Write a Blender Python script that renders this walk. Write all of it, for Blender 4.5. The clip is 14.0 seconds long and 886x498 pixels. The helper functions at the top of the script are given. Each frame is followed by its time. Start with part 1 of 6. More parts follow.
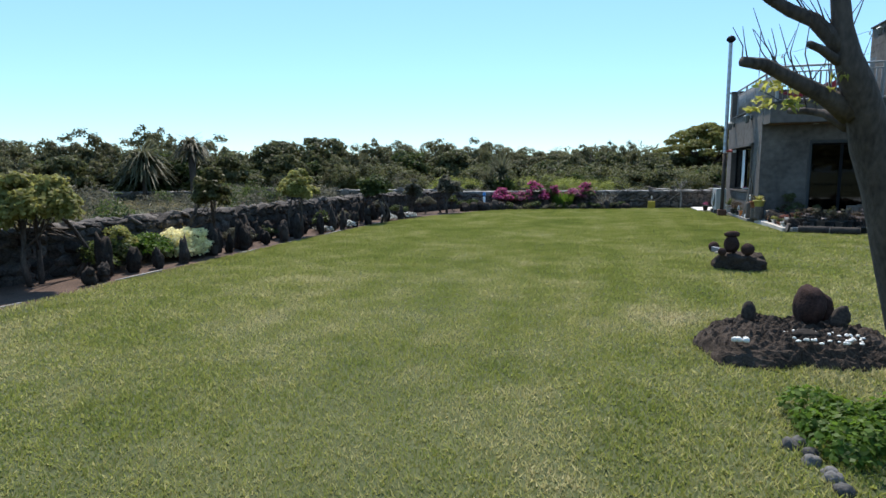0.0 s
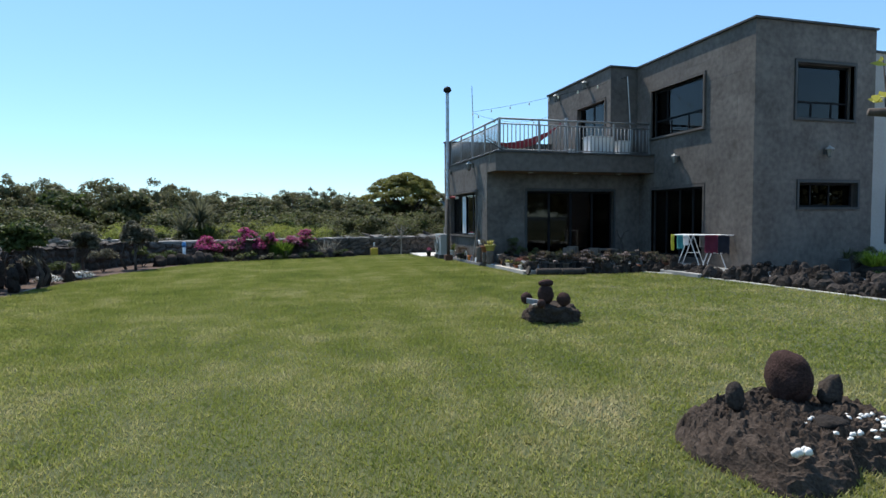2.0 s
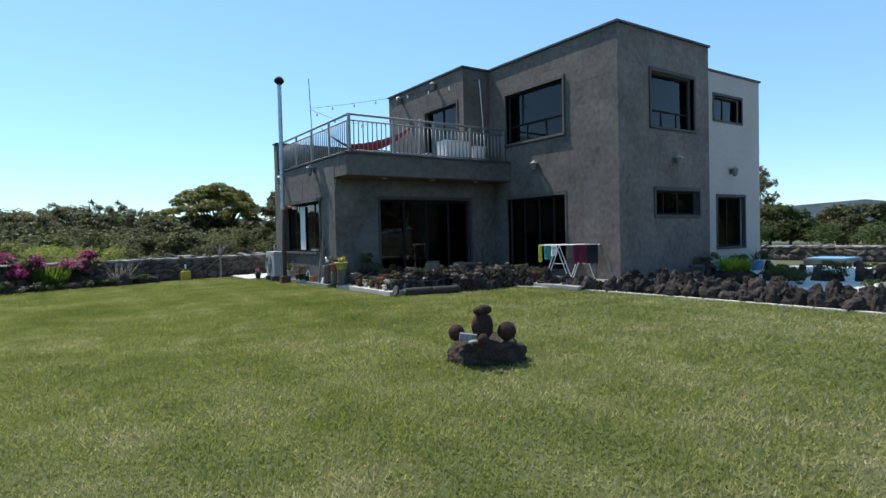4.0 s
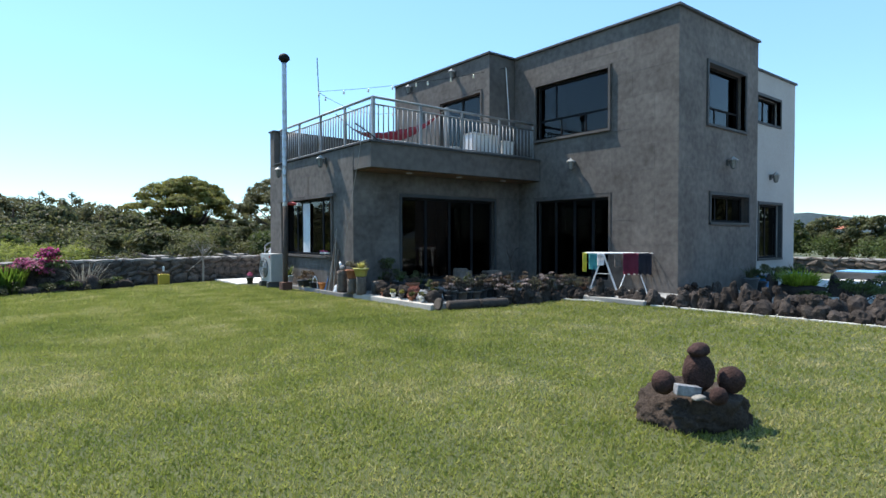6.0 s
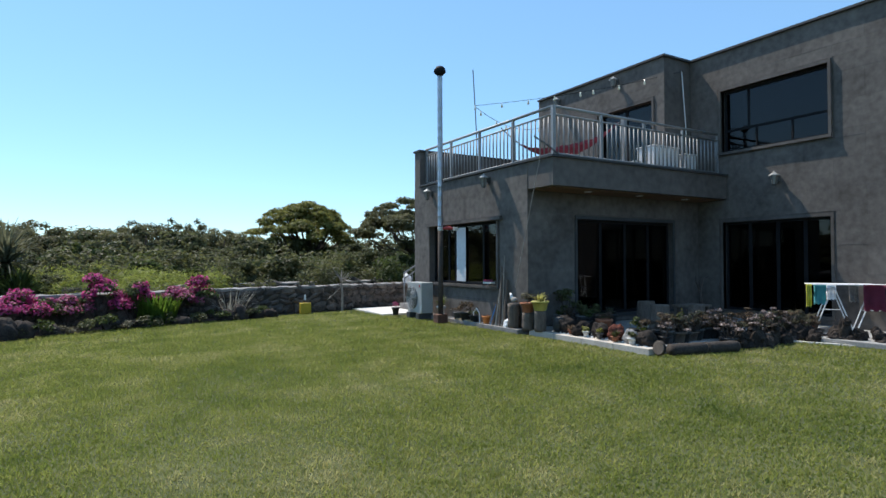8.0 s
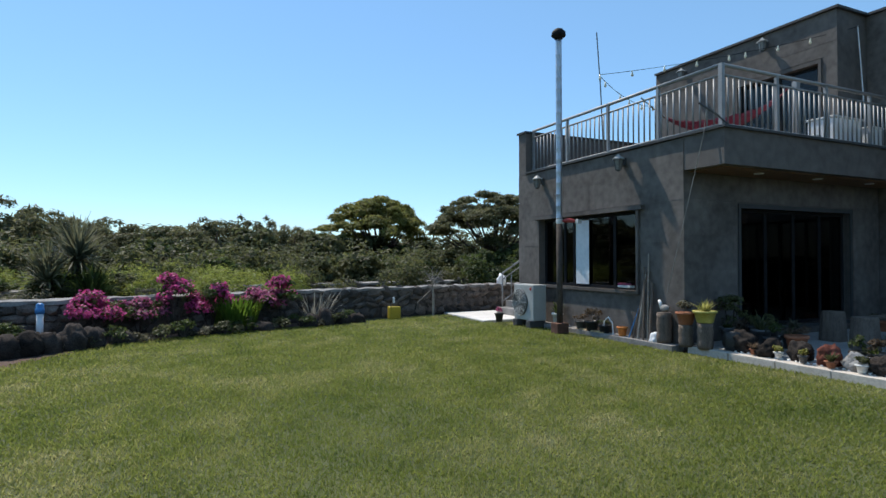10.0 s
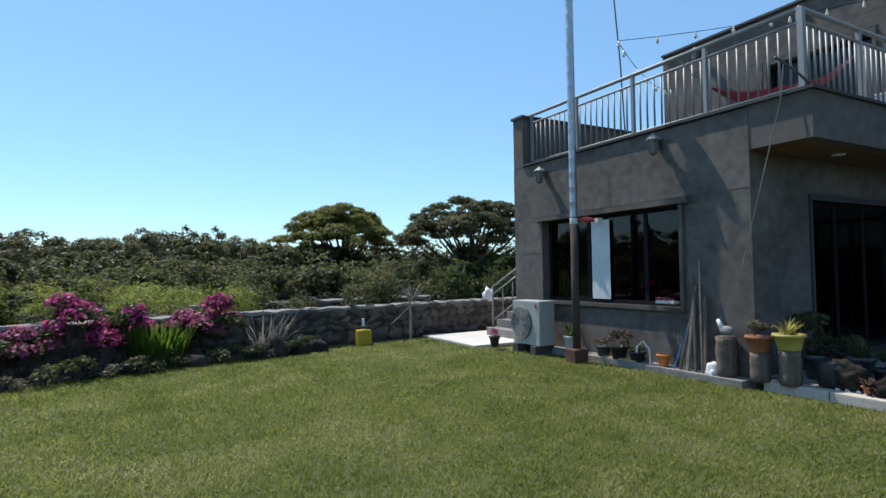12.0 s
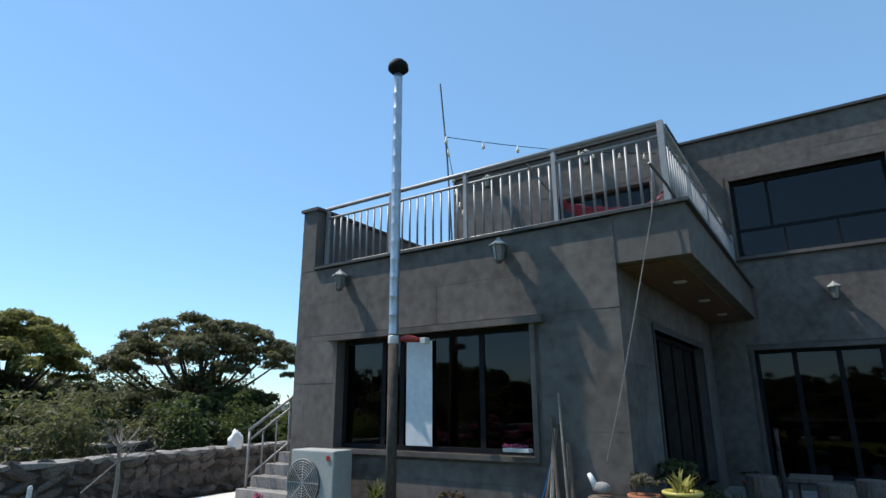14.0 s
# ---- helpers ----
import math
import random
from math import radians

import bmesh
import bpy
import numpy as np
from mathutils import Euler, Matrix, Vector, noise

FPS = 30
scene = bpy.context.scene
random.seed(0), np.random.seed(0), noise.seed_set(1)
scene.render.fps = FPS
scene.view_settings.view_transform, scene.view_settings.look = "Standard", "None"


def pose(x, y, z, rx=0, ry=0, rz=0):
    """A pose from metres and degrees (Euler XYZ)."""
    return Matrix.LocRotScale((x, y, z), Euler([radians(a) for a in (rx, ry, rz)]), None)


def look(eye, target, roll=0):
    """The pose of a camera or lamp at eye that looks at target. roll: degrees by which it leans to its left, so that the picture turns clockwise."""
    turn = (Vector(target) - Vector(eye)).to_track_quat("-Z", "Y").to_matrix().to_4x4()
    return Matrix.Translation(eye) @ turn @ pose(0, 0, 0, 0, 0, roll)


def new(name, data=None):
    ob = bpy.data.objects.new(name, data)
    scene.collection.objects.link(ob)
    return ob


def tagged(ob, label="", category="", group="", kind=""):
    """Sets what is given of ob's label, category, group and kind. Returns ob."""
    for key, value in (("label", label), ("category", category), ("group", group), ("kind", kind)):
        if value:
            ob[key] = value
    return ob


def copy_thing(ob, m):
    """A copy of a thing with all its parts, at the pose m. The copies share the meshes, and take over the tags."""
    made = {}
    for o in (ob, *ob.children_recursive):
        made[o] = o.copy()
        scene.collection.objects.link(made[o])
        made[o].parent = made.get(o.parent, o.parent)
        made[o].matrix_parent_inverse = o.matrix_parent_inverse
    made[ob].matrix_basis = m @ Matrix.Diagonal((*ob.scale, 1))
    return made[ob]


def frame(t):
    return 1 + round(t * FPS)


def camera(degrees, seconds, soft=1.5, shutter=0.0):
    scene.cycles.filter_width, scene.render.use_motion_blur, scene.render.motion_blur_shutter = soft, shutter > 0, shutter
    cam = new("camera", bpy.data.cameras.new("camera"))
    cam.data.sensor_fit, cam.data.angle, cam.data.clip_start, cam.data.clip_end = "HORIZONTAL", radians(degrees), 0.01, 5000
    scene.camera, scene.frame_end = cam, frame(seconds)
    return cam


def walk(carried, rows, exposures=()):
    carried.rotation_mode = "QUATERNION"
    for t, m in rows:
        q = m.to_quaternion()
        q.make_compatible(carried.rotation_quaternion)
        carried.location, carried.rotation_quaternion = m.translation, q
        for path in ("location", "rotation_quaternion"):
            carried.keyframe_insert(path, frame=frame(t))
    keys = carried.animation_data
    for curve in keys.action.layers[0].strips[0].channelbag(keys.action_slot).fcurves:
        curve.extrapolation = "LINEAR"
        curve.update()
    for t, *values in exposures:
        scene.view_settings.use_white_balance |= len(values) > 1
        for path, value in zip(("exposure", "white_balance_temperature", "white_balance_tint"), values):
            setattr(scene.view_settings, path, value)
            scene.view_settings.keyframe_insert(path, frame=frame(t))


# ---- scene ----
cam = camera(75.7, 14.0)
PATH = [
    (0, (0.63, 0.3, 1.605), (0.09, 2.207, 1.342), -0.5),
    (0.5, (0.08, 0.89, 1.602), (-0.215, 2.852, 1.365), -0.6),
    (1, (-0.442, 1.5, 1.586), (-0.472, 3.491, 1.393), -0.5),
    (1.5, (-0.83, 2.14, 1.585), (-0.564, 4.117, 1.44), -0.5),
    (2, (-0.974, 2.959, 1.511), (-0.443, 4.885, 1.407), -0.4),
    (2.5, (-0.972, 3.718, 1.451), (-0.227, 5.572, 1.373), -0.2),
    (3, (-0.947, 4.425, 1.41), (-0.035, 6.204, 1.353), -0.2),
    (3.2, (-0.957, 4.7, 1.407), (0.004, 6.454, 1.355), -0.6),
    (5.3, (-1.292, 7.515, 1.368), (-0.033, 9.067, 1.305), -0.4),
    (5.5, (-1.33, 7.788, 1.373), (-0.071, 9.341, 1.313), -0.2),
    (6, (-1.447, 8.41, 1.419), (-0.202, 9.975, 1.376), -0.1),
    (6.5, (-1.615, 9.025, 1.467), (-0.385, 10.601, 1.463), -0.1),
    (7, (-1.823, 9.674, 1.509), (-0.614, 11.267, 1.532), -0.2),
    (7.5, (-2.035, 10.296, 1.528), (-0.905, 11.945, 1.567), -0.1),
    (8, (-2.244, 10.939, 1.534), (-1.23, 12.663, 1.572), -0.2),
    (8.5, (-2.447, 11.558, 1.543), (-1.529, 13.334, 1.587), -0.4),
    (9, (-2.599, 12.186, 1.547), (-1.734, 13.989, 1.587), -0.3),
    (9.2, (-2.591, 12.427, 1.547), (-1.731, 14.233, 1.576), 0.1),
    (11.3, (-1.836, 14.872, 1.54), (-1.008, 16.692, 1.585), -0.7),
    (11.5, (-1.774, 15.125, 1.537), (-0.923, 16.934, 1.588), -0.9),
    (12, (-1.646, 15.823, 1.503), (-0.679, 17.572, 1.581), -0.8),
    (12.5, (-1.542, 16.6, 1.449), (-0.375, 18.221, 1.566), -0.1),
    (13, (-1.412, 17.34, 1.405), (-0.037, 18.777, 1.619), 0.4),
    (13.5, (-1.152, 17.925, 1.438), (0.375, 19.169, 1.783), 0.5),
    (14, (-0.87, 18.423, 1.488), (0.732, 19.495, 2.02), -0.3),
]
walk(cam, [(t, look(eye, target, roll)) for t, eye, target, roll in PATH], [(0.0, 0.38), (1.5, 0.29), (3.0, 0.22), (5.5, 0.65), (6.5, 0.74), (7.5, 0.48), (9.0, 0.1), (12.5, 0.17), (14.0, 0.24)])


# ---- light ----
SUN_TO = Vector((-0.165, 0.62, 1.0)).normalized()      # towards the sun
world = bpy.data.worlds.new("sky")
scene.world = world
world.use_nodes = True
wn = world.node_tree
sky = wn.nodes.new("ShaderNodeTexSky")
sky.sky_type = "NISHITA"
sky.sun_disc = False
sky.sun_elevation = math.asin(SUN_TO.z)
sky.sun_rotation = math.atan2(SUN_TO.x, SUN_TO.y)
sky.air_density, sky.dust_density, sky.ozone_density = 1.5, 0.0, 3.0
sky.altitude = 2500
tint = wn.nodes.new("ShaderNodeMix")
tint.data_type, tint.blend_type = "RGBA", "MULTIPLY"
tint.inputs["Factor"].default_value = 1.0
tint.inputs["B"].default_value = (0.8, 1.0, 1.15, 1)      # clear sea air: a cooler sky
wn.links.new(sky.outputs[0], tint.inputs["A"])
veil = wn.nodes.new("ShaderNodeMix")      # a thin even sea haze over the whole sky
veil.data_type = "RGBA"
veil.inputs["Factor"].default_value = 0.32
veil.inputs["B"].default_value = (2.3, 4.3, 6.1, 1)
wn.links.new(tint.outputs["Result"], veil.inputs["A"])
wn.links.new(veil.outputs["Result"], wn.nodes["Background"].inputs[0])
wn.nodes["Background"].inputs[1].default_value = 0.138
sun_data = bpy.data.lights.new("sun", "SUN")
sun_data.energy, sun_data.angle, sun_data.color = 4.7, radians(0.53), (1.0, 0.94, 0.85)
sun = new("sun", sun_data)
sun.matrix_world = look(SUN_TO * 60, (0, 0, 0))


# ---- materials ----
def material(name, dark, light, rough=0.8, size=3.0, fine=40.0, bump=0.3, metal=0.0, vary=0.0, island=0.0, detail=6.0, spec=0.5, stretch=(1, 1, 1)):
    """A surface with broad and fine mottling between two colours, relief, and an optional change from piece to piece."""
    m = bpy.data.materials.new(name)
    m.use_nodes = True
    n, link = m.node_tree.nodes, m.node_tree.links.new
    b = n["Principled BSDF"]
    co = n.new("ShaderNodeTexCoord")
    mp = n.new("ShaderNodeMapping")
    mp.inputs["Scale"].default_value = stretch
    geo = n.new("ShaderNodeNewGeometry")
    link(geo.outputs["Position"], mp.inputs["Vector"])
    broad, grain = n.new("ShaderNodeTexNoise"), n.new("ShaderNodeTexNoise")
    broad.inputs["Scale"].default_value, broad.inputs["Detail"].default_value = size, detail
    grain.inputs["Scale"].default_value, grain.inputs["Detail"].default_value = fine, 3.0
    link(mp.outputs[0], broad.inputs["Vector"])
    link(mp.outputs[0], grain.inputs["Vector"])
    mixv = n.new("ShaderNodeMath")
    mixv.operation = "MULTIPLY_ADD"
    mixv.inputs[1].default_value = 0.55
    link(grain.outputs[0], mixv.inputs[0])
    half = n.new("ShaderNodeMath")
    half.operation = "MULTIPLY"
    half.inputs[1].default_value = 0.55
    link(broad.outputs[0], half.inputs[0])
    link(half.outputs[0], mixv.inputs[2])
    ramp = n.new("ShaderNodeValToRGB")
    ramp.color_ramp.elements[0].position, ramp.color_ramp.elements[1].position = 0.36, 0.74
    ramp.color_ramp.elements[0].color, ramp.color_ramp.elements[1].color = (*dark, 1), (*light, 1)
    link(mixv.outputs[0], ramp.inputs[0])
    colour = ramp.outputs[0]
    for amount, out in ((vary, "Object"), (island, "Island")):
        if amount:
            src = n.new("ShaderNodeObjectInfo").outputs["Random"] if out == "Object" else geo.outputs["Random Per Island"]
            hsv = n.new("ShaderNodeHueSaturation")
            rng = n.new("ShaderNodeMapRange")
            rng.inputs["To Min"].default_value, rng.inputs["To Max"].default_value = 1 - amount, 1 + amount
            link(src, rng.inputs["Value"])
            link(rng.outputs[0], hsv.inputs["Value"])
            link(colour, hsv.inputs["Color"])
            colour = hsv.outputs[0]
    link(colour, b.inputs["Base Color"])
    b.inputs["Roughness"].default_value = rough
    b.inputs["Metallic"].default_value = metal
    b.inputs["Specular IOR Level"].default_value = spec
    if bump:
        bp = n.new("ShaderNodeBump")
        bp.inputs["Strength"].default_value, bp.inputs["Distance"].default_value = bump, 0.02
        link(mixv.outputs[0], bp.inputs["Height"])
        link(bp.outputs[0], b.inputs["Normal"])
    return m


def leafy(name, dark, light, size=1.2, through_light=0.55, island=0.35, rough=0.55):
    """Leaves: clumps of tone, tone from leaf to leaf, and some light passing through."""
    m = material(name, dark, light, rough=rough, size=size, fine=6.0, bump=0.0, island=island, vary=0.12, spec=0.3)
    n, link = m.node_tree.nodes, m.node_tree.links.new
    b = n["Principled BSDF"]
    tr = n.new("ShaderNodeBsdfTranslucent")
    link(b.inputs["Base Color"].links[0].from_socket, tr.inputs[0])
    mx = n.new("ShaderNodeMixShader")
    mx.inputs[0].default_value = through_light
    link(b.outputs[0], mx.inputs[1])
    link(tr.outputs[0], mx.inputs[2])
    link(mx.outputs[0], n["Material Output"].inputs["Surface"])
    return m


def glass(name, tint=0.04):
    m = bpy.data.materials.new(name)
    m.use_nodes = True
    b = m.node_tree.nodes["Principled BSDF"]
    b.inputs["Base Color"].default_value = (tint, tint * 1.02, tint * 1.03, 1)
    b.inputs["Roughness"].default_value = 0.015
    b.inputs["IOR"].default_value = 1.4
    b.inputs["Transmission Weight"].default_value = 1.0
    return m


M_PANEL = material("grey_stone_panel", (0.073, 0.061, 0.053), (0.172, 0.149, 0.132), rough=0.85, size=1.1, fine=7, bump=0.06, vary=0.07)
M_WALL = material("grey_stone_wall", (0.073, 0.062, 0.055), (0.15, 0.129, 0.115), rough=0.88, size=0.8, fine=6, bump=0.06)
M_TRIM = material("dark_grey_trim", (0.035, 0.035, 0.036), (0.065, 0.065, 0.065), rough=0.7, size=2, fine=50, bump=0.1)
M_WHITE = material("white_render", (0.32, 0.305, 0.285), (0.4, 0.382, 0.36), rough=0.85, size=0.7, fine=25, bump=0.1)
M_FRAME = material("black_window_frame", (0.01, 0.01, 0.011), (0.02, 0.02, 0.022), rough=0.7, size=5, fine=60, bump=0.05, spec=0.12)
M_GLASS = glass("window_glass")
M_ROOM = material("dark_room", (0.13, 0.115, 0.105), (0.22, 0.2, 0.185), rough=0.9, size=1, fine=20, bump=0)
M_WOODCEIL = material("brown_wood_soffit", (0.12, 0.06, 0.03), (0.22, 0.12, 0.06), rough=0.6, size=1.5, fine=20, bump=0.1, stretch=(1, 8, 1))
M_STEEL = material("stainless_steel", (0.24, 0.238, 0.236), (0.36, 0.356, 0.35), rough=0.6, size=4, fine=60, bump=0.03, metal=0.55)
M_ALU = material("galvanised_pipe", (0.36, 0.38, 0.41), (0.52, 0.54, 0.57), rough=0.42, size=6, fine=40, bump=0.1, metal=0.9)
M_SOIL = material("dark_soil", (0.04, 0.022, 0.015), (0.12, 0.07, 0.048), rough=0.95, size=2.5, fine=35, bump=0.8)
M_LAVA = material("black_lava_rock", (0.013, 0.0105, 0.0095), (0.066, 0.054, 0.047), rough=0.95, size=5, fine=45, bump=1.0, vary=0.4, island=0.2, spec=0.15)
M_LAVAGREY = material("grey_lava_rock", (0.02, 0.014, 0.011), (0.088, 0.066, 0.052), rough=0.95, size=6, fine=50, bump=1.0, vary=0.2, spec=0.15)
M_BASALT = material("dark_basalt_rubble", (0.016, 0.0135, 0.012), (0.085, 0.071, 0.062), rough=0.95, size=4, fine=30, bump=1.0, vary=0.5, island=0.3, spec=0.2)
M_STONE = material("basalt_wall_stone", (0.034, 0.027, 0.023), (0.135, 0.111, 0.094), rough=0.95, size=5, fine=40, bump=0.8, vary=0.4, island=0.35)
M_TERRACE = material("worn_terrace_concrete", (0.22, 0.216, 0.21), (0.4, 0.39, 0.37), rough=0.85, size=1.2, fine=30, bump=0.25)
# pale cream stands in for the bright glint on the bulbs
M_BULB = material("glint_cream_bulb", (0.6, 0.55, 0.4), (0.85, 0.8, 0.6), rough=0.2, size=5, fine=40, bump=0.0)
M_MORTAR = material("grey_brown_mortar", (0.03, 0.026, 0.023), (0.085, 0.075, 0.066), rough=0.95, size=4, fine=40, bump=0.8)
M_PAVE = material("sun_bleached_concrete", (0.5, 0.47, 0.43), (0.72, 0.68, 0.63), rough=0.85, size=1.5, fine=35, bump=0.25)
M_COPING = material("weathered_coping", (0.14, 0.13, 0.12), (0.32, 0.3, 0.28), rough=0.9, size=3, fine=30, bump=0.6)
M_CONC = material("pale_concrete", (0.42, 0.405, 0.38), (0.64, 0.62, 0.58), rough=0.85, size=1.5, fine=35, bump=0.25)
M_TIMBER = material("weathered_timber", (0.07, 0.05, 0.04), (0.2, 0.155, 0.12), rough=0.85, size=3, fine=20, bump=0.5, stretch=(6, 6, 1))
M_KERB = material("warm_worn_concrete", (0.4, 0.35, 0.3), (0.62, 0.56, 0.49), rough=0.85, size=2.5, fine=30, bump=0.3)
M_PLANK = material("bare_yellow_timber", (0.38, 0.25, 0.11), (0.58, 0.42, 0.22), rough=0.75, size=3, fine=20, bump=0.2, stretch=(8, 1, 8))
M_BARK = material("grey_brown_bark", (0.03, 0.022, 0.018), (0.11, 0.085, 0.07), rough=0.95, size=6, fine=35, bump=1.0, stretch=(1, 1, 0.4))
M_DARKBARK = material("dark_damp_bark", (0.018, 0.014, 0.012), (0.07, 0.056, 0.047), rough=0.95, size=6, fine=35, bump=1.0)
M_RUST = material("rusty_iron", (0.07, 0.03, 0.02), (0.18, 0.085, 0.055), rough=0.9, size=6, fine=40, bump=0.5)
M_FLUTED = material("pale_yellow_glaze", (0.36, 0.31, 0.06), (0.52, 0.46, 0.13), rough=0.45, size=5, fine=40, bump=0.05)
M_PALEBARK = material("pale_bark", (0.16, 0.14, 0.12), (0.34, 0.31, 0.27), rough=0.9, size=5, fine=30, bump=0.6)
M_SHELL = material("white_shell", (0.6, 0.57, 0.52), (0.85, 0.83, 0.79), rough=0.5, size=8, fine=60, bump=0.3, island=0.15)
M_PINE = leafy("pine_green", (0.065, 0.07, 0.033), (0.19, 0.185, 0.088))
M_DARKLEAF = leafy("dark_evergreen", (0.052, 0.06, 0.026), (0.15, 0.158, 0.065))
M_LEAF = leafy("mid_green_leaf", (0.034, 0.052, 0.015), (0.1, 0.13, 0.034))
M_BRIGHT = leafy("bright_green_leaf", (0.06, 0.12, 0.015), (0.16, 0.25, 0.035))
M_YELLOWLEAF = leafy("yellow_tipped_leaf", (0.11, 0.125, 0.024), (0.46, 0.43, 0.14))
M_OLIVE = leafy("olive_brush", (0.055, 0.064, 0.024), (0.18, 0.185, 0.072))
M_MEADOW = leafy("meadow_grass", (0.125, 0.155, 0.028), (0.28, 0.31, 0.07))
M_DRY = leafy("dry_grass", (0.13, 0.11, 0.06), (0.28, 0.24, 0.13))
M_GREYLEAF = leafy("grey_brown_leaf", (0.07, 0.07, 0.045), (0.17, 0.16, 0.11))
M_MAGENTA = leafy("magenta_petal", (0.36, 0.03, 0.145), (0.64, 0.11, 0.31), size=4, through_light=0.5)
M_ROSE = leafy("rose_petal", (0.33, 0.06, 0.15), (0.56, 0.17, 0.3), size=4, through_light=0.4)
M_PINK = leafy("dull_pink_petal", (0.28, 0.05, 0.12), (0.5, 0.13, 0.24), size=4)
M_PETAL = leafy("cream_white_petal", (0.82, 0.75, 0.38), (0.95, 0.9, 0.62), size=4, through_light=0.6, island=0.15)
M_TERRACOTTA = material("terracotta", (0.22, 0.075, 0.035), (0.36, 0.14, 0.07), rough=0.8, size=5, fine=50, bump=0.2, vary=0.2)
M_BLACKPOT = material("black_plastic_pot", (0.012, 0.012, 0.012), (0.03, 0.03, 0.03), rough=0.5, size=5, fine=50, bump=0.1)
M_WHITEPOT = material("white_glazed_pot", (0.5, 0.49, 0.46), (0.72, 0.71, 0.68), rough=0.4, size=5, fine=50, bump=0.1)
M_YELLOW = material("yellow_plastic", (0.4, 0.27, 0.015), (0.56, 0.4, 0.04), rough=0.45, size=5, fine=40, bump=0.05)
M_ACWHITE = material("ivory_metal", (0.36, 0.36, 0.34), (0.46, 0.46, 0.44), rough=0.45, size=2, fine=30, bump=0.05)
M_DARKGREY = material("dark_grey_metal", (0.05, 0.05, 0.052), (0.1, 0.1, 0.1), rough=0.5, size=5, fine=40, bump=0.05)
M_BLUE = material("blue_plastic", (0.03, 0.16, 0.4), (0.08, 0.28, 0.55), rough=0.45, size=5, fine=40, bump=0.05)
M_RED = material("red_paint", (0.3, 0.03, 0.03), (0.5, 0.06, 0.05), rough=0.5, size=5, fine=40, bump=0.05)
M_WHITEPLASTIC = material("white_plastic", (0.68, 0.68, 0.68), (0.82, 0.82, 0.82), rough=0.4, size=5, fine=40, bump=0.03)
M_ORANGE = material("orange_plastic", (0.6, 0.15, 0.03), (0.8, 0.27, 0.06), rough=0.45, size=5, fine=40, bump=0.03)
M_TEAL = material("teal_cloth", (0.05, 0.25, 0.28), (0.12, 0.42, 0.45), rough=0.9, size=6, fine=80, bump=0.3)
M_LIME = material("yellow_green_cloth", (0.4, 0.42, 0.05), (0.6, 0.6, 0.1), rough=0.9, size=6, fine=80, bump=0.3)
M_MAROON = material("maroon_cloth", (0.1, 0.015, 0.035), (0.2, 0.035, 0.07), rough=0.9, size=6, fine=80, bump=0.3)
M_NAVY = material("dark_navy_cloth", (0.012, 0.014, 0.025), (0.035, 0.035, 0.05), rough=0.9, size=6, fine=80, bump=0.3)
M_HAMMOCK = material("red_striped_cloth", (0.11, 0.016, 0.035), (0.38, 0.13, 0.17), rough=0.9, size=9, fine=30, bump=0.3, stretch=(1, 8, 8))
M_PAPER = material("frosted_paper", (0.62, 0.65, 0.67), (0.8, 0.82, 0.83), rough=0.7, size=2, fine=14, bump=0.3)
M_LAMPGLASS = material("lantern_glass", (0.16, 0.155, 0.14), (0.26, 0.25, 0.23), rough=0.25, size=5, fine=40, bump=0.05)
M_LANTERNCAP = material("weathered_lantern_metal", (0.2, 0.2, 0.19), (0.34, 0.34, 0.32), rough=0.55, size=6, fine=50, bump=0.1)
# distance haze is put into the blue-grey of the far woods
M_HILL = material("haze_tinted_hill", (0.05, 0.075, 0.09), (0.1, 0.13, 0.14), rough=1.0, size=0.05, fine=0.6, bump=0.0)
M_ROOFRED = material("red_roof_tile", (0.3, 0.1, 0.06), (0.45, 0.17, 0.1), rough=0.8, size=1, fine=6, bump=0.2)
M_WATERBLUE = material("blue_tarpaulin", (0.1, 0.3, 0.5), (0.25, 0.5, 0.7), rough=0.4, size=2, fine=14, bump=0.3)


def lawn_material():
    """Mown lawn: stripes of tone, dry straw patches and fine blades."""
    m = material("lawn_ground", (0.04, 0.052, 0.014), (0.1, 0.106, 0.034), rough=0.95, size=1.1, fine=55, bump=0.6, detail=8)
    return m


M_LAWN = lawn_material()


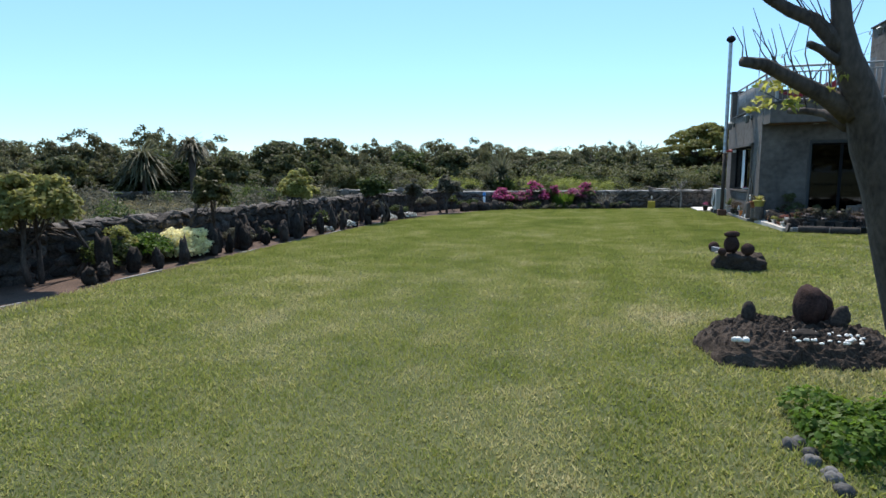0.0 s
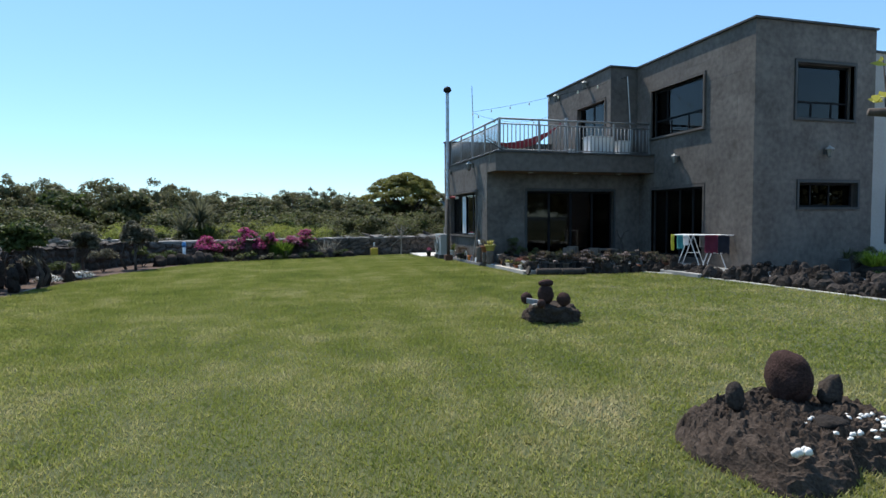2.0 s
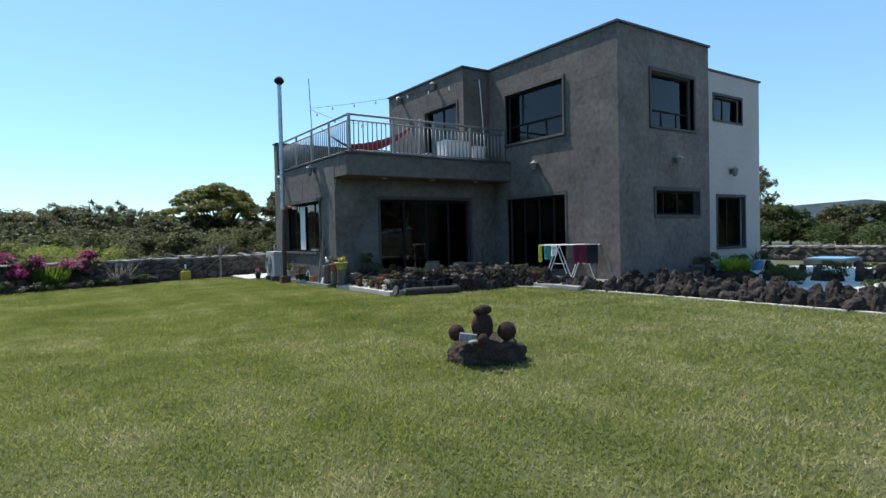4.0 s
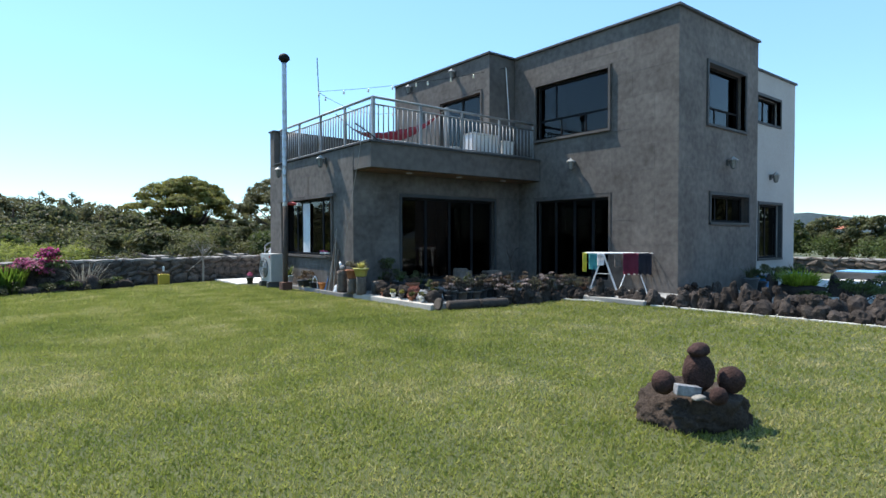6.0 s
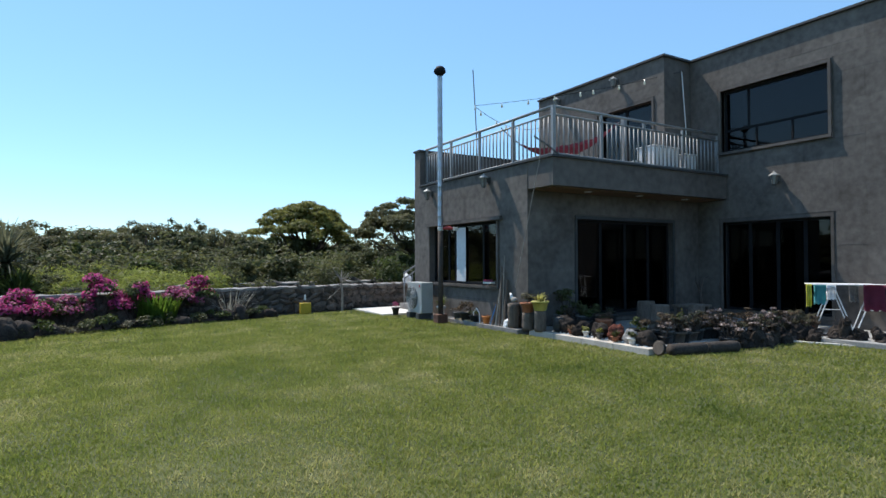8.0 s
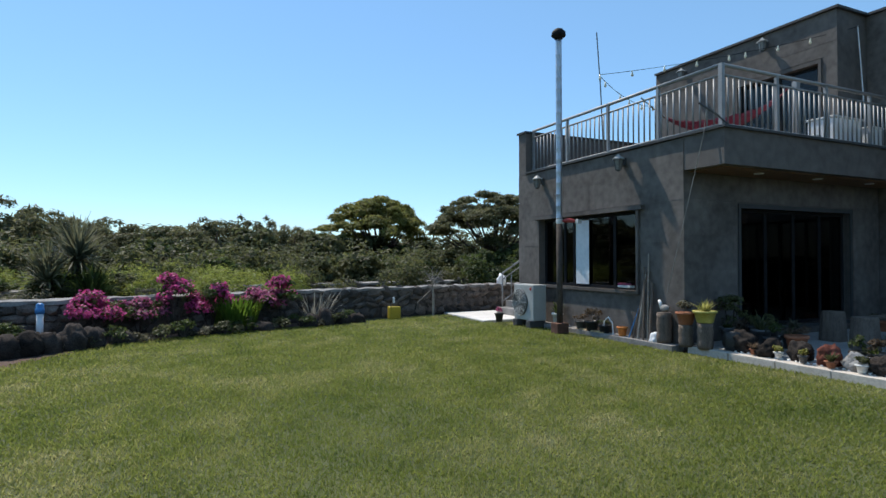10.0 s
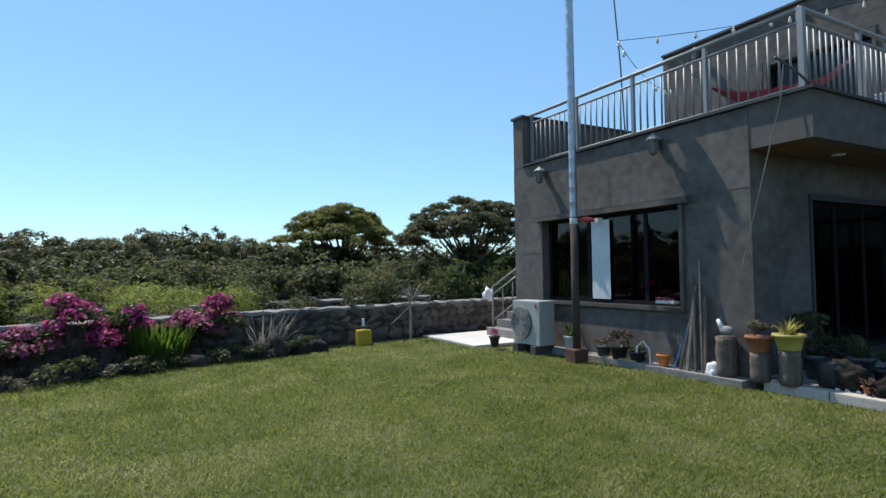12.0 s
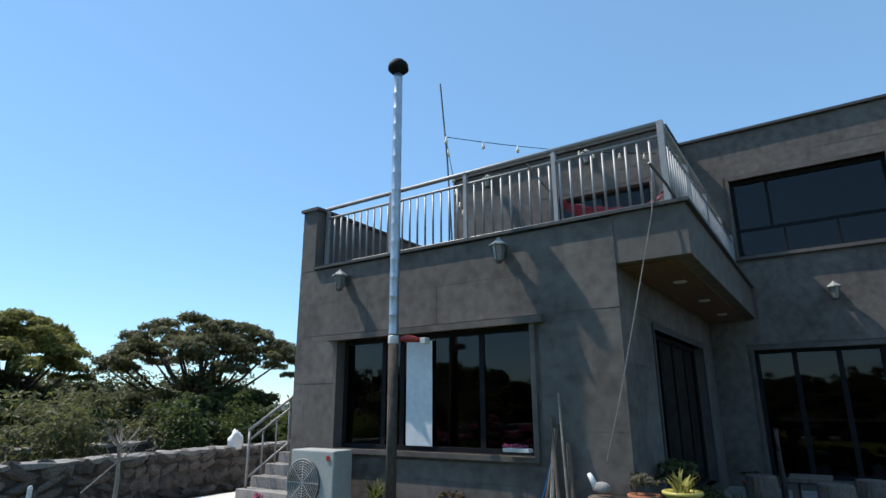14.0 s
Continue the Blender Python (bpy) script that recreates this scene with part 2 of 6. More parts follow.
def blade_material():
    m = bpy.data.materials.new("grass_blade")
    m.use_nodes = True
    n, link = m.node_tree.nodes, m.node_tree.links.new
    b = n["Principled BSDF"]
    geo = n.new("ShaderNodeNewGeometry")
    big, mid = n.new("ShaderNodeTexNoise"), n.new("ShaderNodeTexNoise")
    big.inputs["Scale"].default_value, big.inputs["Detail"].default_value = 0.45, 4
    mid.inputs["Scale"].default_value, mid.inputs["Detail"].default_value = 1.8, 3
    link(geo.outputs["Position"], big.inputs["Vector"])
    link(geo.outputs["Position"], mid.inputs["Vector"])
    add = n.new("ShaderNodeMath")
    add.operation = "MULTIPLY_ADD"
    add.inputs[1].default_value = 0.6
    link(mid.outputs[0], add.inputs[0])
    link(big.outputs[0], add.inputs[2])
    ad2 = n.new("ShaderNodeMath")
    ad2.operation = "MULTIPLY_ADD"
    ad2.inputs[1].default_value = 0.36
    link(geo.outputs["Random Per Island"], ad2.inputs[0])
    link(add.outputs[0], ad2.inputs[2])
    ramp = n.new("ShaderNodeValToRGB")
    e = ramp.color_ramp.elements
    e[0].position, e[0].color = 0.40, (0.118, 0.162, 0.03, 1)
    e[1].position, e[1].color = 0.95, (0.56, 0.48, 0.27, 1)
    k = e.new(0.66)
    k.color = (0.262, 0.285, 0.068, 1)
    sep = n.new("ShaderNodeSeparateXYZ")
    link(geo.outputs["Position"], sep.inputs[0])
    dry = n.new("ShaderNodeMapRange")        # the southern end of the lawn is drier
    for key, val in (("From Min", 2.0), ("From Max", 15.0), ("To Min", 0.36), ("To Max", 0.16)):
        dry.inputs[key].default_value = val
    link(sep.outputs["Y"], dry.inputs["Value"])
    ad3 = n.new("ShaderNodeMath")
    ad3.operation = "ADD"
    link(ad2.outputs[0], ad3.inputs[0])
    patch = n.new("ShaderNodeVectorMath")    # a bleached patch beside the mound
    patch.operation = "DISTANCE"
    patch.inputs[1].default_value = (1.35, 6.97, 0.0)
    link(geo.outputs["Position"], patch.inputs[0])
    bleach = n.new("ShaderNodeMapRange")
    for key, val in (("From Min", 0.12), ("From Max", 0.75), ("To Min", 0.42), ("To Max", 0.0)):
        bleach.inputs[key].default_value = val
    link(patch.outputs["Value"], bleach.inputs["Value"])
    band = n.new("ShaderNodeMath")           # mowing bands along the lawn
    band.operation = "MULTIPLY"
    band.inputs[1].default_value = 5.6
    link(sep.outputs["X"], band.inputs[0])
    wave = n.new("ShaderNodeMath")
    wave.operation = "SINE"
    link(band.outputs[0], wave.inputs[0])
    faint = n.new("ShaderNodeMath")
    faint.operation = "MULTIPLY_ADD"
    faint.inputs[1].default_value = 0.035
    link(wave.outputs[0], faint.inputs[0])
    link(bleach.outputs[0], faint.inputs[2])
    worn = n.new("ShaderNodeMath")
    worn.operation = "ADD"
    link(faint.outputs[0], worn.inputs[0])
    link(dry.outputs[0], worn.inputs[1])
    link(worn.outputs[0], ad3.inputs[1])
    sc = n.new("ShaderNodeMath")
    sc.operation = "MULTIPLY"
    sc.inputs[1].default_value = 0.55
    link(ad3.outputs[0], sc.inputs[0])
    link(sc.outputs[0], ramp.inputs[0])
    link(ramp.outputs[0], b.inputs["Base Color"])
    b.inputs["Roughness"].default_value = 0.55
    b.inputs["Specular IOR Level"].default_value = 0.25
    tr = n.new("ShaderNodeBsdfTranslucent")
    link(ramp.outputs[0], tr.inputs[0])
    mx = n.new("ShaderNodeMixShader")
    mx.inputs[0].default_value = 0.6
    link(b.outputs[0], mx.inputs[1])
    link(tr.outputs[0], mx.inputs[2])
    link(mx.outputs[0], n["Material Output"].inputs["Surface"])
    return m


M_BLADE = blade_material()


# ---- building helpers ----
def empty(name, at, label, category, group="", kind=""):
    ob = new(name)
    ob.location = at
    ob.empty_display_size = 0.2
    return tagged(ob, label, category, group, kind)


def part(name, bm, mat, parent=None, label="", smooth=False):
    """Links a bmesh (in world metres, or in the parent's own frame if the parent has none of its own pose) as one mesh."""
    me = bpy.data.meshes.new(name)
    bm.to_mesh(me)
    bm.free()
    me.materials.append(mat)
    if smooth:
        me.polygons.foreach_set("use_smooth", [True] * len(me.polygons))
    ob = new(name, me)
    if parent:
        ob.parent = parent
        chain, off = parent, Vector((0, 0, 0))
        while chain:
            off += chain.location
            chain = chain.parent
        ob.location = -off
    if label:
        ob["label"] = label
    return ob


def thing(name, bm, mat, label, category, group="", kind="", smooth=False):
    return tagged(part(name, bm, mat, None, "", smooth), label, category, group, kind)


def box(bm, x0, x1, y0, y1, z0, z1, bevel=0.0):
    m = Matrix.LocRotScale(((x0 + x1) / 2, (y0 + y1) / 2, (z0 + z1) / 2), None, (abs(x1 - x0), abs(y1 - y0), abs(z1 - z0)))
    r = bmesh.ops.create_cube(bm, size=1, matrix=m)
    if bevel:
        edges = list({e for v in r["verts"] for e in v.link_edges})
        bmesh.ops.bevel(bm, geom=edges, offset=bevel, segments=2, profile=0.6, affect="EDGES")
    return bm


def tube(bm, p0, p1, r0, r1=None, n=10, caps=True):
    p0, p1 = Vector(p0), Vector(p1)
    d = p1 - p0
    q = d.to_track_quat("Z", "Y").to_matrix().to_4x4()
    bmesh.ops.create_cone(bm, cap_ends=caps, segments=n, radius1=r0, radius2=r0 if r1 is None else r1, depth=d.length,
                          matrix=Matrix.Translation((p0 + p1) / 2) @ q)
    return bm


def path_tube(bm, pts, radii, n=8):
    """A tapering limb along a bent line, as one skin."""
    pts = [Vector(p) for p in pts]
    rings = []
    for i, p in enumerate(pts):
        d = (pts[min(i + 1, len(pts) - 1)] - pts[max(i - 1, 0)]).normalized()
        a = d.orthogonal().normalized() if i == 0 else (side - d * side.dot(d)).normalized()
        side = a
        b = d.cross(a)
        rings.append([bm.verts.new(p + (a * math.cos(2 * math.pi * k / n) + b * math.sin(2 * math.pi * k / n)) * radii[i]) for k in range(n)])
    for r, s in zip(rings, rings[1:]):
        for k in range(n):
            bm.faces.new((r[k], r[(k + 1) % n], s[(k + 1) % n], s[k]))
    bm.faces.new(rings[0][::-1])
    bm.faces.new(rings[-1])
    return bm


def lathe(bm, at, profile, n=20):
    """Turns a profile of (radius, height) round the upright through at."""
    at = Vector(at)
    rings = [[bm.verts.new(at + Vector((r * math.cos(2 * math.pi * k / n), r * math.sin(2 * math.pi * k / n), h))) for k in range(n)] for r, h in profile]
    for a, b in zip(rings, rings[1:]):
        for k in range(n):
            bm.faces.new((a[k], a[(k + 1) % n], b[(k + 1) % n], b[k]))
    bm.faces.new(rings[0][::-1])
    bm.faces.new(rings[-1])
    return bm


def rock(bm, at, size, seed, rough=0.25, sub=3, flat=0.35, top=9.0):
    """A lump of stone with a flattened foot."""
    at, size = Vector(at), Vector(size)
    r = bmesh.ops.create_icosphere(bm, subdivisions=sub, radius=1.0)
    off = Vector((seed * 3.17, seed * 1.71, seed * 0.93))
    for v in r["verts"]:
        p = v.co.copy()
        k = 1 + rough * (noise.noise(p * 1.3 + off) * 1.2 + 0.6 * noise.noise(p * 3.1 + off) + 0.42 * (0.5 - abs(noise.noise(p * 5.3 + off)) * 2) + 0.3 * noise.noise(p * 12 + off))
        p *= k
        p.z = min(max(p.z, -flat), top + 0.12 * noise.noise(p * 4 + off))
        v.co = Vector((p.x * size.x, p.y * size.y, (p.z + flat) / (1 + flat) * size.z)) + at
    return bm


def raw_mesh(name, verts, faces_n, loops, mat):
    """A big mesh from arrays: verts (n,3), corners a face, and the loops."""
    me = bpy.data.meshes.new(name)
    nf = len(loops) // faces_n
    me.vertices.add(len(verts))
    me.vertices.foreach_set("co", np.asarray(verts, dtype=np.float32).ravel())
    me.loops.add(len(loops))
    me.loops.foreach_set("vertex_index", np.asarray(loops, dtype=np.int32))
    me.polygons.add(nf)
    me.polygons.foreach_set("loop_start", np.arange(nf, dtype=np.int32) * faces_n)
    me.update(calc_edges=True)
    me.materials.append(mat)
    return me


def leaf_cloud(rng, centres, normals, length, width, droop=0.25):
    """Pointed leaves (a quad each) at the centres, facing about the normals."""
    n = len(centres)
    t = rng.normal(size=(n, 3))
    t -= normals * (t * normals).sum(1, keepdims=True) * 0.7
    t /= np.linalg.norm(t, axis=1, keepdims=True) + 1e-9
    s = np.cross(normals, t)
    s /= np.linalg.norm(s, axis=1, keepdims=True) + 1e-9
    L = (length * rng.uniform(0.6, 1.3, n))[:, None]
    W = (width * rng.uniform(0.7, 1.2, n))[:, None]
    v = np.empty((n, 4, 3))
    v[:, 0] = centres - t * L * 0.5
    v[:, 1] = centres + s * W * 0.5
    v[:, 2] = centres + t * L * 0.5 - np.array([0, 0, 1]) * L * droop * 0.5
    v[:, 3] = centres - s * W * 0.5
    return v.reshape(-1, 3), np.arange(4 * n)


def blob_leaves(rng, blobs, per_area, length, width, up=0.6):
    """Leaves over and in a set of ellipsoid clumps (centre, radii), denser at their skins."""
    cs, ns = [], []
    for c, r in blobs:
        c, r = np.array(c, float), np.array(r, float)
        area = 4 * np.pi * ((r[0] * r[1]) ** 1.6 + (r[0] * r[2]) ** 1.6 + (r[1] * r[2]) ** 1.6) ** (1 / 1.6) / 3 ** (1 / 1.6)
        k = max(12, int(area * per_area))
        d = rng.normal(size=(k, 3))
        d /= np.linalg.norm(d, axis=1, keepdims=True)
        d[:, 2] = np.where(d[:, 2] < -0.3, -d[:, 2] * 0.6, d[:, 2])
        bumpy = 1 + 0.16 * np.sin(d[:, :1] * 9 + c[0] * 3) * np.cos(d[:, 1:2] * 8 + c[1] * 5) + 0.1 * np.sin(d[:, 2:] * 11 + c[0])
        rad = (1 - np.abs(rng.normal(0, 0.16, (k, 1)))) * bumpy
        cs.append(c + d * r * rad)
        nn = d + rng.normal(0, 0.55, (k, 3)) + np.array([0, 0, up])
        ns.append(nn / np.linalg.norm(nn, axis=1, keepdims=True))
    return leaf_cloud(rng, np.vstack(cs), np.vstack(ns), length, width)


def crown_mesh(name, seed, blobs, per_area, length, width, mat):
    v, l = blob_leaves(np.random.default_rng(seed), blobs, per_area, length, width)
    return raw_mesh(name, v, 4, l, mat)


def blades_mesh(name, seed, at, radius, count, length, width, mat, spread=0.9, arch=0.5):
    """A tuft of long arching blades (two quads each)."""
    rng = np.random.default_rng(seed)
    a = rng.uniform(0, 2 * np.pi, count)
    rr = radius * np.sqrt(rng.uniform(0, 1, count))
    base = np.stack([at[0] + rr * np.cos(a), at[1] + rr * np.sin(a), np.full(count, at[2])], 1)
    lean = rng.uniform(0.05, spread, count)
    a2 = a + rng.normal(0, 0.5, count)
    out = np.stack([np.cos(a2), np.sin(a2), np.zeros(count)], 1)
    L = (length * rng.uniform(0.6, 1.15, count))[:, None]
    d1 = out * np.sin(lean)[:, None] + np.array([0, 0, 1]) * np.cos(lean)[:, None]
    l2 = np.minimum(lean + arch * rng.uniform(0.5, 1.5, count), 2.4)
    d2 = out * np.sin(l2)[:, None] + np.array([0, 0, 1]) * np.cos(l2)[:, None]
    s = np.stack([-np.sin(a2), np.cos(a2), np.zeros(count)], 1) * width * 0.5
    mid = base + d1 * L * 0.55
    tip = mid + d2 * L * 0.45
    v = np.stack([base - s * 0.7, base + s * 0.7, mid + s, mid - s, tip + s * 0.15, tip - s * 0.15], 1).reshape(-1, 3)
    k = np.arange(count)[:, None] * 6
    loops = np.concatenate([k + 0, k + 1, k + 2, k + 3, k + 3, k + 2, k + 4, k + 5], 1).ravel()
    return raw_mesh(name, v, 4, loops, mat)


def mesh_part(name, me, parent, label=""):
    ob = new(name, me)
    ob.parent = parent
    if label:
        ob["label"] = label
    return ob


def wall_boxes(axis, face, thick, a0, a1, z0, z1, openings):
    """Rectangles of a wall round its openings: rows of (a0, a1, z0, z1)."""
    rects = [(a0, a1, z0, z1)]
    for o0, o1, p0, p1 in openings:
        nxt = []
        for r0, r1, s0, s1 in rects:
            if o1 <= r0 or o0 >= r1 or p1 <= s0 or p0 >= s1:
                nxt.append((r0, r1, s0, s1))
                continue
            if s0 < p0:
                nxt.append((r0, r1, s0, p0))
            if p1 < s1:
                nxt.append((r0, r1, p1, s1))
            m0, m1 = max(s0, p0), min(s1, p1)
            if r0 < o0:
                nxt.append((r0, o0, m0, m1))
            if o1 < r1:
                nxt.append((o1, r1, m0, m1))
        rects = nxt
    return rects


def wall(name, axis, face, thick, a0, a1, z0, z1, openings, mat, parent, label=""):
    """A wall whose outer face lies at x = face (axis 'x') or y = face, going back by thick, with openings through it."""
    for r0, r1, s0, s1 in wall_boxes(axis, face, thick, a0, a1, z0, z1, openings):
        bm = bmesh.new()
        if axis == "x":
            box(bm, face, face + thick, r0, r1, s0, s1)
        else:
            box(bm, r0, r1, face, face + thick, s0, s1)
        part(name, bm, mat, parent, label)


# ---- house ----
WX, SY, TIPY, NY = 5.27, 20.25, 19.46, 25.27          # wing: west face, south face, balcony edge, north face
MX, MY, EX = 10.86, 15.27, 14.94                        # main body: west face, south face, east end of the grey part
BX, BY = 9.83, 20.44                                  # upper block: west face, south face
SOF, SLAB, ROOF = 3.0, 3.55, 6.65
TERR = 0.12
house = empty("house", (MX, 20, 0), "two-storey grey stone-clad house with flat roof, balcony and dark windows", "house")
WIN_WING = (21.3, 24.36, 0.94, 2.42)
DOOR_WING = (6.65, 9.85, 0.3, 2.42)
DOOR_MAIN = (17.12, 19.56, 0.3, 2.43)
WIN_MAIN = (17.12, 19.56, 4.15, 5.67)
WIN_SIDE = (12.2, 14.18, 4.16, 5.62)
WIN_SIDE_LOW = (12.35, 14.4, 1.77, 2.44)
DOOR_BLOCK = (20.8, 22.7, 3.6, 5.62)
WIN_WHITE = (15.95, 17.55, 4.75, 5.5)
WIN_WHITE_LOW = (16.1, 17.7, 0.76, 2.36)
T = 0.25
wall("wall", "x", WX, T, SY, NY, 0, SLAB - 0.002, [WIN_WING], M_WALL, house)
wall("wall", "y", SY, T, WX + T, MX, 0, SOF, [DOOR_WING], M_WALL, house)
wall("wall", "x", MX, T, MY, BY, 0, ROOF, [DOOR_MAIN, WIN_MAIN], M_WALL, house)
wall("wall", "y", MY, T, MX + T, EX, 0, ROOF, [WIN_SIDE, WIN_SIDE_LOW], M_WALL, house)
wall("wall", "x", BX, T, BY, NY, SLAB + 0.004, ROOF, [DOOR_BLOCK], M_WALL, house)
wall("wall", "y", BY, T, BX + T, MX + T, SLAB + 0.004, ROOF, [], M_WALL, house)
wall("wall", "y", NY - T, T, WX + T, EX, 0, SOF, [], M_WALL, house)
wall("wall", "y", NY - T, T, BX + T, EX, SLAB + 0.004, ROOF, [], M_WALL, house)
wall("wall", "x", EX - T, T, MY + T, NY - T, 0, ROOF, [], M_WALL, house)
WY, WZ, WE = 15.7, 6.2, 18.68
wall("wall", "y", WY, T, EX + 0.003, WE, 0, WZ, [WIN_WHITE, WIN_WHITE_LOW], M_WHITE, house, "white rendered wall")
wall("wall", "x", WE - T, T, WY + T, 22, 0, WZ, [], M_WHITE, house)
wall("wall", "y", 22 - T, T, EX + 0.003, WE - T, 0, WZ, [], M_WHITE, house)
bm = bmesh.new()
box(bm, WX + 0.004, MX + 0.2, TIPY, NY - 0.004, SOF + 0.003, SLAB)
box(bm, WX, MX - 0.003, TIPY - 0.003, SY - 0.003, SOF, SLAB + 0.01)
part("balcony_slab", bm, M_WALL, house)
bm = bmesh.new()
box(bm, WX + 0.15, MX - 0.05, TIPY + 0.15, SY - 0.01, SOF - 0.02, SOF - 0.003)
part("soffit", bm, M_WOODCEIL, house, "brown timber-lined soffit")
bm = bmesh.new()
box(bm, MX + T, EX - T, MY + T, NY - T, ROOF - 0.35, ROOF - 0.15)
box(bm, BX + T, MX + T, BY + T, NY - T, ROOF - 0.35, ROOF - 0.15)
part("roof", bm, M_TRIM, house)
bm = bmesh.new()
box(bm, EX, WE - T, WY + T, 22 - T, WZ - 0.3, WZ - 0.1)
part("roof", bm, M_TRIM, house)
bm = bmesh.new()
box(bm, MX + T, EX - T, MY + T, NY - T, 3.0, 3.3)
box(bm, WX + T, EX - T, SY + T, NY - T, 0.05, 0.28)
box(bm, MX + T, EX - T, MY + T, SY + T, 0.05, 0.28)
part("floor", bm, M_ROOM, house)
for x0, x1, y0, y1, z0, z1 in ((WX + T, WX + T + 0.02, SY + T, 21.29, 0.28, SOF), (WX + T, MX, NY - T - 0.03, NY - T - 0.005, 0.28, SOF), (9.5, 9.6, 22.5, NY - T, 0.28, SOF),
                               (13.2, 13.3, MY + T, NY - T, 0.28, 3.0), (13.6, 13.7, MY + T, NY - T, 3.3, ROOF - 0.35), (MX + T, 13.2, BY, BY + 0.1, 0.28, 3.0),
                               (MX + T, EX - T, BY + T + 0.01, BY + T + 0.1, 3.3, ROOF - 0.35), (EX + 0.01, WE - T, 17.5, 17.6, 0, WZ - 0.3)):
    bm = bmesh.new()
    box(bm, x0, x1, y0, y1, z0, z1)
    part("partition", bm, M_ROOM, house)
# copings
bm = bmesh.new()
c = 0.075
box(bm, MX - c, MX + T + 0.05, MY - c, BY - c - 0.002, ROOF, ROOF + 0.05)
box(bm, MX + T + 0.052, EX + 0.02, MY - c, MY + T, ROOF, ROOF + 0.05)
box(bm, BX - c, MX + T + 0.05, BY - c, BY + T, ROOF, ROOF + 0.05)
box(bm, BX - c, BX + T, BY + T + 0.002, NY, ROOF, ROOF + 0.05)
part("coping", bm, M_TRIM, house)
bm = bmesh.new()
box(bm, EX + 0.023, WE + 0.04, WY - 0.05, WY + T, WZ, WZ + 0.06)
part("coping", bm, M_TRIM, house, "dark metal coping")
bm = bmesh.new()
box(bm, WX - 0.05, WX + 0.2, TIPY - 0.05, NY - 0.32, SLAB + 0.012, SLAB + 0.05)
box(bm, WX + 0.202, MX - 0.004, TIPY - 0.05, TIPY + 0.2, SLAB + 0.012, SLAB + 0.05)
part("ledge", bm, M_TRIM, house)
bm = bmesh.new()
box(bm, WX - 0.002, BX - 0.002, NY - 0.3, NY + 0.002, SLAB + 0.003, 4.56)
part("parapet", bm, M_WALL, house)
bm = bmesh.new()
box(bm, WX - 0.04, BX - 0.004, NY - 0.34, NY + 0.04, 4.562, 4.61)
part("coping", bm, M_TRIM, house)


def glazing(name, axis, face, o, bars, surround=0.0, recess=0.12, doors=False, hood=False, label=""):
    """A window or glazed door set in an opening: frame, bars, panes, and a proud surround."""
    a0, a1, z0, z1 = o
    win = new(name)
    win.parent = house
    at = (face, (a0 + a1) / 2, z0) if axis == "x" else ((a0 + a1) / 2, face, z0)
    win.location = Vector(at) - house.location
    if label:
        win["label"] = label

    def b(bm, p0, p1, q0, q1, d0, d1):
        return box(bm, face + d0, face + d1, p0, p1, q0, q1) if axis == "x" else box(bm, p0, p1, face + d0, face + d1, q0, q1)
    w = 0.06
    bm = bmesh.new()
    b(bm, a0, a0 + w, z0, z1, recess, recess + 0.07)
    b(bm, a1 - w, a1, z0, z1, recess, recess + 0.07)
    b(bm, a0 + w, a1 - w, z0, z0 + w, recess, recess + 0.07)
    b(bm, a0 + w, a1 - w, z1 - w, z1, recess, recess + 0.07)
    part("window_frame" if not doors else "door_frame", bm, M_FRAME, win)
    for i, (p0, p1, q0, q1) in enumerate(bars):
        bm = bmesh.new()
        b(bm, p0, p1, q0, q1, recess + 0.012, recess + 0.058)
        part("mullion", bm, M_FRAME, win)
    bm = bmesh.new()
    b(bm, a0 + w, a1 - w, z0 + w, z1 - w, recess + 0.028, recess + 0.036)
    pane = part("pane", bm, M_GLASS, win)
    pane.visible_shadow = False
    if surround:
        s, p = 0.06, surround * 0.7
        mat = M_WALL if axis == "x" else M_TRIM
        ear = 0.12 if hood else 0.0
        for piece, p0, p1, q0, q1, d in (("jamb", a0 - s, a0, z0, z1, p), ("jamb", a1, a1 + s, z0, z1, p), ("sill", a0 - s, a1 + s, z0 - s, z0, p * 1.3),
                                         ("lintel", a0 - s - ear, a1 + s + ear, z1, z1 + s * 1.3, p * (1.8 if hood else 1))):
            bm = bmesh.new()
            b(bm, p0, p1, q0, q1, -d, 0.1)
            part(piece, bm, mat, win)
    return win


def vbars(o, at, w=0.05):
    return [(p - w / 2, p + w / 2, o[2] + 0.06, o[3] - 0.06) for p in at]


win_wing = glazing("window", "x", WX, WIN_WING, vbars(WIN_WING, (22.05, 22.9, 23.3, 23.62), 0.07), 0.07, hood=True)
glazing("door", "y", SY, DOOR_WING, vbars(DOOR_WING, (7.5, 8.3, 9.1), 0.08), 0.03, doors=True)
glazing("door", "x", MX, DOOR_MAIN, vbars(DOOR_MAIN, (17.7, 18.3, 18.95), 0.08), 0.03, doors=True)
o = WIN_MAIN
glazing("window", "x", MX, o, [(o[0] + 0.06, o[1] - 0.06, 4.66, 4.72), (18.93, 18.98, 4.72, 5.61), (17.93, 17.97, 4.21, 4.66), (18.75, 18.79, 4.21, 4.66)], 0.09)
o = WIN_SIDE
glazing("window", "y", MY, o, [(o[0] + 0.06, o[1] - 0.06, 4.6, 4.65), (12.9, 12.94, 4.16, 4.6), (13.6, 13.64, 4.16, 4.6)], 0.06, recess=0.17)
glazing("window", "y", MY, WIN_SIDE_LOW, vbars(WIN_SIDE_LOW, (12.95, 13.6)), 0.06, recess=0.16)
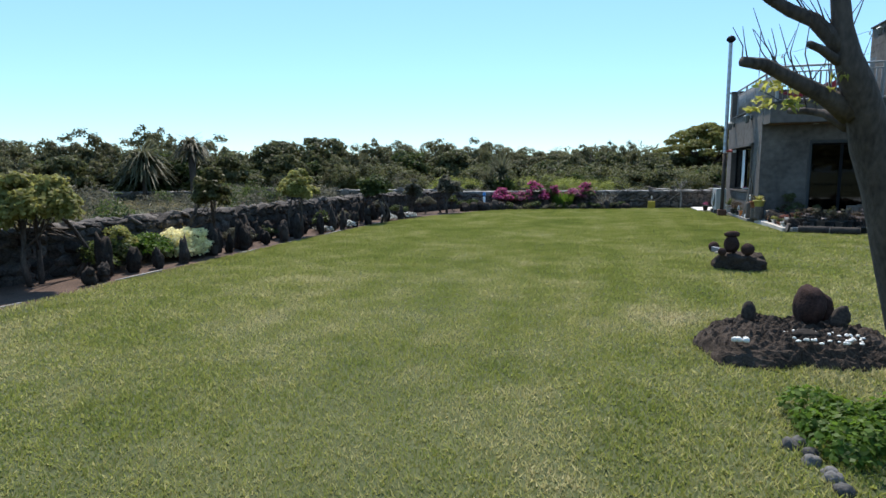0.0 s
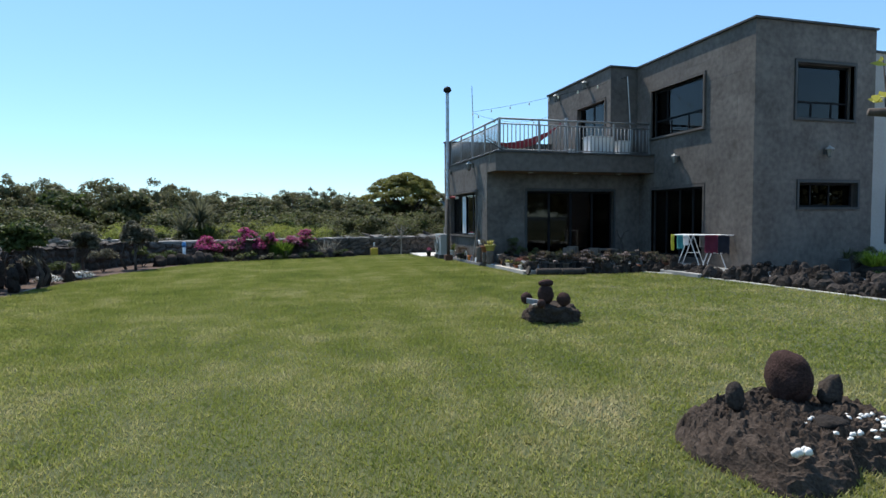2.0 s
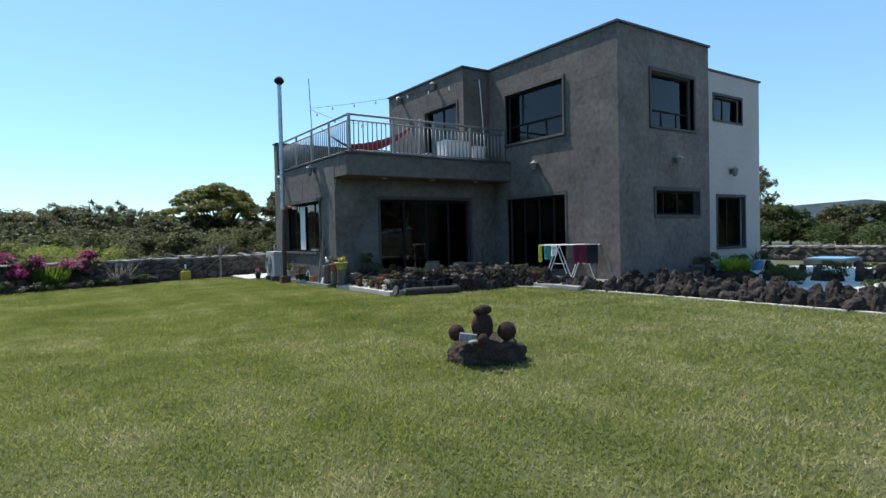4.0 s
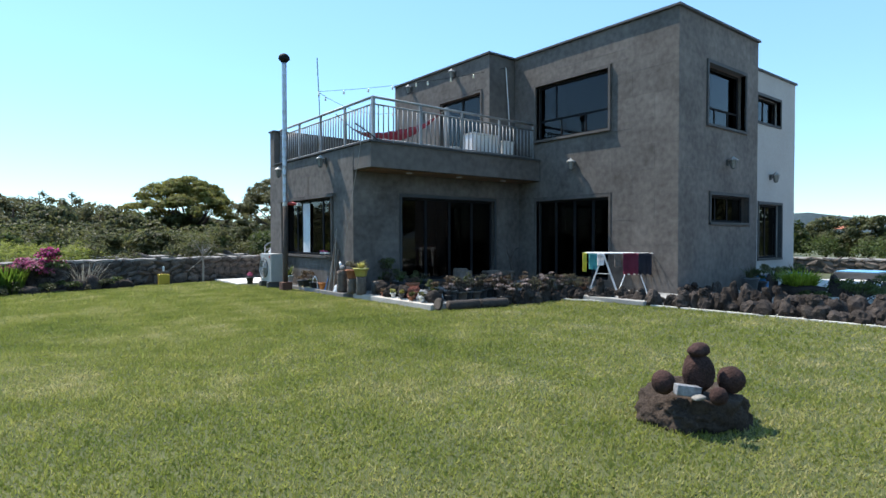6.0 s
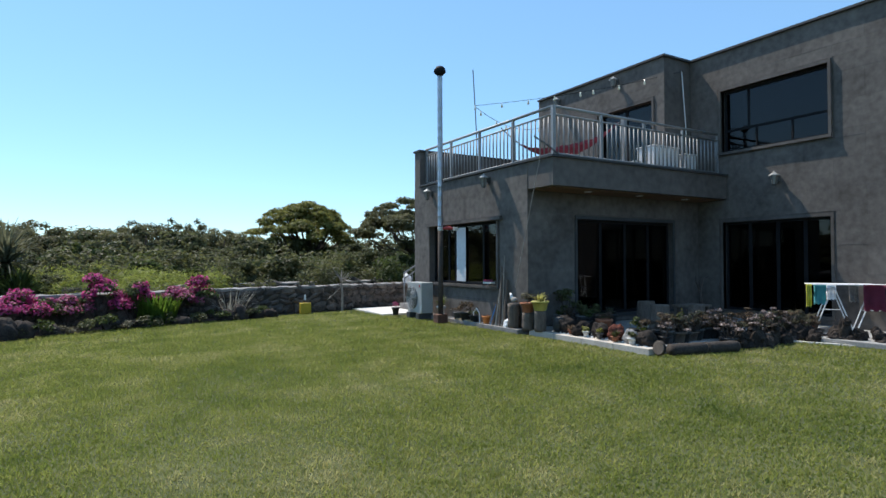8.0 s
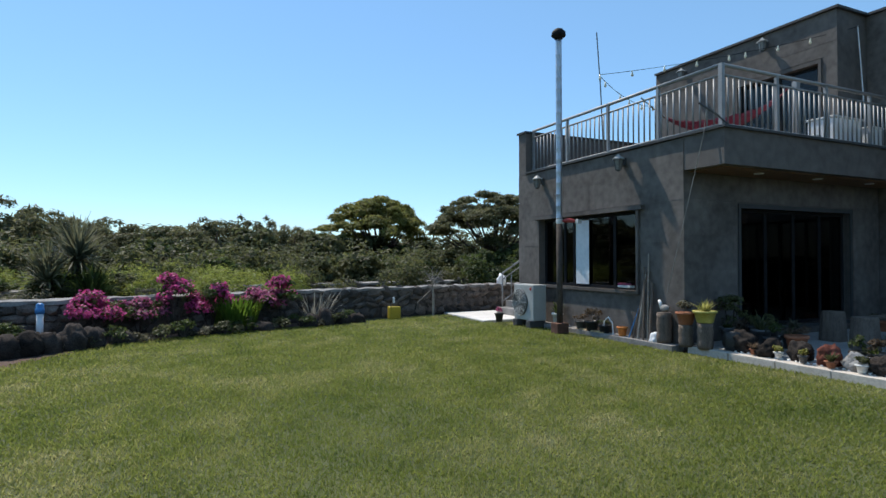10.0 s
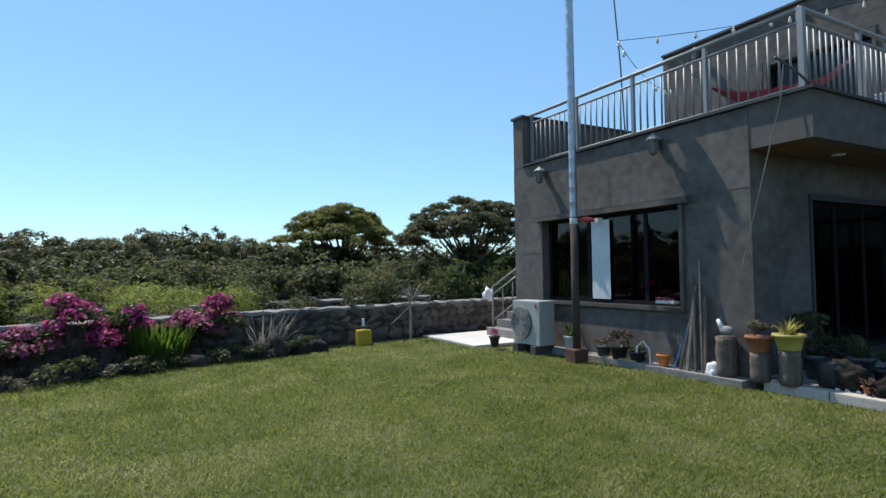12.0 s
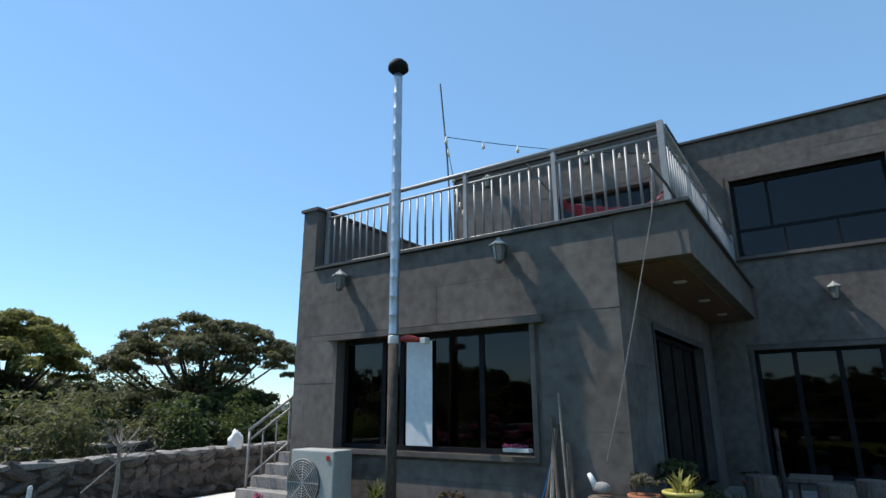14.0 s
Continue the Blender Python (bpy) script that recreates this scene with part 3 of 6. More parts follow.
glazing("door", "x", BX, DOOR_BLOCK, vbars(DOOR_BLOCK, (21.75,), 0.08), 0.05, doors=True)
glazing("window", "y", WY, WIN_WHITE, vbars(WIN_WHITE, (16.7,)), 0.04, recess=0.14)
glazing("window", "y", WY, WIN_WHITE_LOW, vbars(WIN_WHITE_LOW, (16.9,)), 0.04, recess=0.14)
bm = bmesh.new()
box(bm, WX + 0.1, WX + 0.104, 22.78, 23.2, 1.0, 2.33)
part("paper_screen", bm, M_PAPER, win_wing, "white frosted paper strip behind the glass")

# ---- balcony railing ----
rail = empty("balcony_railing", (WX + 0.1, TIPY + 0.1, SLAB + 0.05), "stainless steel balcony railing with upright bars", "railing")
RZ0, RZ1 = SLAB + 0.05, 4.62
rx, ry = WX + 0.19, TIPY + 0.19


def bar_part(name, p0, p1, r, n=8):
    bm = bmesh.new()
    tube(bm, p0, p1, r, n=n)
    return part(name, bm, M_STEEL, rail, smooth=True)


bar_part("top_rail", (rx, ry, RZ1), (rx, NY - 0.32, RZ1), 0.032, 10)
bar_part("top_rail", (rx, ry, RZ1), (MX - 0.02, ry, RZ1), 0.032, 10)
for z, r in ((RZ1 - 0.16, 0.02), (RZ0 + 0.07, 0.02)):
    bar_part("rail", (rx, ry, z), (rx, NY - 0.32, z), r)
    bar_part("rail", (rx, ry, z), (MX - 0.02, ry, z), r)
posts = [(rx, ry + k * (NY - 0.36 - ry) / 4) for k in range(5)] + [(rx + k * (MX - 0.06 - rx) / 4, ry) for k in range(1, 5)]
for x, y in posts:
    bm = bmesh.new()
    w = 0.035 if (x, y) == posts[0] else 0.026
    box(bm, x - w, x + w, y - w, y + w, RZ0, RZ1 + 0.02)
    part("post", bm, M_STEEL, rail)
k = 0
y = ry + 0.14
while y < NY - 0.4:
    bar_part("baluster", (rx, y, RZ0 + 0.07), (rx, y, RZ1 - 0.16), 0.016, 6)
    y += 0.138
x = rx + 0.14
while x < MX - 0.08:
    bar_part("baluster", (x, ry, RZ0 + 0.07), (x, ry, RZ1 - 0.16), 0.016, 6)
    x += 0.138

# ---- chimney pipe ----
CX, CY = 4.73, 22.92
chim = empty("chimney_pipe", (CX, CY, 0), "tall galvanised flue pipe with a dark cap, standing before the wing", "chimney")
bm = bmesh.new()
lathe(bm, (CX, CY, 0), [(0.062, 0.05), (0.062, 2.35)], 16)
part("lower_pipe", bm, M_BARK, chim, "rust-stained lower pipe wrapped in tape", True)
bm = bmesh.new()
z, prof = 2.35, []
while z < 6.02:
    prof += [(0.062, z), (0.066, z + 0.012), (0.062, z + 0.024)]
    z += 0.24
prof += [(0.062, 6.05)]
lathe(bm, (CX, CY, 0), prof, 16)
part("upper_pipe", bm, M_ALU, chim, "spiral-seamed galvanised pipe", True)
bm = bmesh.new()
lathe(bm, (CX, CY, 6.0), [(0.03, 0.0), (0.13, 0.1), (0.15, 0.12), (0.14, 0.19), (0.09, 0.25), (0.02, 0.28)], 16)
part("cap", bm, M_FRAME, chim, "dark metal rain cap", True)
bm = bmesh.new()
box(bm, CX - 0.14, CX + 0.14, CY - 0.12, CY + 0.12, 0.0, 0.22, 0.02)
part("base", bm, M_RUST, chim, "rusty brown base box")
wt = empty("wind_toy", (CX, CY - 0.06, 2.3), "small red and white wind toy tied to the flue pipe", "ornament")
bm = bmesh.new()
path_tube(bm, [(CX + 0.03, CY - 0.06, 2.3), (CX + 0.1, CY - 0.13, 2.31), (CX + 0.17, CY - 0.2, 2.3), (CX + 0.25, CY - 0.28, 2.28)], [0.02, 0.05, 0.04, 0.015], 8)
part("body", bm, M_RED, wt, smooth=True)
bm = bmesh.new()
box(bm, CX + 0.2, CX + 0.3, CY - 0.34, CY - 0.25, 2.24, 2.32, 0.008)
part("tail", bm, M_WHITEPOT, wt, "pale tail vane")
bm = bmesh.new()
lathe(bm, (CX, CY, 2.24), [(0.066, 0.0), (0.068, 0.01), (0.068, 0.09), (0.066, 0.1)], 16)
part("tape", bm, M_WHITEPOT, wt, "white tape round the pipe", True)


# ---- ground ----
LAWN = [(-6.45, -12), (-6.5, 4), (-6.6, 12), (-6.45, 17.5), (-5.7, 21.0), (-4.4, 23.8), (-3.3, 25.4), (-0.9, 26.1), (1.3, 26.6), (4.3, 27.55), (4.3, 25.29),
        (5.0, 25.0), (5.05, 20.2), (5.2, 17.1), (6.9, 16.82), (8.7, 16.85), (9.08, 15.8), (9.22, 14.6), (9.38, 12.6), (9.46, 10.6), (9.5, 9.0), (9.75, 6.8), (10.0, 4.6), (10.9, -12)]


def inside(poly, x, y):
    """Which of the points lie in the outline."""
    ok = np.zeros(len(x), bool)
    for (x0, y0), (x1, y1) in zip(poly, poly[1:] + poly[:1]):
        cross = (y0 > y) != (y1 > y)
        ok ^= cross & (x < (x1 - x0) * (y - y0) / (y1 - y0 + 1e-12) + x0)
    return ok


def flat_piece(name, outline, z, mat, label, category):
    bm = bmesh.new()
    f = bm.faces.new([bm.verts.new((x, y, z)) for x, y in outline])
    if f.normal.z < 0 or f.calc_area() == 0:
        f.normal_flip()
    bmesh.ops.triangulate(bm, faces=[f])
    bmesh.ops.recalc_face_normals(bm, faces=bm.faces)
    for f in bm.faces:
        if f.normal.z < 0:
            f.normal_flip()
    return thing(name, bm, mat, label, category, kind="structure")


M_FIELD = material("rough_field", (0.03, 0.04, 0.016), (0.12, 0.12, 0.055), rough=0.95, size=0.35, fine=9, bump=0.8, detail=8)


def ground_sheet():
    """One sheet from the garden to the horizon."""
    xs = np.unique(np.r_[-1500, -400, -200, -120, -80, np.arange(-60, 61, 3.0), 80, 120, 200, 400, 1500])
    ys = np.unique(np.r_[-1500, -300, -100, -50, np.arange(-30, 71, 3.0), 90, 120, 200, 400, 1500])
    gx, gy = np.meshgrid(xs, ys, indexing="ij")
    v = np.stack([gx, gy, np.full_like(gx, -0.02)], -1).reshape(-1, 3)
    a = np.arange(len(xs) - 1)[:, None] * len(ys) + np.arange(len(ys) - 1)[None, :]
    loops = np.stack([a, a + len(ys), a + len(ys) + 1, a + 1], -1).reshape(-1)
    return raw_mesh("ground", v, 4, loops, M_FIELD)


tagged(new("ground", ground_sheet()), "rough green and brown field ground round the garden", "ground", kind="structure")
flat_piece("lawn", LAWN, 0.0, M_LAWN, "mown green lawn with straw-coloured dry patches", "lawn")
flat_piece("garden_bed", [(-8.0, -12), (-8.0, 20.2), (-6.6, 25.0), (-4.5, 26.5), (1.2, 27.6), (1.35, 26.5), (-0.9, 26.02), (-3.25, 25.32), (-4.32, 23.75), (-5.6, 21.0), (-6.35, 17.5), (-6.5, 12), (-6.4, 4), (-6.35, -12)],
           0.006, M_SOIL, "dark brown planted soil bed along the walls", "garden bed")
flat_piece("courtyard", [(7.2, 16.75), (11.0, 17.2), (11.0, 15.2), (19.5, 15.7), (24, 12), (22, 2), (11, 2), (10.1, 4.6), (9.8, 7.0), (9.55, 10.0), (9.45, 12.6), (9.25, 15.0), (8.8, 16.8)],
           0.004, M_CONC, "pale concrete and gravel path round the house", "path")


def grass():
    rng = np.random.default_rng(11)
    line = np.array([(0.6, 0.3), (-1.1, 3.2), (-1.5, 8.4), (-2.4, 12.3), (-1.6, 16.0), (-0.9, 18.6)])
    n = 1900000
    x, y = rng.uniform(-6.6, 9.9, n), rng.uniform(0.5, 27.4, n)
    d = np.full(n, 99.0)
    for (x0, y0), (x1, y1) in zip(line, line[1:]):
        t = np.clip(((x - x0) * (x1 - x0) + (y - y0) * (y1 - y0)) / ((x1 - x0) ** 2 + (y1 - y0) ** 2), 0, 1)
        d = np.minimum(d, np.hypot(x - x0 - t * (x1 - x0), y - y0 - t * (y1 - y0)))
    keep = (rng.uniform(0, 1, n) < 1 / (1 + (d / 5.0) ** 2.4)) & inside(LAWN, x, y)
    x, y, d = x[keep], y[keep], d[keep]
    n = len(x)
    h = rng.uniform(0.014, 0.046, n) * (1 + 0.15 * np.sin(x * 1.7 + np.sin(y * 1.3)) * np.sin(y * 2.1))
    w = rng.uniform(0.0024, 0.005, n) * (1 + d / 4.0)
    a = rng.uniform(0, 2 * np.pi, n)
    lean = rng.uniform(0.1, 1.3, n) * h
    b = rng.uniform(0, 2 * np.pi, n)
    v = np.empty((n, 3, 3))
    v[:, 0] = np.stack([x - np.cos(a) * w, y - np.sin(a) * w, np.zeros(n)], 1)
    v[:, 1] = np.stack([x + np.cos(a) * w, y + np.sin(a) * w, np.zeros(n)], 1)
    v[:, 2] = np.stack([x + np.cos(b) * lean, y + np.sin(b) * lean, h], 1)
    return raw_mesh("grass", v.reshape(-1, 3), 3, np.arange(3 * n), M_BLADE)


tagged(new("grass", grass()), "short mown grass blades, green and straw coloured", "grass", kind="stuff")

# terrace and paving
bm = bmesh.new()
box(bm, 5.41, 10.85, 17.12, 20.24, -0.01, TERR, 0.012)
terrace = thing("terrace", bm, M_TERRACE, "pale concrete terrace slab edged with plant pots", "terrace", kind="structure")
edge_kerb = empty("terrace_kerb", (5.27, 18.6, TERR), "sun-bleached concrete kerb along the terrace edge", "kerb", kind="structure")
for k in range(4):
    bm = bmesh.new()
    box(bm, 5.16, 5.4, 17.1 + k * 0.75, 17.84 + k * 0.75, -0.01, TERR - 0.012, 0.01)
    part("kerb_piece", bm, M_KERB, edge_kerb)
bm = bmesh.new()
box(bm, 5.0, 5.13, 21.95, 22.75, 0.1, 0.125, 0.005)
thing("plank", bm, M_PLANK, "bare yellowish timber plank lying on the plinth", "plank")
bm = bmesh.new()
box(bm, 4.98, 5.265, 20.245, 24.95, -0.01, 0.1, 0.01)
thing("plinth", bm, M_COPING, "narrow pale concrete strip along the wing wall", "plinth", kind="structure")
bm = bmesh.new()
box(bm, 4.28, 5.262, 25.3, 27.55, -0.01, 0.05, 0.012)
box(bm, 5.264, 8.6, 25.29, 27.55, -0.01, 0.05, 0.012)
thing("pavement", bm, M_PAVE, "pale concrete paving pad by the steps", "pavement", kind="structure")
bm = bmesh.new()
box(bm, 8.9, 11.9, 14.9, 16.7, 0.0, 0.1, 0.015)
thing("step_slab", bm, M_TERRACE, "pale concrete slab under the drying rack", "slab", kind="structure")
# kerb stones of the west bed
rng_k = random.Random(4)
y = 3.0
kerb = empty("kerb", (-6.45, 10, 0), "broken row of pale concrete kerb pieces edging the bed", "kerb", kind="structure")
while y < 17.5:
    bm = bmesh.new()
    w = rng_k.uniform(0.5, 1.0)
    xk = -6.48 - 0.1 * math.sin(math.pi * (y - 3) / 15)
    box(bm, xk - 0.025, xk + 0.025, y, y + w, -0.01, rng_k.uniform(0.015, 0.035), 0.006)
    part("kerb_piece", bm, M_COPING, kerb)
    y += w + rng_k.uniform(0.8, 2.6)
edge = empty("lawn_kerb", (9.2, 13, 0), "narrow white concrete kerb between lawn and lava rocks", "kerb", kind="structure")
EDGE = [(8.62, 16.8), (8.9, 16.05), (9.06, 15.1), (9.18, 13.9), (9.28, 12.4), (9.36, 10.7), (9.4, 9.0), (9.62, 6.95), (9.9, 4.6)]
for (x0, y0), (x1, y1) in zip(EDGE, EDGE[1:]):
    n = max(1, round(math.hypot(x1 - x0, y1 - y0) / 0.6))
    for k in range(n):
        a, b = Vector((x0, y0)).lerp(Vector((x1, y1)), k / n), Vector((x0, y0)).lerp(Vector((x1, y1)), (k + 0.97) / n)
        bm = bmesh.new()
        box(bm, -(b - a).length / 2, (b - a).length / 2, -0.035, 0.035, -0.02, 0.028, 0.006)
        c = (a + b) / 2
        bmesh.ops.transform(bm, matrix=pose(c.x, c.y, 0, 0, 0, math.degrees(math.atan2(b.y - a.y, b.x - a.x))), verts=bm.verts)
        part("kerb_piece", bm, M_PAVE, edge)


# ---- trees and shrubs ----
def crown_blobs(rng, radius, height, count, flat=0.6, base=0.35, size=(0.26, 0.46), low=0.55):
    out = []
    for i in range(count):
        a, r = rng.uniform(0, 2 * np.pi), radius * math.sqrt(rng.uniform(0.02, 0.85))
        z = height * (base + (1 - base) * math.sqrt(1 - (r / radius) ** 2) * rng.uniform(low, 0.95))
        s = radius * rng.uniform(*size)
        out.append(((r * math.cos(a), r * math.sin(a), z - s * flat * 0.6), (s, s * rng.uniform(0.8, 1.1), s * flat)))
    return out


def tree(name, seed, height, radius, mat, label, category="tree", count=14, per_area=70, leaf=(0.2, 0.07), flat=0.65, base=0.3, trunk=0.1, bark=M_BARK, stems=1, clump=(0.26, 0.46), low=0.55):
    """A tree at the world's middle: tapered trunk, limbs into the clumps, leafy crown. Move it with copy_thing or matrix."""
    rng = np.random.default_rng(seed)
    t = empty(name, (0, 0, 0), label, category)
    blobs = crown_blobs(rng, radius, height, count, flat, base, clump, low)
    bm = bmesh.new()
    for s in range(stems):
        ox, oy = (rng.uniform(-0.15, 0.15) * stems, rng.uniform(-0.15, 0.15) * stems) if stems > 1 else (0, 0)
        top = Vector((rng.uniform(-0.2, 0.2) * radius, rng.uniform(-0.2, 0.2) * radius, height * 0.72))
        pts = [Vector((ox, oy, -0.05)), Vector((ox * 1.5, oy * 1.5, height * 0.2)), Vector((top.x * 0.4 + ox, top.y * 0.5 + oy, height * 0.45)), top]
        path_tube(bm, pts, [trunk * 1.15, trunk, trunk * 0.7, trunk * 0.25], 7)
        for c, r in blobs[s::max(1, stems)][:6]:
            st = pts[1].lerp(pts[2], rng.uniform(0.2, 1.0))
            e = Vector(c)
            path_tube(bm, [st, st.lerp(e, 0.5) + Vector((0, 0, -0.06 * height)), e], [trunk * 0.45, trunk * 0.3, trunk * 0.12], 5)
    part("trunk", bm, bark, t, smooth=True)
    mesh_part("crown", crown_mesh("crown", seed, blobs, per_area, leaf[0], leaf[1], mat), t)
    return t


def put(proto, x, y, z=0.0, turn=0.0, size=1.0):
    o = copy_thing(proto, Matrix.LocRotScale((x, y, z), Euler((0, 0, turn)), None))
    o.scale = (size, size, size)
    return o


def place(proto, x, y, z=0.0, turn=0.0, size=1.0):
    proto.matrix_basis = Matrix.LocRotScale((x, y, z), Euler((0, 0, turn)), (size, size, size))
    return proto


protos = [
    tree("pine_tree", 21, 4.4, 1.9, M_PINE, "dark green coastal pine with a ragged crown", count=120, per_area=52, leaf=(0.26, 0.08), flat=0.8, base=0.12, clump=(0.15, 0.26), low=0.2),
    tree("pine_tree", 22, 4.2, 1.6, M_PINE, "dark green coastal pine with a ragged crown", count=110, per_area=52, leaf=(0.26, 0.08), flat=1.0, base=0.1, clump=(0.15, 0.28), low=0.2),
    tree("evergreen_tree", 23, 3.7, 2.0, M_DARKLEAF, "dense dark evergreen tree with rounded clumps", count=75, per_area=42, leaf=(0.26, 0.14), flat=0.75, base=0.12, clump=(0.18, 0.32), low=0.2),
    tree("evergreen_tree", 24, 3.5, 1.8, M_LEAF, "mid-green broadleaf tree with an uneven crown", count=55, per_area=42, leaf=(0.26, 0.14), flat=0.75, base=0.12, clump=(0.18, 0.34), low=0.2),
    tree("pine_tree", 25, 4.6, 1.2, M_PINE, "slender dark pine with upright candles", count=75, per_area=60, leaf=(0.26, 0.08), flat=1.3, base=0.08, clump=(0.15, 0.28), low=0.2),
]
rng_t = random.Random(7)
used = set()


def wood(az, dist, height, kind):
    a = radians(az)
    x, y = -1.0 + dist * math.sin(a), 9.0 + dist * math.cos(a)
    proto = protos[kind]
    native = (4.4, 4.2, 3.7, 3.5, 4.4)[kind]
    f = height / native
    if kind not in used:
        used.add(kind)
        place(proto, x, y, 0, rng_t.uniform(0, 6.3), f)
    else:
        put(proto, x, y, 0, rng_t.uniform(0, 6.3), f)["group"] = "trees of the far wood"


az = -94.0
while az < 27:
    base = 4.65 if az < -45 else 4.25 if az < -8 else 3.7 if az < 8 else 3.35
    h = base + rng_t.uniform(-0.6, 0.55)
    wood(az, rng_t.uniform(34, 41), h, rng_t.choice((0, 1, 0, 1, 2, 4)))
    wood(az + 0.6, rng_t.uniform(29.5, 34), h * rng_t.uniform(0.55, 0.8), rng_t.choice((2, 3, 2, 1)))
    az += rng_t.uniform(1.5, 2.4)
for az, dist, h, k in ((62, 40, 3.2, 2), (64, 44, 3.0, 3), (68, 42, 3.1, 2), (70, 38, 3.0, 3), (73, 42, 2.9, 2), (76, 36, 2.7, 2), (79, 40, 2.9, 3), (82, 40, 2.9, 3), (86, 36, 2.5, 2), (88, 42, 2.8, 0), (90, 41, 2.8, 3), (93, 42, 2.7, 2), (95, 38, 2.6, 2), (100, 40, 2.9, 3), (66, 45, 3.4, 0), (79, 46, 3.2, 2), (66.4, 50, 6.3, 4)):
    wood(az, dist, h, k)


for k in range(22):
    wood(-4 + k * 1.9 + rng_t.uniform(-0.6, 0.6), rng_t.uniform(24.5, 28), rng_t.uniform(1.6, 2.5) * (0.8 if k < 6 else 1), rng_t.choice((2, 3, 3)))


def umbrella_pine(seed, height, radius, mat, label, low=1.0):
    """A pine with bare forked limbs under a wide domed canopy of layered pads, with foliage below coloured darker as
    shade.
    """
    rng = np.random.default_rng(seed)
    t = empty("umbrella_pine", (0, 0, 0), label, "tree")
    bm = bmesh.new()
    fork = Vector((0.1, 0, height * 0.35))
    path_tube(bm, [(0, 0, -0.05), (0.05, 0.05, height * 0.2), fork], [0.2, 0.16, 0.13], 8)
    pads, lower = [], []
    for i in range(120):
        a = i * 2.4 + rng.uniform(-0.2, 0.2)
        r = radius * math.sqrt((i + 0.5) / 120)
        edge = 1 + 0.14 * math.sin(3 * a + seed) + 0.08 * math.sin(7 * a)
        top = height * (1.0 - 0.3 * (r / radius) ** 2.2)
        c = (r * edge * math.cos(a), r * edge * math.sin(a), top - 0.22 - rng.uniform(0, 0.8) * (1 if i % 3 else 0.2))
        s = rng.uniform(0.26, 0.58)
        pads.append((c, (s, s * rng.uniform(0.7, 1.1), s * rng.uniform(0.35, 0.6))))
        if i % 5 == 0:
            e = Vector(c) - Vector((0, 0, 0.08))
            m = fork.lerp(e, 0.55) + Vector((0, 0, -0.08 * height * (r / radius)))
            path_tube(bm, [fork, m, e], [0.075, 0.05, 0.02], 6)
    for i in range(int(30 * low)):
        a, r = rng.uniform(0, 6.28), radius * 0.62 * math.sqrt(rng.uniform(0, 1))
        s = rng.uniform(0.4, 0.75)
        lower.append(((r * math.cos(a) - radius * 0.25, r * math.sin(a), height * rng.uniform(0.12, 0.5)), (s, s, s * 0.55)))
    part("trunk", bm, M_BARK, t, smooth=True)
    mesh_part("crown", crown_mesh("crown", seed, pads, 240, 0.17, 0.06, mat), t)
    # the dark leaf colour paints the shade below the canopy
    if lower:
        mesh_part("lower_foliage", crown_mesh("lower_foliage", seed + 1, lower, 150, 0.18, 0.08, M_DARKLEAF), t, "foliage under the canopy, its shade put into a dark leaf colour")
    return t


# brighter pine colour that carries the sun on the canopy top
M_PINELIT = leafy("sunlit_yellow_pine", (0.085, 0.09, 0.024), (0.3, 0.29, 0.08))
place(umbrella_pine(31, 4.72, 2.4, M_PINELIT, "umbrella-shaped pine with bare limbs and a yellow-green canopy coloured as sunlit"), 6.8, 40.7, 0)
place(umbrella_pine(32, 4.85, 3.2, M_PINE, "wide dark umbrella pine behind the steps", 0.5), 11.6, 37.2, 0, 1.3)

# low scrub behind the north wall
def scrub(name, seed, spots, mat, per_area, leaf, label):
    rng = np.random.default_rng(seed)
    blobs = []
    for x, y, w, h in spots:
        for k in range(3):
            s = w * rng.uniform(0.45, 0.7)
            blobs.append(((x + rng.uniform(-w, w) * 0.6, y + rng.uniform(-w, w) * 0.5, h * 0.45 * rng.uniform(0.8, 1.1)), (s, s, h * 0.55)))
    tagged(new(name, crown_mesh(name, seed, blobs, per_area, leaf[0], leaf[1], mat)), label, "shrubs", kind="stuff")


rs = random.Random(12)
scrub("meadow", 41, [(rs.uniform(-8.5, 1.6), rs.uniform(29.8, 34.5), rs.uniform(0.6, 1.0), rs.uniform(0.95, 1.4)) for _ in range(50)], M_MEADOW, 110, (0.17, 0.025), "tall yellow-green grass behind the north wall")
scrub("olive_scrub", 50, [(rs.uniform(1.0, 15), rs.uniform(30.5, 36.5), rs.uniform(0.6, 1.1), rs.uniform(0.8, 1.75)) for _ in range(34)], M_OLIVE, 75, (0.14, 0.045), "olive tangled brush behind the north wall")
scrub("leafy_scrub", 51, [(rs.uniform(7.5, 13), rs.uniform(30.5, 34), rs.uniform(0.6, 0.9), rs.uniform(1.3, 1.9)) for _ in range(10)], M_LEAF, 90, (0.13, 0.06), "rounded green bushes behind the steps")
scrub("dark_scrub", 42, [(rs.uniform(-18, 18), rs.uniform(33, 40), rs.uniform(0.8, 1.4), rs.uniform(1.3, 2.3)) for _ in range(70)], M_OLIVE, 40, (0.2, 0.075), "olive tangled scrub before the wood")
scrub("brown_scrub", 52, [(rs.uniform(-16, 14), rs.uniform(32, 37), rs.uniform(0.5, 0.9), rs.uniform(1.0, 2.0)) for _ in range(22)], M_GREYLEAF, 40, (0.2, 0.02), "brown dead brush in the scrub")
scrub("dry_scrub", 43, [(rs.uniform(-26, -9.5), rs.uniform(6, 24), rs.uniform(0.6, 1.2), rs.uniform(0.3, 0.75)) for _ in range(60)], M_DRY, 50, (0.2, 0.02), "straw-coloured dry grass in the field")
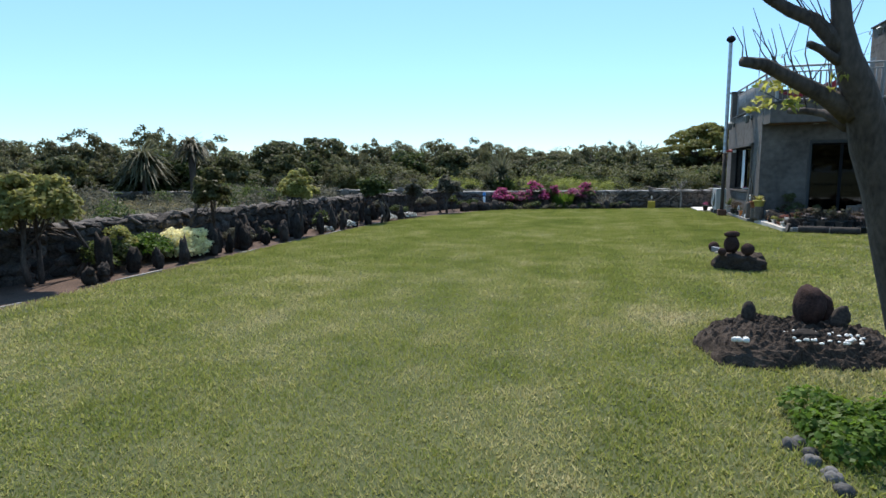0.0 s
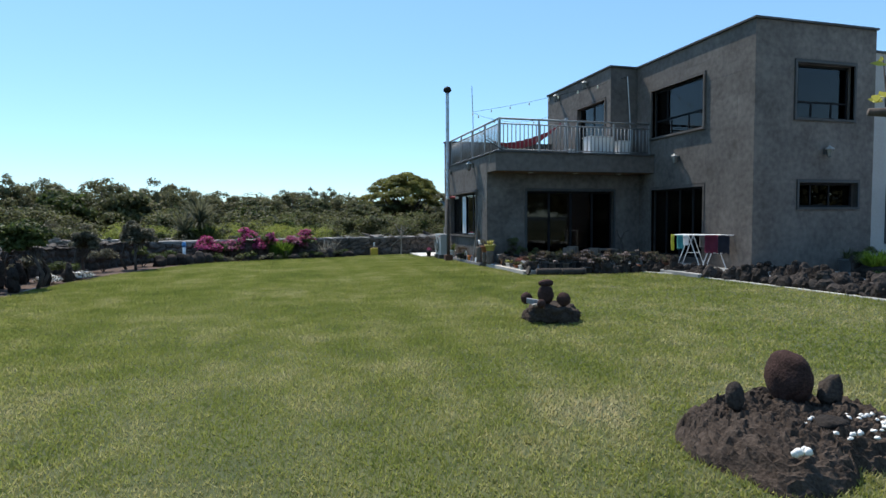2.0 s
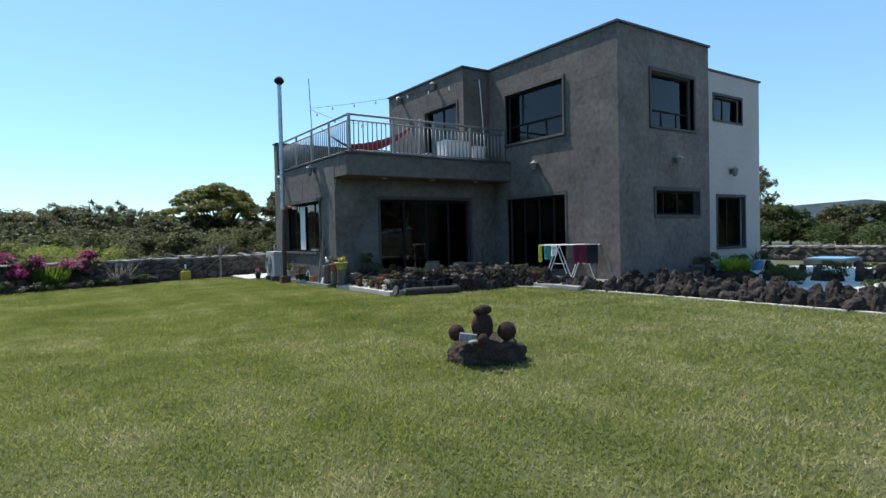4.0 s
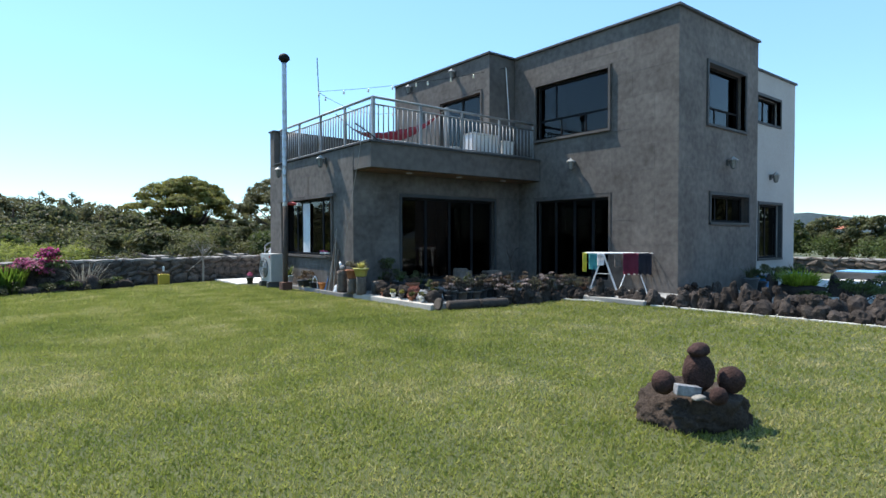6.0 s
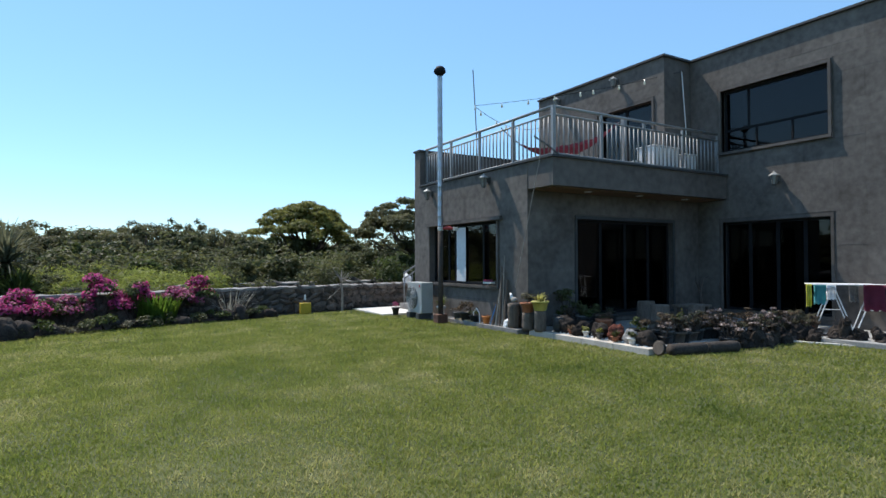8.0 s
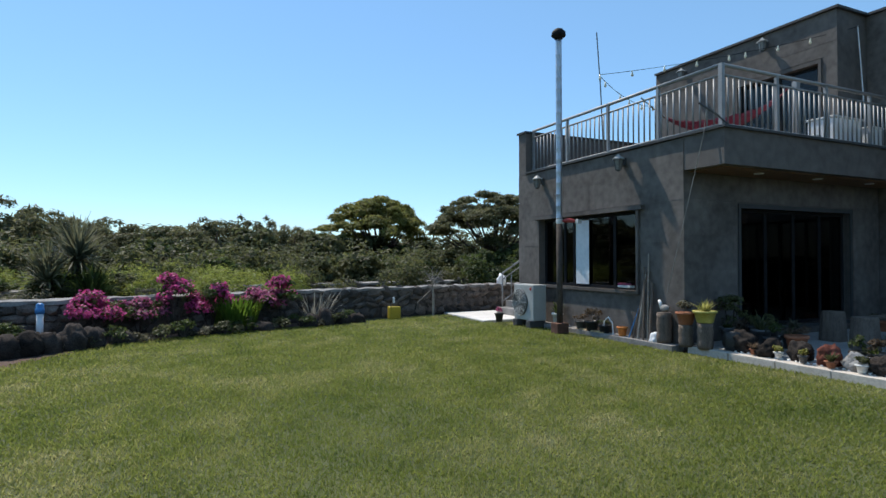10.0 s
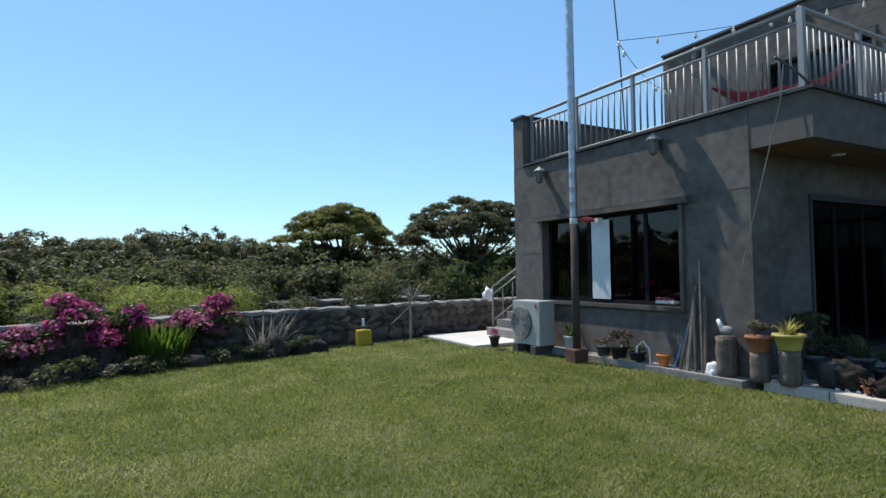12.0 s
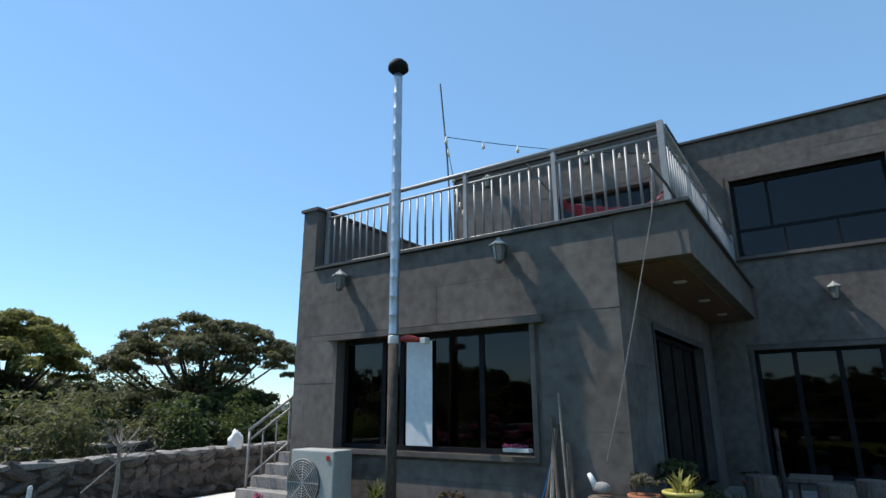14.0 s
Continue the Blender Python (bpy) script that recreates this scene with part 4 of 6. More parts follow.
scrub("field_shrubs", 44, [(rs.uniform(-24, -9.5), rs.uniform(12, 27), rs.uniform(0.6, 1.0), rs.uniform(0.7, 1.4)) for _ in range(30)], M_GREYLEAF, 50, (0.15, 0.04), "grey-green brush in the field beyond the wall")
scrub("green_brush", 45, [(rs.uniform(-22, -9.5), rs.uniform(10, 27), rs.uniform(0.6, 1.0), rs.uniform(0.8, 1.5)) for _ in range(16)], M_LEAF, 50, (0.15, 0.04), "green brush in the field beyond the wall")
scrub("east_scrub", 46, [(rs.uniform(26, 40), rs.uniform(4, 22), rs.uniform(0.8, 1.4), rs.uniform(1.0, 1.7)) for _ in range(40)], M_LEAF, 45, (0.16, 0.06), "green scrub beyond the eastern wall")
scrub("far_wood", 47, [(-1 + 62 * math.sin(radians(a)), 9 + 62 * math.cos(radians(a)), 2.6, 3.7 + 1.1 * math.sin(a * 1.7)) for a in range(-95, 32, 2)], M_PINE, 9, (0.6, 0.2), "distant dark pine wood")
# wood added out of view, so that the windows reflect dark trees
scrub("south_wood", 49, [(-1 + 48 * math.sin(radians(a)), 9 + 48 * math.cos(radians(a)), 2.6, 8.0 + 1.2 * math.sin(a * 1.7)) for a in range(84, 216, 3)], M_PINE, 7, (0.75, 0.32), "unseen dark pine wood added to the south for the window reflections")
scrub("wall_foot_weeds", 48, [(rs.uniform(-7.6, 1.0), rs.uniform(27.9, 29.0), 0.5, rs.uniform(0.5, 0.95)) for _ in range(22)], M_GREYLEAF, 60, (0.12, 0.03), "greyish weeds behind the north wall")

# palms and cordylines
M_PALM = leafy("grey_green_palm", (0.07, 0.075, 0.04), (0.2, 0.2, 0.12))
def palm(name, seed, at, trunk_h, frond, count, mat, label, width=0.05, arch=0.9):
    t = empty(name, at, label, "palm")
    bm = bmesh.new()
    w = 0.12 if trunk_h < 2 else 0.17
    lathe(bm, at, [(w * 1.1, -0.05), (w, trunk_h * 0.5), (w * 1.2, trunk_h)], 10)
    part("trunk", bm, M_BARK, t, smooth=True)
    me = blades_mesh("fronds", seed, (0, 0, trunk_h), 0.08, count, frond, width, mat, spread=1.9, arch=arch)
    mesh_part("fronds", me, t)
    return t


palm("cordyline", 51, (-4.65, 30.4, 0), 1.5, 1.15, 300, M_PALM, "spiky green cordyline behind the wall", 0.05, 0.3)
palm("cordyline", 52, (-5.2, 29.9, 0), 1.0, 0.95, 220, M_PALM, "smaller grey-green cordyline behind the wall", 0.05, 0.3)
palm("cordyline", 53, (-4.3, 29.8, 0), 0.45, 1.0, 240, M_LEAF, "low bright cordyline clump", 0.05, 0.3)
palm("date_palm", 54, (-24.0, 26.5, 0), 1.8, 2.2, 460, M_PALM, "shaggy date palm with arching grey-green fronds", 0.1, 1.2)
palm("date_palm", 55, (-21.6, 27.5, 0), 2.9, 1.4, 300, M_GREYLEAF, "taller palm with dead hanging fronds", 0.1, 1.7)

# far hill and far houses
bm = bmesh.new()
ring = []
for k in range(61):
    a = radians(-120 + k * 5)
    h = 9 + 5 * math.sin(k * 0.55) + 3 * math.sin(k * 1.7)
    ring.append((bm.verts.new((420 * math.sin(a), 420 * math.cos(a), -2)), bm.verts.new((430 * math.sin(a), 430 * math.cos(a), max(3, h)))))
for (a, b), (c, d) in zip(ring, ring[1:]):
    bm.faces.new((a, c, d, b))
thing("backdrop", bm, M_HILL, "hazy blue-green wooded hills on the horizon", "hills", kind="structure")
for x, y, w in ((150, 53.6, 3.6), (170, 72, 3.4)):
    h = empty("far_house", (x, y, 0), "small distant house with a red tiled roof", "house", "far houses")
    bm = bmesh.new()
    box(bm, x - 1.5, x + 1.5, y - w / 2, y + w / 2, 0, 3.0)
    part("wall", bm, M_WHITE, h)
    bm = bmesh.new()
    vs = [bm.verts.new(p) for p in ((x - 1.8, y - w / 2 - 0.4, 3), (x - 1.8, y + w / 2 + 0.4, 3), (x + 1.8, y + w / 2 + 0.4, 3), (x + 1.8, y - w / 2 - 0.4, 3), (x, y - w / 2 - 0.4, 4.0), (x, y + w / 2 + 0.4, 4.0))]
    for f in ((0, 4, 5, 1), (3, 2, 5, 4), (0, 3, 4), (1, 5, 2), (0, 1, 2, 3)):
        bm.faces.new([vs[k] for k in f])
    part("roof", bm, M_ROOFRED, h)

for k, (x, y) in enumerate(((-5.0, 30.0), (-5.5, 30.6), (-4.4, 30.6), (-6.3, 30.8), (-3.6, 31.0))):
    put(protos[2 + k % 2], x, y, 0, k * 1.3, 0.34)["group"] = "bushes round the cordylines"


# ---- garden: rock pieces on the lawn ----
def lump(name, at, size, seed, mat, label, category="rock", rough=0.25, sub=3, flat=0.35, group="", top=9.0):
    bm = bmesh.new()
    rock(bm, at, size, seed, rough, sub, flat, top)
    return thing(name, bm, mat, label, category, group, smooth=True)


M_REDLAVA = material("red_brown_lava", (0.022, 0.013, 0.011), (0.075, 0.042, 0.036), rough=0.95, size=7, fine=60, bump=0.8, spec=0.15)


def mound():
    """A low broad bed of porous lava with a crumbly top."""
    bm = bmesh.new()
    n, rings = 130, 44
    c = Vector((2.3, 5.98, 0))
    corners = [(3.2, 6.2), (2.95, 6.55), (2.3, 6.62), (1.82, 6.5), (1.5, 6.12), (1.5, 5.65), (1.56, 5.33), (1.77, 5.28), (2.25, 5.46), (2.75, 5.48), (3.12, 5.75)]
    polar = sorted((math.atan2(y - c.y, x - c.x) % (2 * math.pi), math.hypot(x - c.x, y - c.y)) for x, y in corners)
    turns, reach = [q[0] for q in polar], [q[1] for q in polar]
    rows = []
    for j in range(rings + 1):
        f = j / rings
        row = []
        for k in range(n):
            a = 2 * math.pi * k / n
            edge = float(np.interp(a, turns, reach, period=2 * math.pi)) * (1 + 0.035 * noise.noise(Vector((math.cos(a) * 4, math.sin(a) * 4, 1))))
            r = f * edge
            x, y = c.x + r * math.cos(a), c.y + r * math.sin(a)
            h = 0.2 * (1 - f ** 5) + 0.05 * noise.noise(Vector((x * 5, y * 5, 0))) + 0.035 * noise.noise(Vector((x * 13, y * 13, 3))) + 0.045 * noise.noise(Vector((x * 31, y * 31, 7)))
            row.append(bm.verts.new((x, y, max(-0.02, h if f < 1 else -0.02))))
        rows.append(row)
    for a, b in zip(rows, rows[1:]):
        for k in range(n):
            if a is rows[0]:
                continue
            bm.faces.new((a[k], b[k], b[(k + 1) % n], a[(k + 1) % n]))
    bmesh.ops.contextual_create(bm, geom=rows[1])
    bmesh.ops.delete(bm, geom=rows[0], context="VERTS")
    bmesh.ops.recalc_face_normals(bm, faces=bm.faces)
    return thing("lava_mound", bm, M_LAVAGREY, "low mound of porous grey-black lava on the lawn", "rock")


mound()
lump("egg_rock", (2.48, 6.19, 0.17), (0.125, 0.175, 0.385), 8, M_REDLAVA, "large egg-shaped red-brown lava stone standing on the mound", rough=0.08, sub=4, flat=0.93)
lump("round_rock", (2.66, 6.38, 0.18), (0.085, 0.085, 0.27), 9, M_REDLAVA, "rounded dark lava stone beside the egg stone", rough=0.1, flat=0.9)
lump("wedge_rock", (2.69, 6.04, 0.18), (0.075, 0.075, 0.21), 10, M_LAVA, "wedge-shaped black lava stone", rough=0.35, flat=0.8)
lump("small_standing_rock", (1.97, 6.14, 0.19), (0.06, 0.06, 0.2), 12, M_LAVA, "small upright black lava stone on the mound", rough=0.12, flat=0.85)
lump("flat_rock", (2.33, 5.73, 0.18), (0.115, 0.08, 0.07), 13, M_LAVA, "flat dark stone on the mound", rough=0.2)
rs = random.Random(3)
for k in range(34):
    a = -2.6 + k * 0.16
    x, y = 2.45 + 0.26 * math.cos(a) + rs.uniform(-0.05, 0.05), 5.66 + 0.16 * math.sin(a) + rs.uniform(-0.06, 0.06)
    lump("shell", (x, y, 0.2), (rs.uniform(0.011, 0.021), rs.uniform(0.009, 0.016), rs.uniform(0.012, 0.024)), k, M_SHELL, "small white pebble or shell on the mound", "shell", 0.6, 2, 0.5, "ring of white shells")
for k in range(6):
    lump("shell", (1.76 + rs.uniform(-0.07, 0.07), 5.43 + rs.uniform(-0.04, 0.04), 0.19), (0.026, 0.018, 0.04), 60 + k, M_SHELL, "small white pebble or shell on the mound", "shell", 0.2, 2, 0.5, "small heap of white shells")

M_GREYBLOCK = material("grey_painted_block", (0.1, 0.1, 0.11), (0.3, 0.3, 0.31), rough=0.6, size=6, fine=40, bump=0.2)
lump("base_rock", (2.81, 10.66, -0.02), (0.42, 0.37, 0.36), 5, M_LAVAGREY, "broad flat-topped grey lava boulder on the lawn", rough=0.2, sub=5, flat=0.2, top=0.66)
pear = empty("pear_stone", (2.66, 10.53, 0.28), "pear-shaped dark lava stone with a flat stone balanced on top", "rock")
bm = bmesh.new()
rock(bm, (2.66, 10.53, 0.27), (0.115, 0.11, 0.29), 17, 0.07, 4, 0.9)
part("body", bm, M_REDLAVA, pear, smooth=True)
bm = bmesh.new()
rock(bm, (2.66, 10.53, 0.53), (0.12, 0.065, 0.1), 18, 0.15, 3, 0.8)
part("cap_stone", bm, M_REDLAVA, pear, smooth=True)
lump("ball_rock", (2.42, 10.67, 0.26), (0.085, 0.085, 0.175), 19, M_REDLAVA, "round dark lava ball on the boulder", rough=0.05, flat=0.95)
lump("ball_rock", (2.88, 10.39, 0.25), (0.1, 0.095, 0.2), 20, M_REDLAVA, "round dark lava ball on the boulder", rough=0.08, flat=0.95)
lump("ball_rock", (2.48, 10.29, 0.25), (0.062, 0.06, 0.13), 21, M_REDLAVA, "small round dark lava ball on the boulder", rough=0.08, flat=0.95)
lump("pebble", (2.46, 10.42, 0.27), (0.07, 0.04, 0.03), 22, M_PALEBARK, "pale flat pebble on the boulder", rough=0.15)
bm = bmesh.new()
box(bm, -0.09, 0.09, -0.035, 0.035, 0, 0.075, 0.008)
bmesh.ops.transform(bm, matrix=pose(2.44, 10.50, 0.28, 0, 8, -35), verts=bm.verts)
thing("brick", bm, M_GREYBLOCK, "grey-white block lying on the boulder", "block")

# low plant with stones
M_PALESTONE = material("pale_border_stone", (0.055, 0.05, 0.046), (0.16, 0.15, 0.142), rough=0.95, size=6, fine=40, bump=0.8, vary=0.4)
for k in range(7):
    lump("border_stone", (1.74 + 0.012 * k + rs.uniform(-0.04, 0.04), 3.95 - 0.09 * k + rs.uniform(-0.03, 0.03), -0.02), (0.05, 0.048, 0.07), 70 + k, M_PALESTONE, "grey stone edging a low plant", group="stones round the low plant")
t = empty("low_plant", (2.32, 4.1, 0), "low leafy bright green plant among stones", "plant")
blobs = [((rs.uniform(-0.4, 0.45), rs.uniform(-0.35, 0.35), rs.uniform(0.03, 0.09)), (0.19, 0.19, 0.1)) for _ in range(20)]
mesh_part("leaves", crown_mesh("leaves", 81, blobs, 900, 0.05, 0.034, M_BRIGHT), t)

# ---- pruned tree beside the mound ----
M_YOUNGLEAF = leafy("young_yellow_leaf", (0.2, 0.21, 0.03), (0.52, 0.5, 0.12), size=4)
tr = empty("pruned_tree", (2.88, 5.02, 0), "pruned grey-brown tree with cut limbs, bare twigs and few yellow leaves", "tree")
bm = bmesh.new()
path_tube(bm, [(2.88, 5.02, -0.05), (2.78, 5.0, 0.35), (2.62, 4.95, 0.9), (2.46, 4.9, 1.49), (2.35, 4.85, 1.76), (2.285, 4.8, 1.98), (2.195, 4.72, 2.16), (2.125, 4.7, 2.33), (2.08, 4.7, 2.52), (2.055, 4.7, 2.7), (2.05, 4.72, 3.0), (2.08, 4.75, 3.5)],
          [0.155, 0.14, 0.132, 0.126, 0.12, 0.112, 0.098, 0.078, 0.06, 0.055, 0.05, 0.04], 12)
part("trunk", bm, M_BARK, tr, smooth=True)
limbs = [([(2.2, 4.8, 1.98), (2.08, 4.76, 2.06), (1.976, 4.7, 2.11), (1.796, 4.65, 2.2), (1.605, 4.575, 2.293), (1.462, 4.5, 2.306)], [0.085, 0.066, 0.056, 0.047, 0.042, 0.032]),
         ([(2.108, 4.7, 2.357), (2.02, 4.7, 2.463), (1.915, 4.7, 2.577), (1.774, 4.7, 2.648), (1.66, 4.7, 2.727), (1.45, 4.72, 2.9)], [0.06, 0.052, 0.046, 0.041, 0.036, 0.028]),
         ([(2.1, 4.7, 2.29), (2.02, 4.66, 2.33), (1.946, 4.6, 2.366), (1.84, 4.5, 2.39)], [0.035, 0.03, 0.026, 0.022]),
         ([(2.222, 4.9, 1.895), (2.147, 5.1, 2.01), (2.05, 5.18, 2.04), (1.947, 5.25, 2.05)], [0.038, 0.03, 0.026, 0.02])]
for p, r in limbs:
    bm = bmesh.new()
    path_tube(bm, p, r, 9)
    part("limb", bm, M_BARK, tr, smooth=True)
bm = bmesh.new()
rt = random.Random(9)
for p, n in ((limbs[0][0], 16), (limbs[1][0], 14), (limbs[3][0], 5)):
    for _ in range(n):
        i = rt.randrange(len(p) - 1)
        s = Vector(p[i]).lerp(Vector(p[i + 1]), rt.random())
        L = rt.uniform(0.2, 0.55)
        d = Vector((rt.uniform(-0.6, 0.3), rt.uniform(-0.4, 0.4), rt.uniform(0.5, 1.2))).normalized()
        m = s + d * L * 0.5 + Vector((rt.uniform(-0.03, 0.03), 0, 0))
        path_tube(bm, [s, m, s + d * L + Vector((rt.uniform(-0.06, 0.06), 0, 0.03))], [0.006, 0.004, 0.002], 4)
tw = part("twigs", bm, M_BARK, tr)
tw["kind"] = "stuff"
blobs = [((1.93 - 2.88 + rt.uniform(-0.3, 0.16), 4.75 - 5.02 + rt.uniform(-0.2, 0.2), rt.uniform(1.98, 2.22)), (0.05, 0.05, 0.04)) for _ in range(16)]
mesh_part("leaves", crown_mesh("leaves", 82, blobs, 420, 0.065, 0.03, M_YOUNGLEAF), tr, "few yellow-green young leaves")["kind"] = "stuff"

# ---- west bed ----
M_OLIVELEAF = leafy("brown_green_leaf", (0.05, 0.055, 0.02), (0.17, 0.16, 0.06))


def topiary(seed, x, y, h, r, mat, label, stems=2, tall=1.0):
    t = tree("topiary_tree", seed, h, r, mat, label, "tree", count=34, per_area=620, leaf=(0.09, 0.055), flat=0.9 * tall, base=0.52, trunk=0.04, stems=stems, clump=(0.28, 0.42), low=0.3)
    return place(t, x, y, 0, seed)


topiary(101, -7.45, 6.75, 1.86, 0.62, M_YELLOWLEAF, "clipped shrub tree with yellow-tipped leaves on bare stems", 4)
topiary(102, -7.1, 10.3, 1.86, 0.34, M_OLIVELEAF, "narrow clipped dark shrub tree", 2, 1.5)
topiary(103, -7.1, 13.75, 1.84, 0.5, M_YELLOWLEAF, "ball-crowned shrub tree with yellow-green leaves", 2)
topiary(104, -6.75, 17.9, 1.74, 0.52, M_LEAF, "dark ball-crowned shrub tree with pale tips", 3)
topiary(105, -6.4, 21.0, 1.45, 0.35, M_GREYLEAF, "small clipped shrub tree with brownish leaves", 2)
topiary(106, -5.5, 22.8, 1.6, 0.5, M_GREYLEAF, "clipped shrub tree with pale tips", 2)


def bush(name, seed, x, y, h, r, mat, label, category="bush", per_area=420, leaf=(0.07, 0.035), n=14):
    rng = np.random.default_rng(seed)
    t = empty(name, (x, y, 0), label, category)
    blobs = []
    for k in range(n):
        a, q = rng.uniform(0, 6.28), r * math.sqrt(rng.uniform(0, 0.8))
        s = r * rng.uniform(0.3, 0.5)
        zc = (h - s * 0.6) * (1 - 0.6 * (q / r) ** 2) * rng.uniform(0.75, 1.0)
        blobs.append(((q * math.cos(a), q * math.sin(a), max(s * 0.35, zc)), (s, s, s * 0.75)))
    bm = bmesh.new()
    for k in range(5):
        c = blobs[k][0]
        path_tube(bm, [(x, y, -0.03), (x + c[0] * 0.5, y + c[1] * 0.5, c[2] * 0.5), (x + c[0], y + c[1], c[2])], [0.014, 0.011, 0.006], 5)
    part("stems", bm, M_BARK, t)["kind"] = "stuff"
    mesh_part("leaves", crown_mesh("leaves", seed, blobs, per_area, leaf[0], leaf[1], mat), t)
    return t, blobs


bush("bush", 111, -7.5, 7.9, 0.55, 0.5, M_LEAF, "low spreading green bush in the bed")
bush("bush", 112, -7.6, 8.9, 0.62, 0.5, M_BRIGHT, "bright green rounded bush in the bed")
bush("bush", 113, -7.5, 8.2, 0.85, 0.32, M_YELLOWLEAF, "yellow-green bush behind the others")
t = empty("flowering_bush", (-7.28, 9.6, 0), "dome of cream-white flowers on green leaves", "bush")
dome = [((0, 0, 0.24), (0.46, 0.46, 0.32)), ((0.14, -0.14, 0.18), (0.34, 0.34, 0.26)), ((-0.12, 0.18, 0.18), (0.36, 0.34, 0.27))]
mesh_part("leaves", crown_mesh("leaves", 114, dome, 260, 0.07, 0.035, M_LEAF), t)
mesh_part("blossom", crown_mesh("blossom", 115, [(c, (r[0] * 1.13, r[1] * 1.13, r[2] * 1.15)) for c, r in dome], 2000, 0.055, 0.05, M_PETAL), t, "cream-white flower heads")
for i, (x, y, r) in enumerate(((-6.55, 18.85, 0.3), (-6.15, 19.75, 0.32), (-6.9, 14.6, 0.25), (-6.8, 16.0, 0.25))):
    t, blobs = bush("flowering_bush", 120 + i, x, y, 0.24, r, M_GREYLEAF, "low mat of small white flowers", n=8)
    mesh_part("blossom", crown_mesh("flowers", 130 + i, [(c, (q[0] * 1.1, q[1] * 1.1, q[2] * 1.15)) for c, q in blobs], 500, 0.04, 0.035, M_SHELL), t, "small white flowers")
for i, (x, y, h, r, m) in enumerate(((-7.4, 11.5, 0.5, 0.35, M_GREYLEAF), (-7.5, 12.7, 0.45, 0.3, M_LEAF), (-7.3, 15.2, 0.6, 0.35, M_LEAF), (-7.2, 16.8, 0.5, 0.35, M_GREYLEAF), (-7.2, 19.4, 0.7, 0.4, M_GREYLEAF),
                                     (-6.6, 20.2, 0.6, 0.4, M_LEAF), (-6.3, 22.2, 0.8, 0.45, M_GREYLEAF), (-5.6, 23.9, 0.7, 0.45, M_LEAF), (-5.0, 24.9, 0.5, 0.4, M_LEAF), (-7.6, 5.6, 0.5, 0.35, M_GREYLEAF))):
    bush("bush", 140 + i, x, y, h, r, m, "small leafy bush in the bed", n=9)


def lava_figure(x, y, h, w, seed):
    """A stacked upright lava ornament: body and head stone."""
    bm = bmesh.new()
    h *= 1.08
    rock(bm, (x, y, -0.02), (w * 0.72, w * 0.66, h), seed, 0.5, 3, 0.8)
    if seed % 3:
        rock(bm, (x + w * 0.35, y - w * 0.2, h * (0.2 + 0.1 * (seed % 4))), (w * 0.5, w * 0.48, h * 0.4), seed + 1, 0.45, 3, 0.7)
    return thing("lava_ornament", bm, M_LAVA, "upright black lava stone ornament in the bed", "ornament", "lava ornaments along the bed", smooth=True)


rb = random.Random(15)
for x, y, h, w in ((-6.75, 6.9, 0.28, 0.12), (-6.75, 7.2, 0.3, 0.13), (-6.95, 7.45, 0.66, 0.16), (-6.85, 7.95, 0.42, 0.14), (-6.85, 8.4, 0.34, 0.12), (-6.8, 9.0, 0.42, 0.12), (-6.9, 10.0, 0.55, 0.13), (-6.8, 10.85, 0.55, 0.15),
                   (-6.85, 10.45, 0.36, 0.12), (-7.0, 11.2, 0.45, 0.15), (-6.85, 11.8, 0.3, 0.12), (-6.8, 12.4, 0.5, 0.14), (-6.8, 13.1, 0.55, 0.14), (-6.75, 14.2, 0.5, 0.13), (-6.75, 14.9, 0.6, 0.13), (-6.7, 15.5, 0.52, 0.15), (-6.7, 16.3, 0.45, 0.13), (-6.6, 17.1, 0.5, 0.14), (-6.45, 18.4, 0.4, 0.15), (-6.3, 19.3, 0.42, 0.16)):
    lava_figure(x + rb.uniform(-0.05, 0.05), y, h, w, rb.randrange(900))

for k in range(34):
    lava_figure(-7.32 + rb.uniform(-0.24, 0.3), 9.9 + k * 0.29 + rb.uniform(-0.1, 0.1), rb.uniform(0.28, 0.62), rb.uniform(0.11, 0.17), rb.randrange(900))

# ---- north bed ----
def bougainvillea(seed, x, y, h, r, petals, label):
    t, blobs = bush("bougainvillea", seed, x, y, h, r, M_LEAF, label, "flowering shrub", 260, (0.08, 0.045), 12)
    rng = np.random.default_rng(seed)
    pick = [b for b in blobs if rng.random() < 0.65]
    mesh_part("blossom", crown_mesh("flowers", seed + 1, [(c, (q[0] * 1.15, q[1] * 1.15, q[2] * 1.25)) for c, q in pick], 300, 0.075, 0.055, petals), t, "dense magenta flower bracts")["kind"] = "stuff"
    return t


bougainvillea(151, -3.65, 26.0, 0.98, 0.55, M_MAGENTA, "magenta bougainvillea shrub in full flower")
bougainvillea(152, -3.05, 26.2, 0.92, 0.5, M_ROSE, "magenta bougainvillea shrub in full flower")
bougainvillea(153, -2.42, 26.3, 1.3, 0.42, M_MAGENTA, "tall magenta bougainvillea with a long shoot")
bougainvillea(154, -1.7, 26.45, 1.12, 0.45, M_MAGENTA, "magenta bougainvillea shrub in full flower")
bougainvillea(155, -0.65, 26.7, 1.05, 0.45, M_ROSE, "magenta bougainvillea shrub in full flower")
bougainvillea(156, -0.2, 26.8, 1.32, 0.42, M_MAGENTA, "tall magenta bougainvillea shrub with a flowering shoot")
bush("bush", 157, -3.0, 26.6, 1.1, 0.3, M_GREYLEAF, "brownish-pink leafy bush by the wall", n=8)
t = empty("iris_clump", (-1.2, 26.55, 0), "clump of upright bright green iris leaves", "plant")
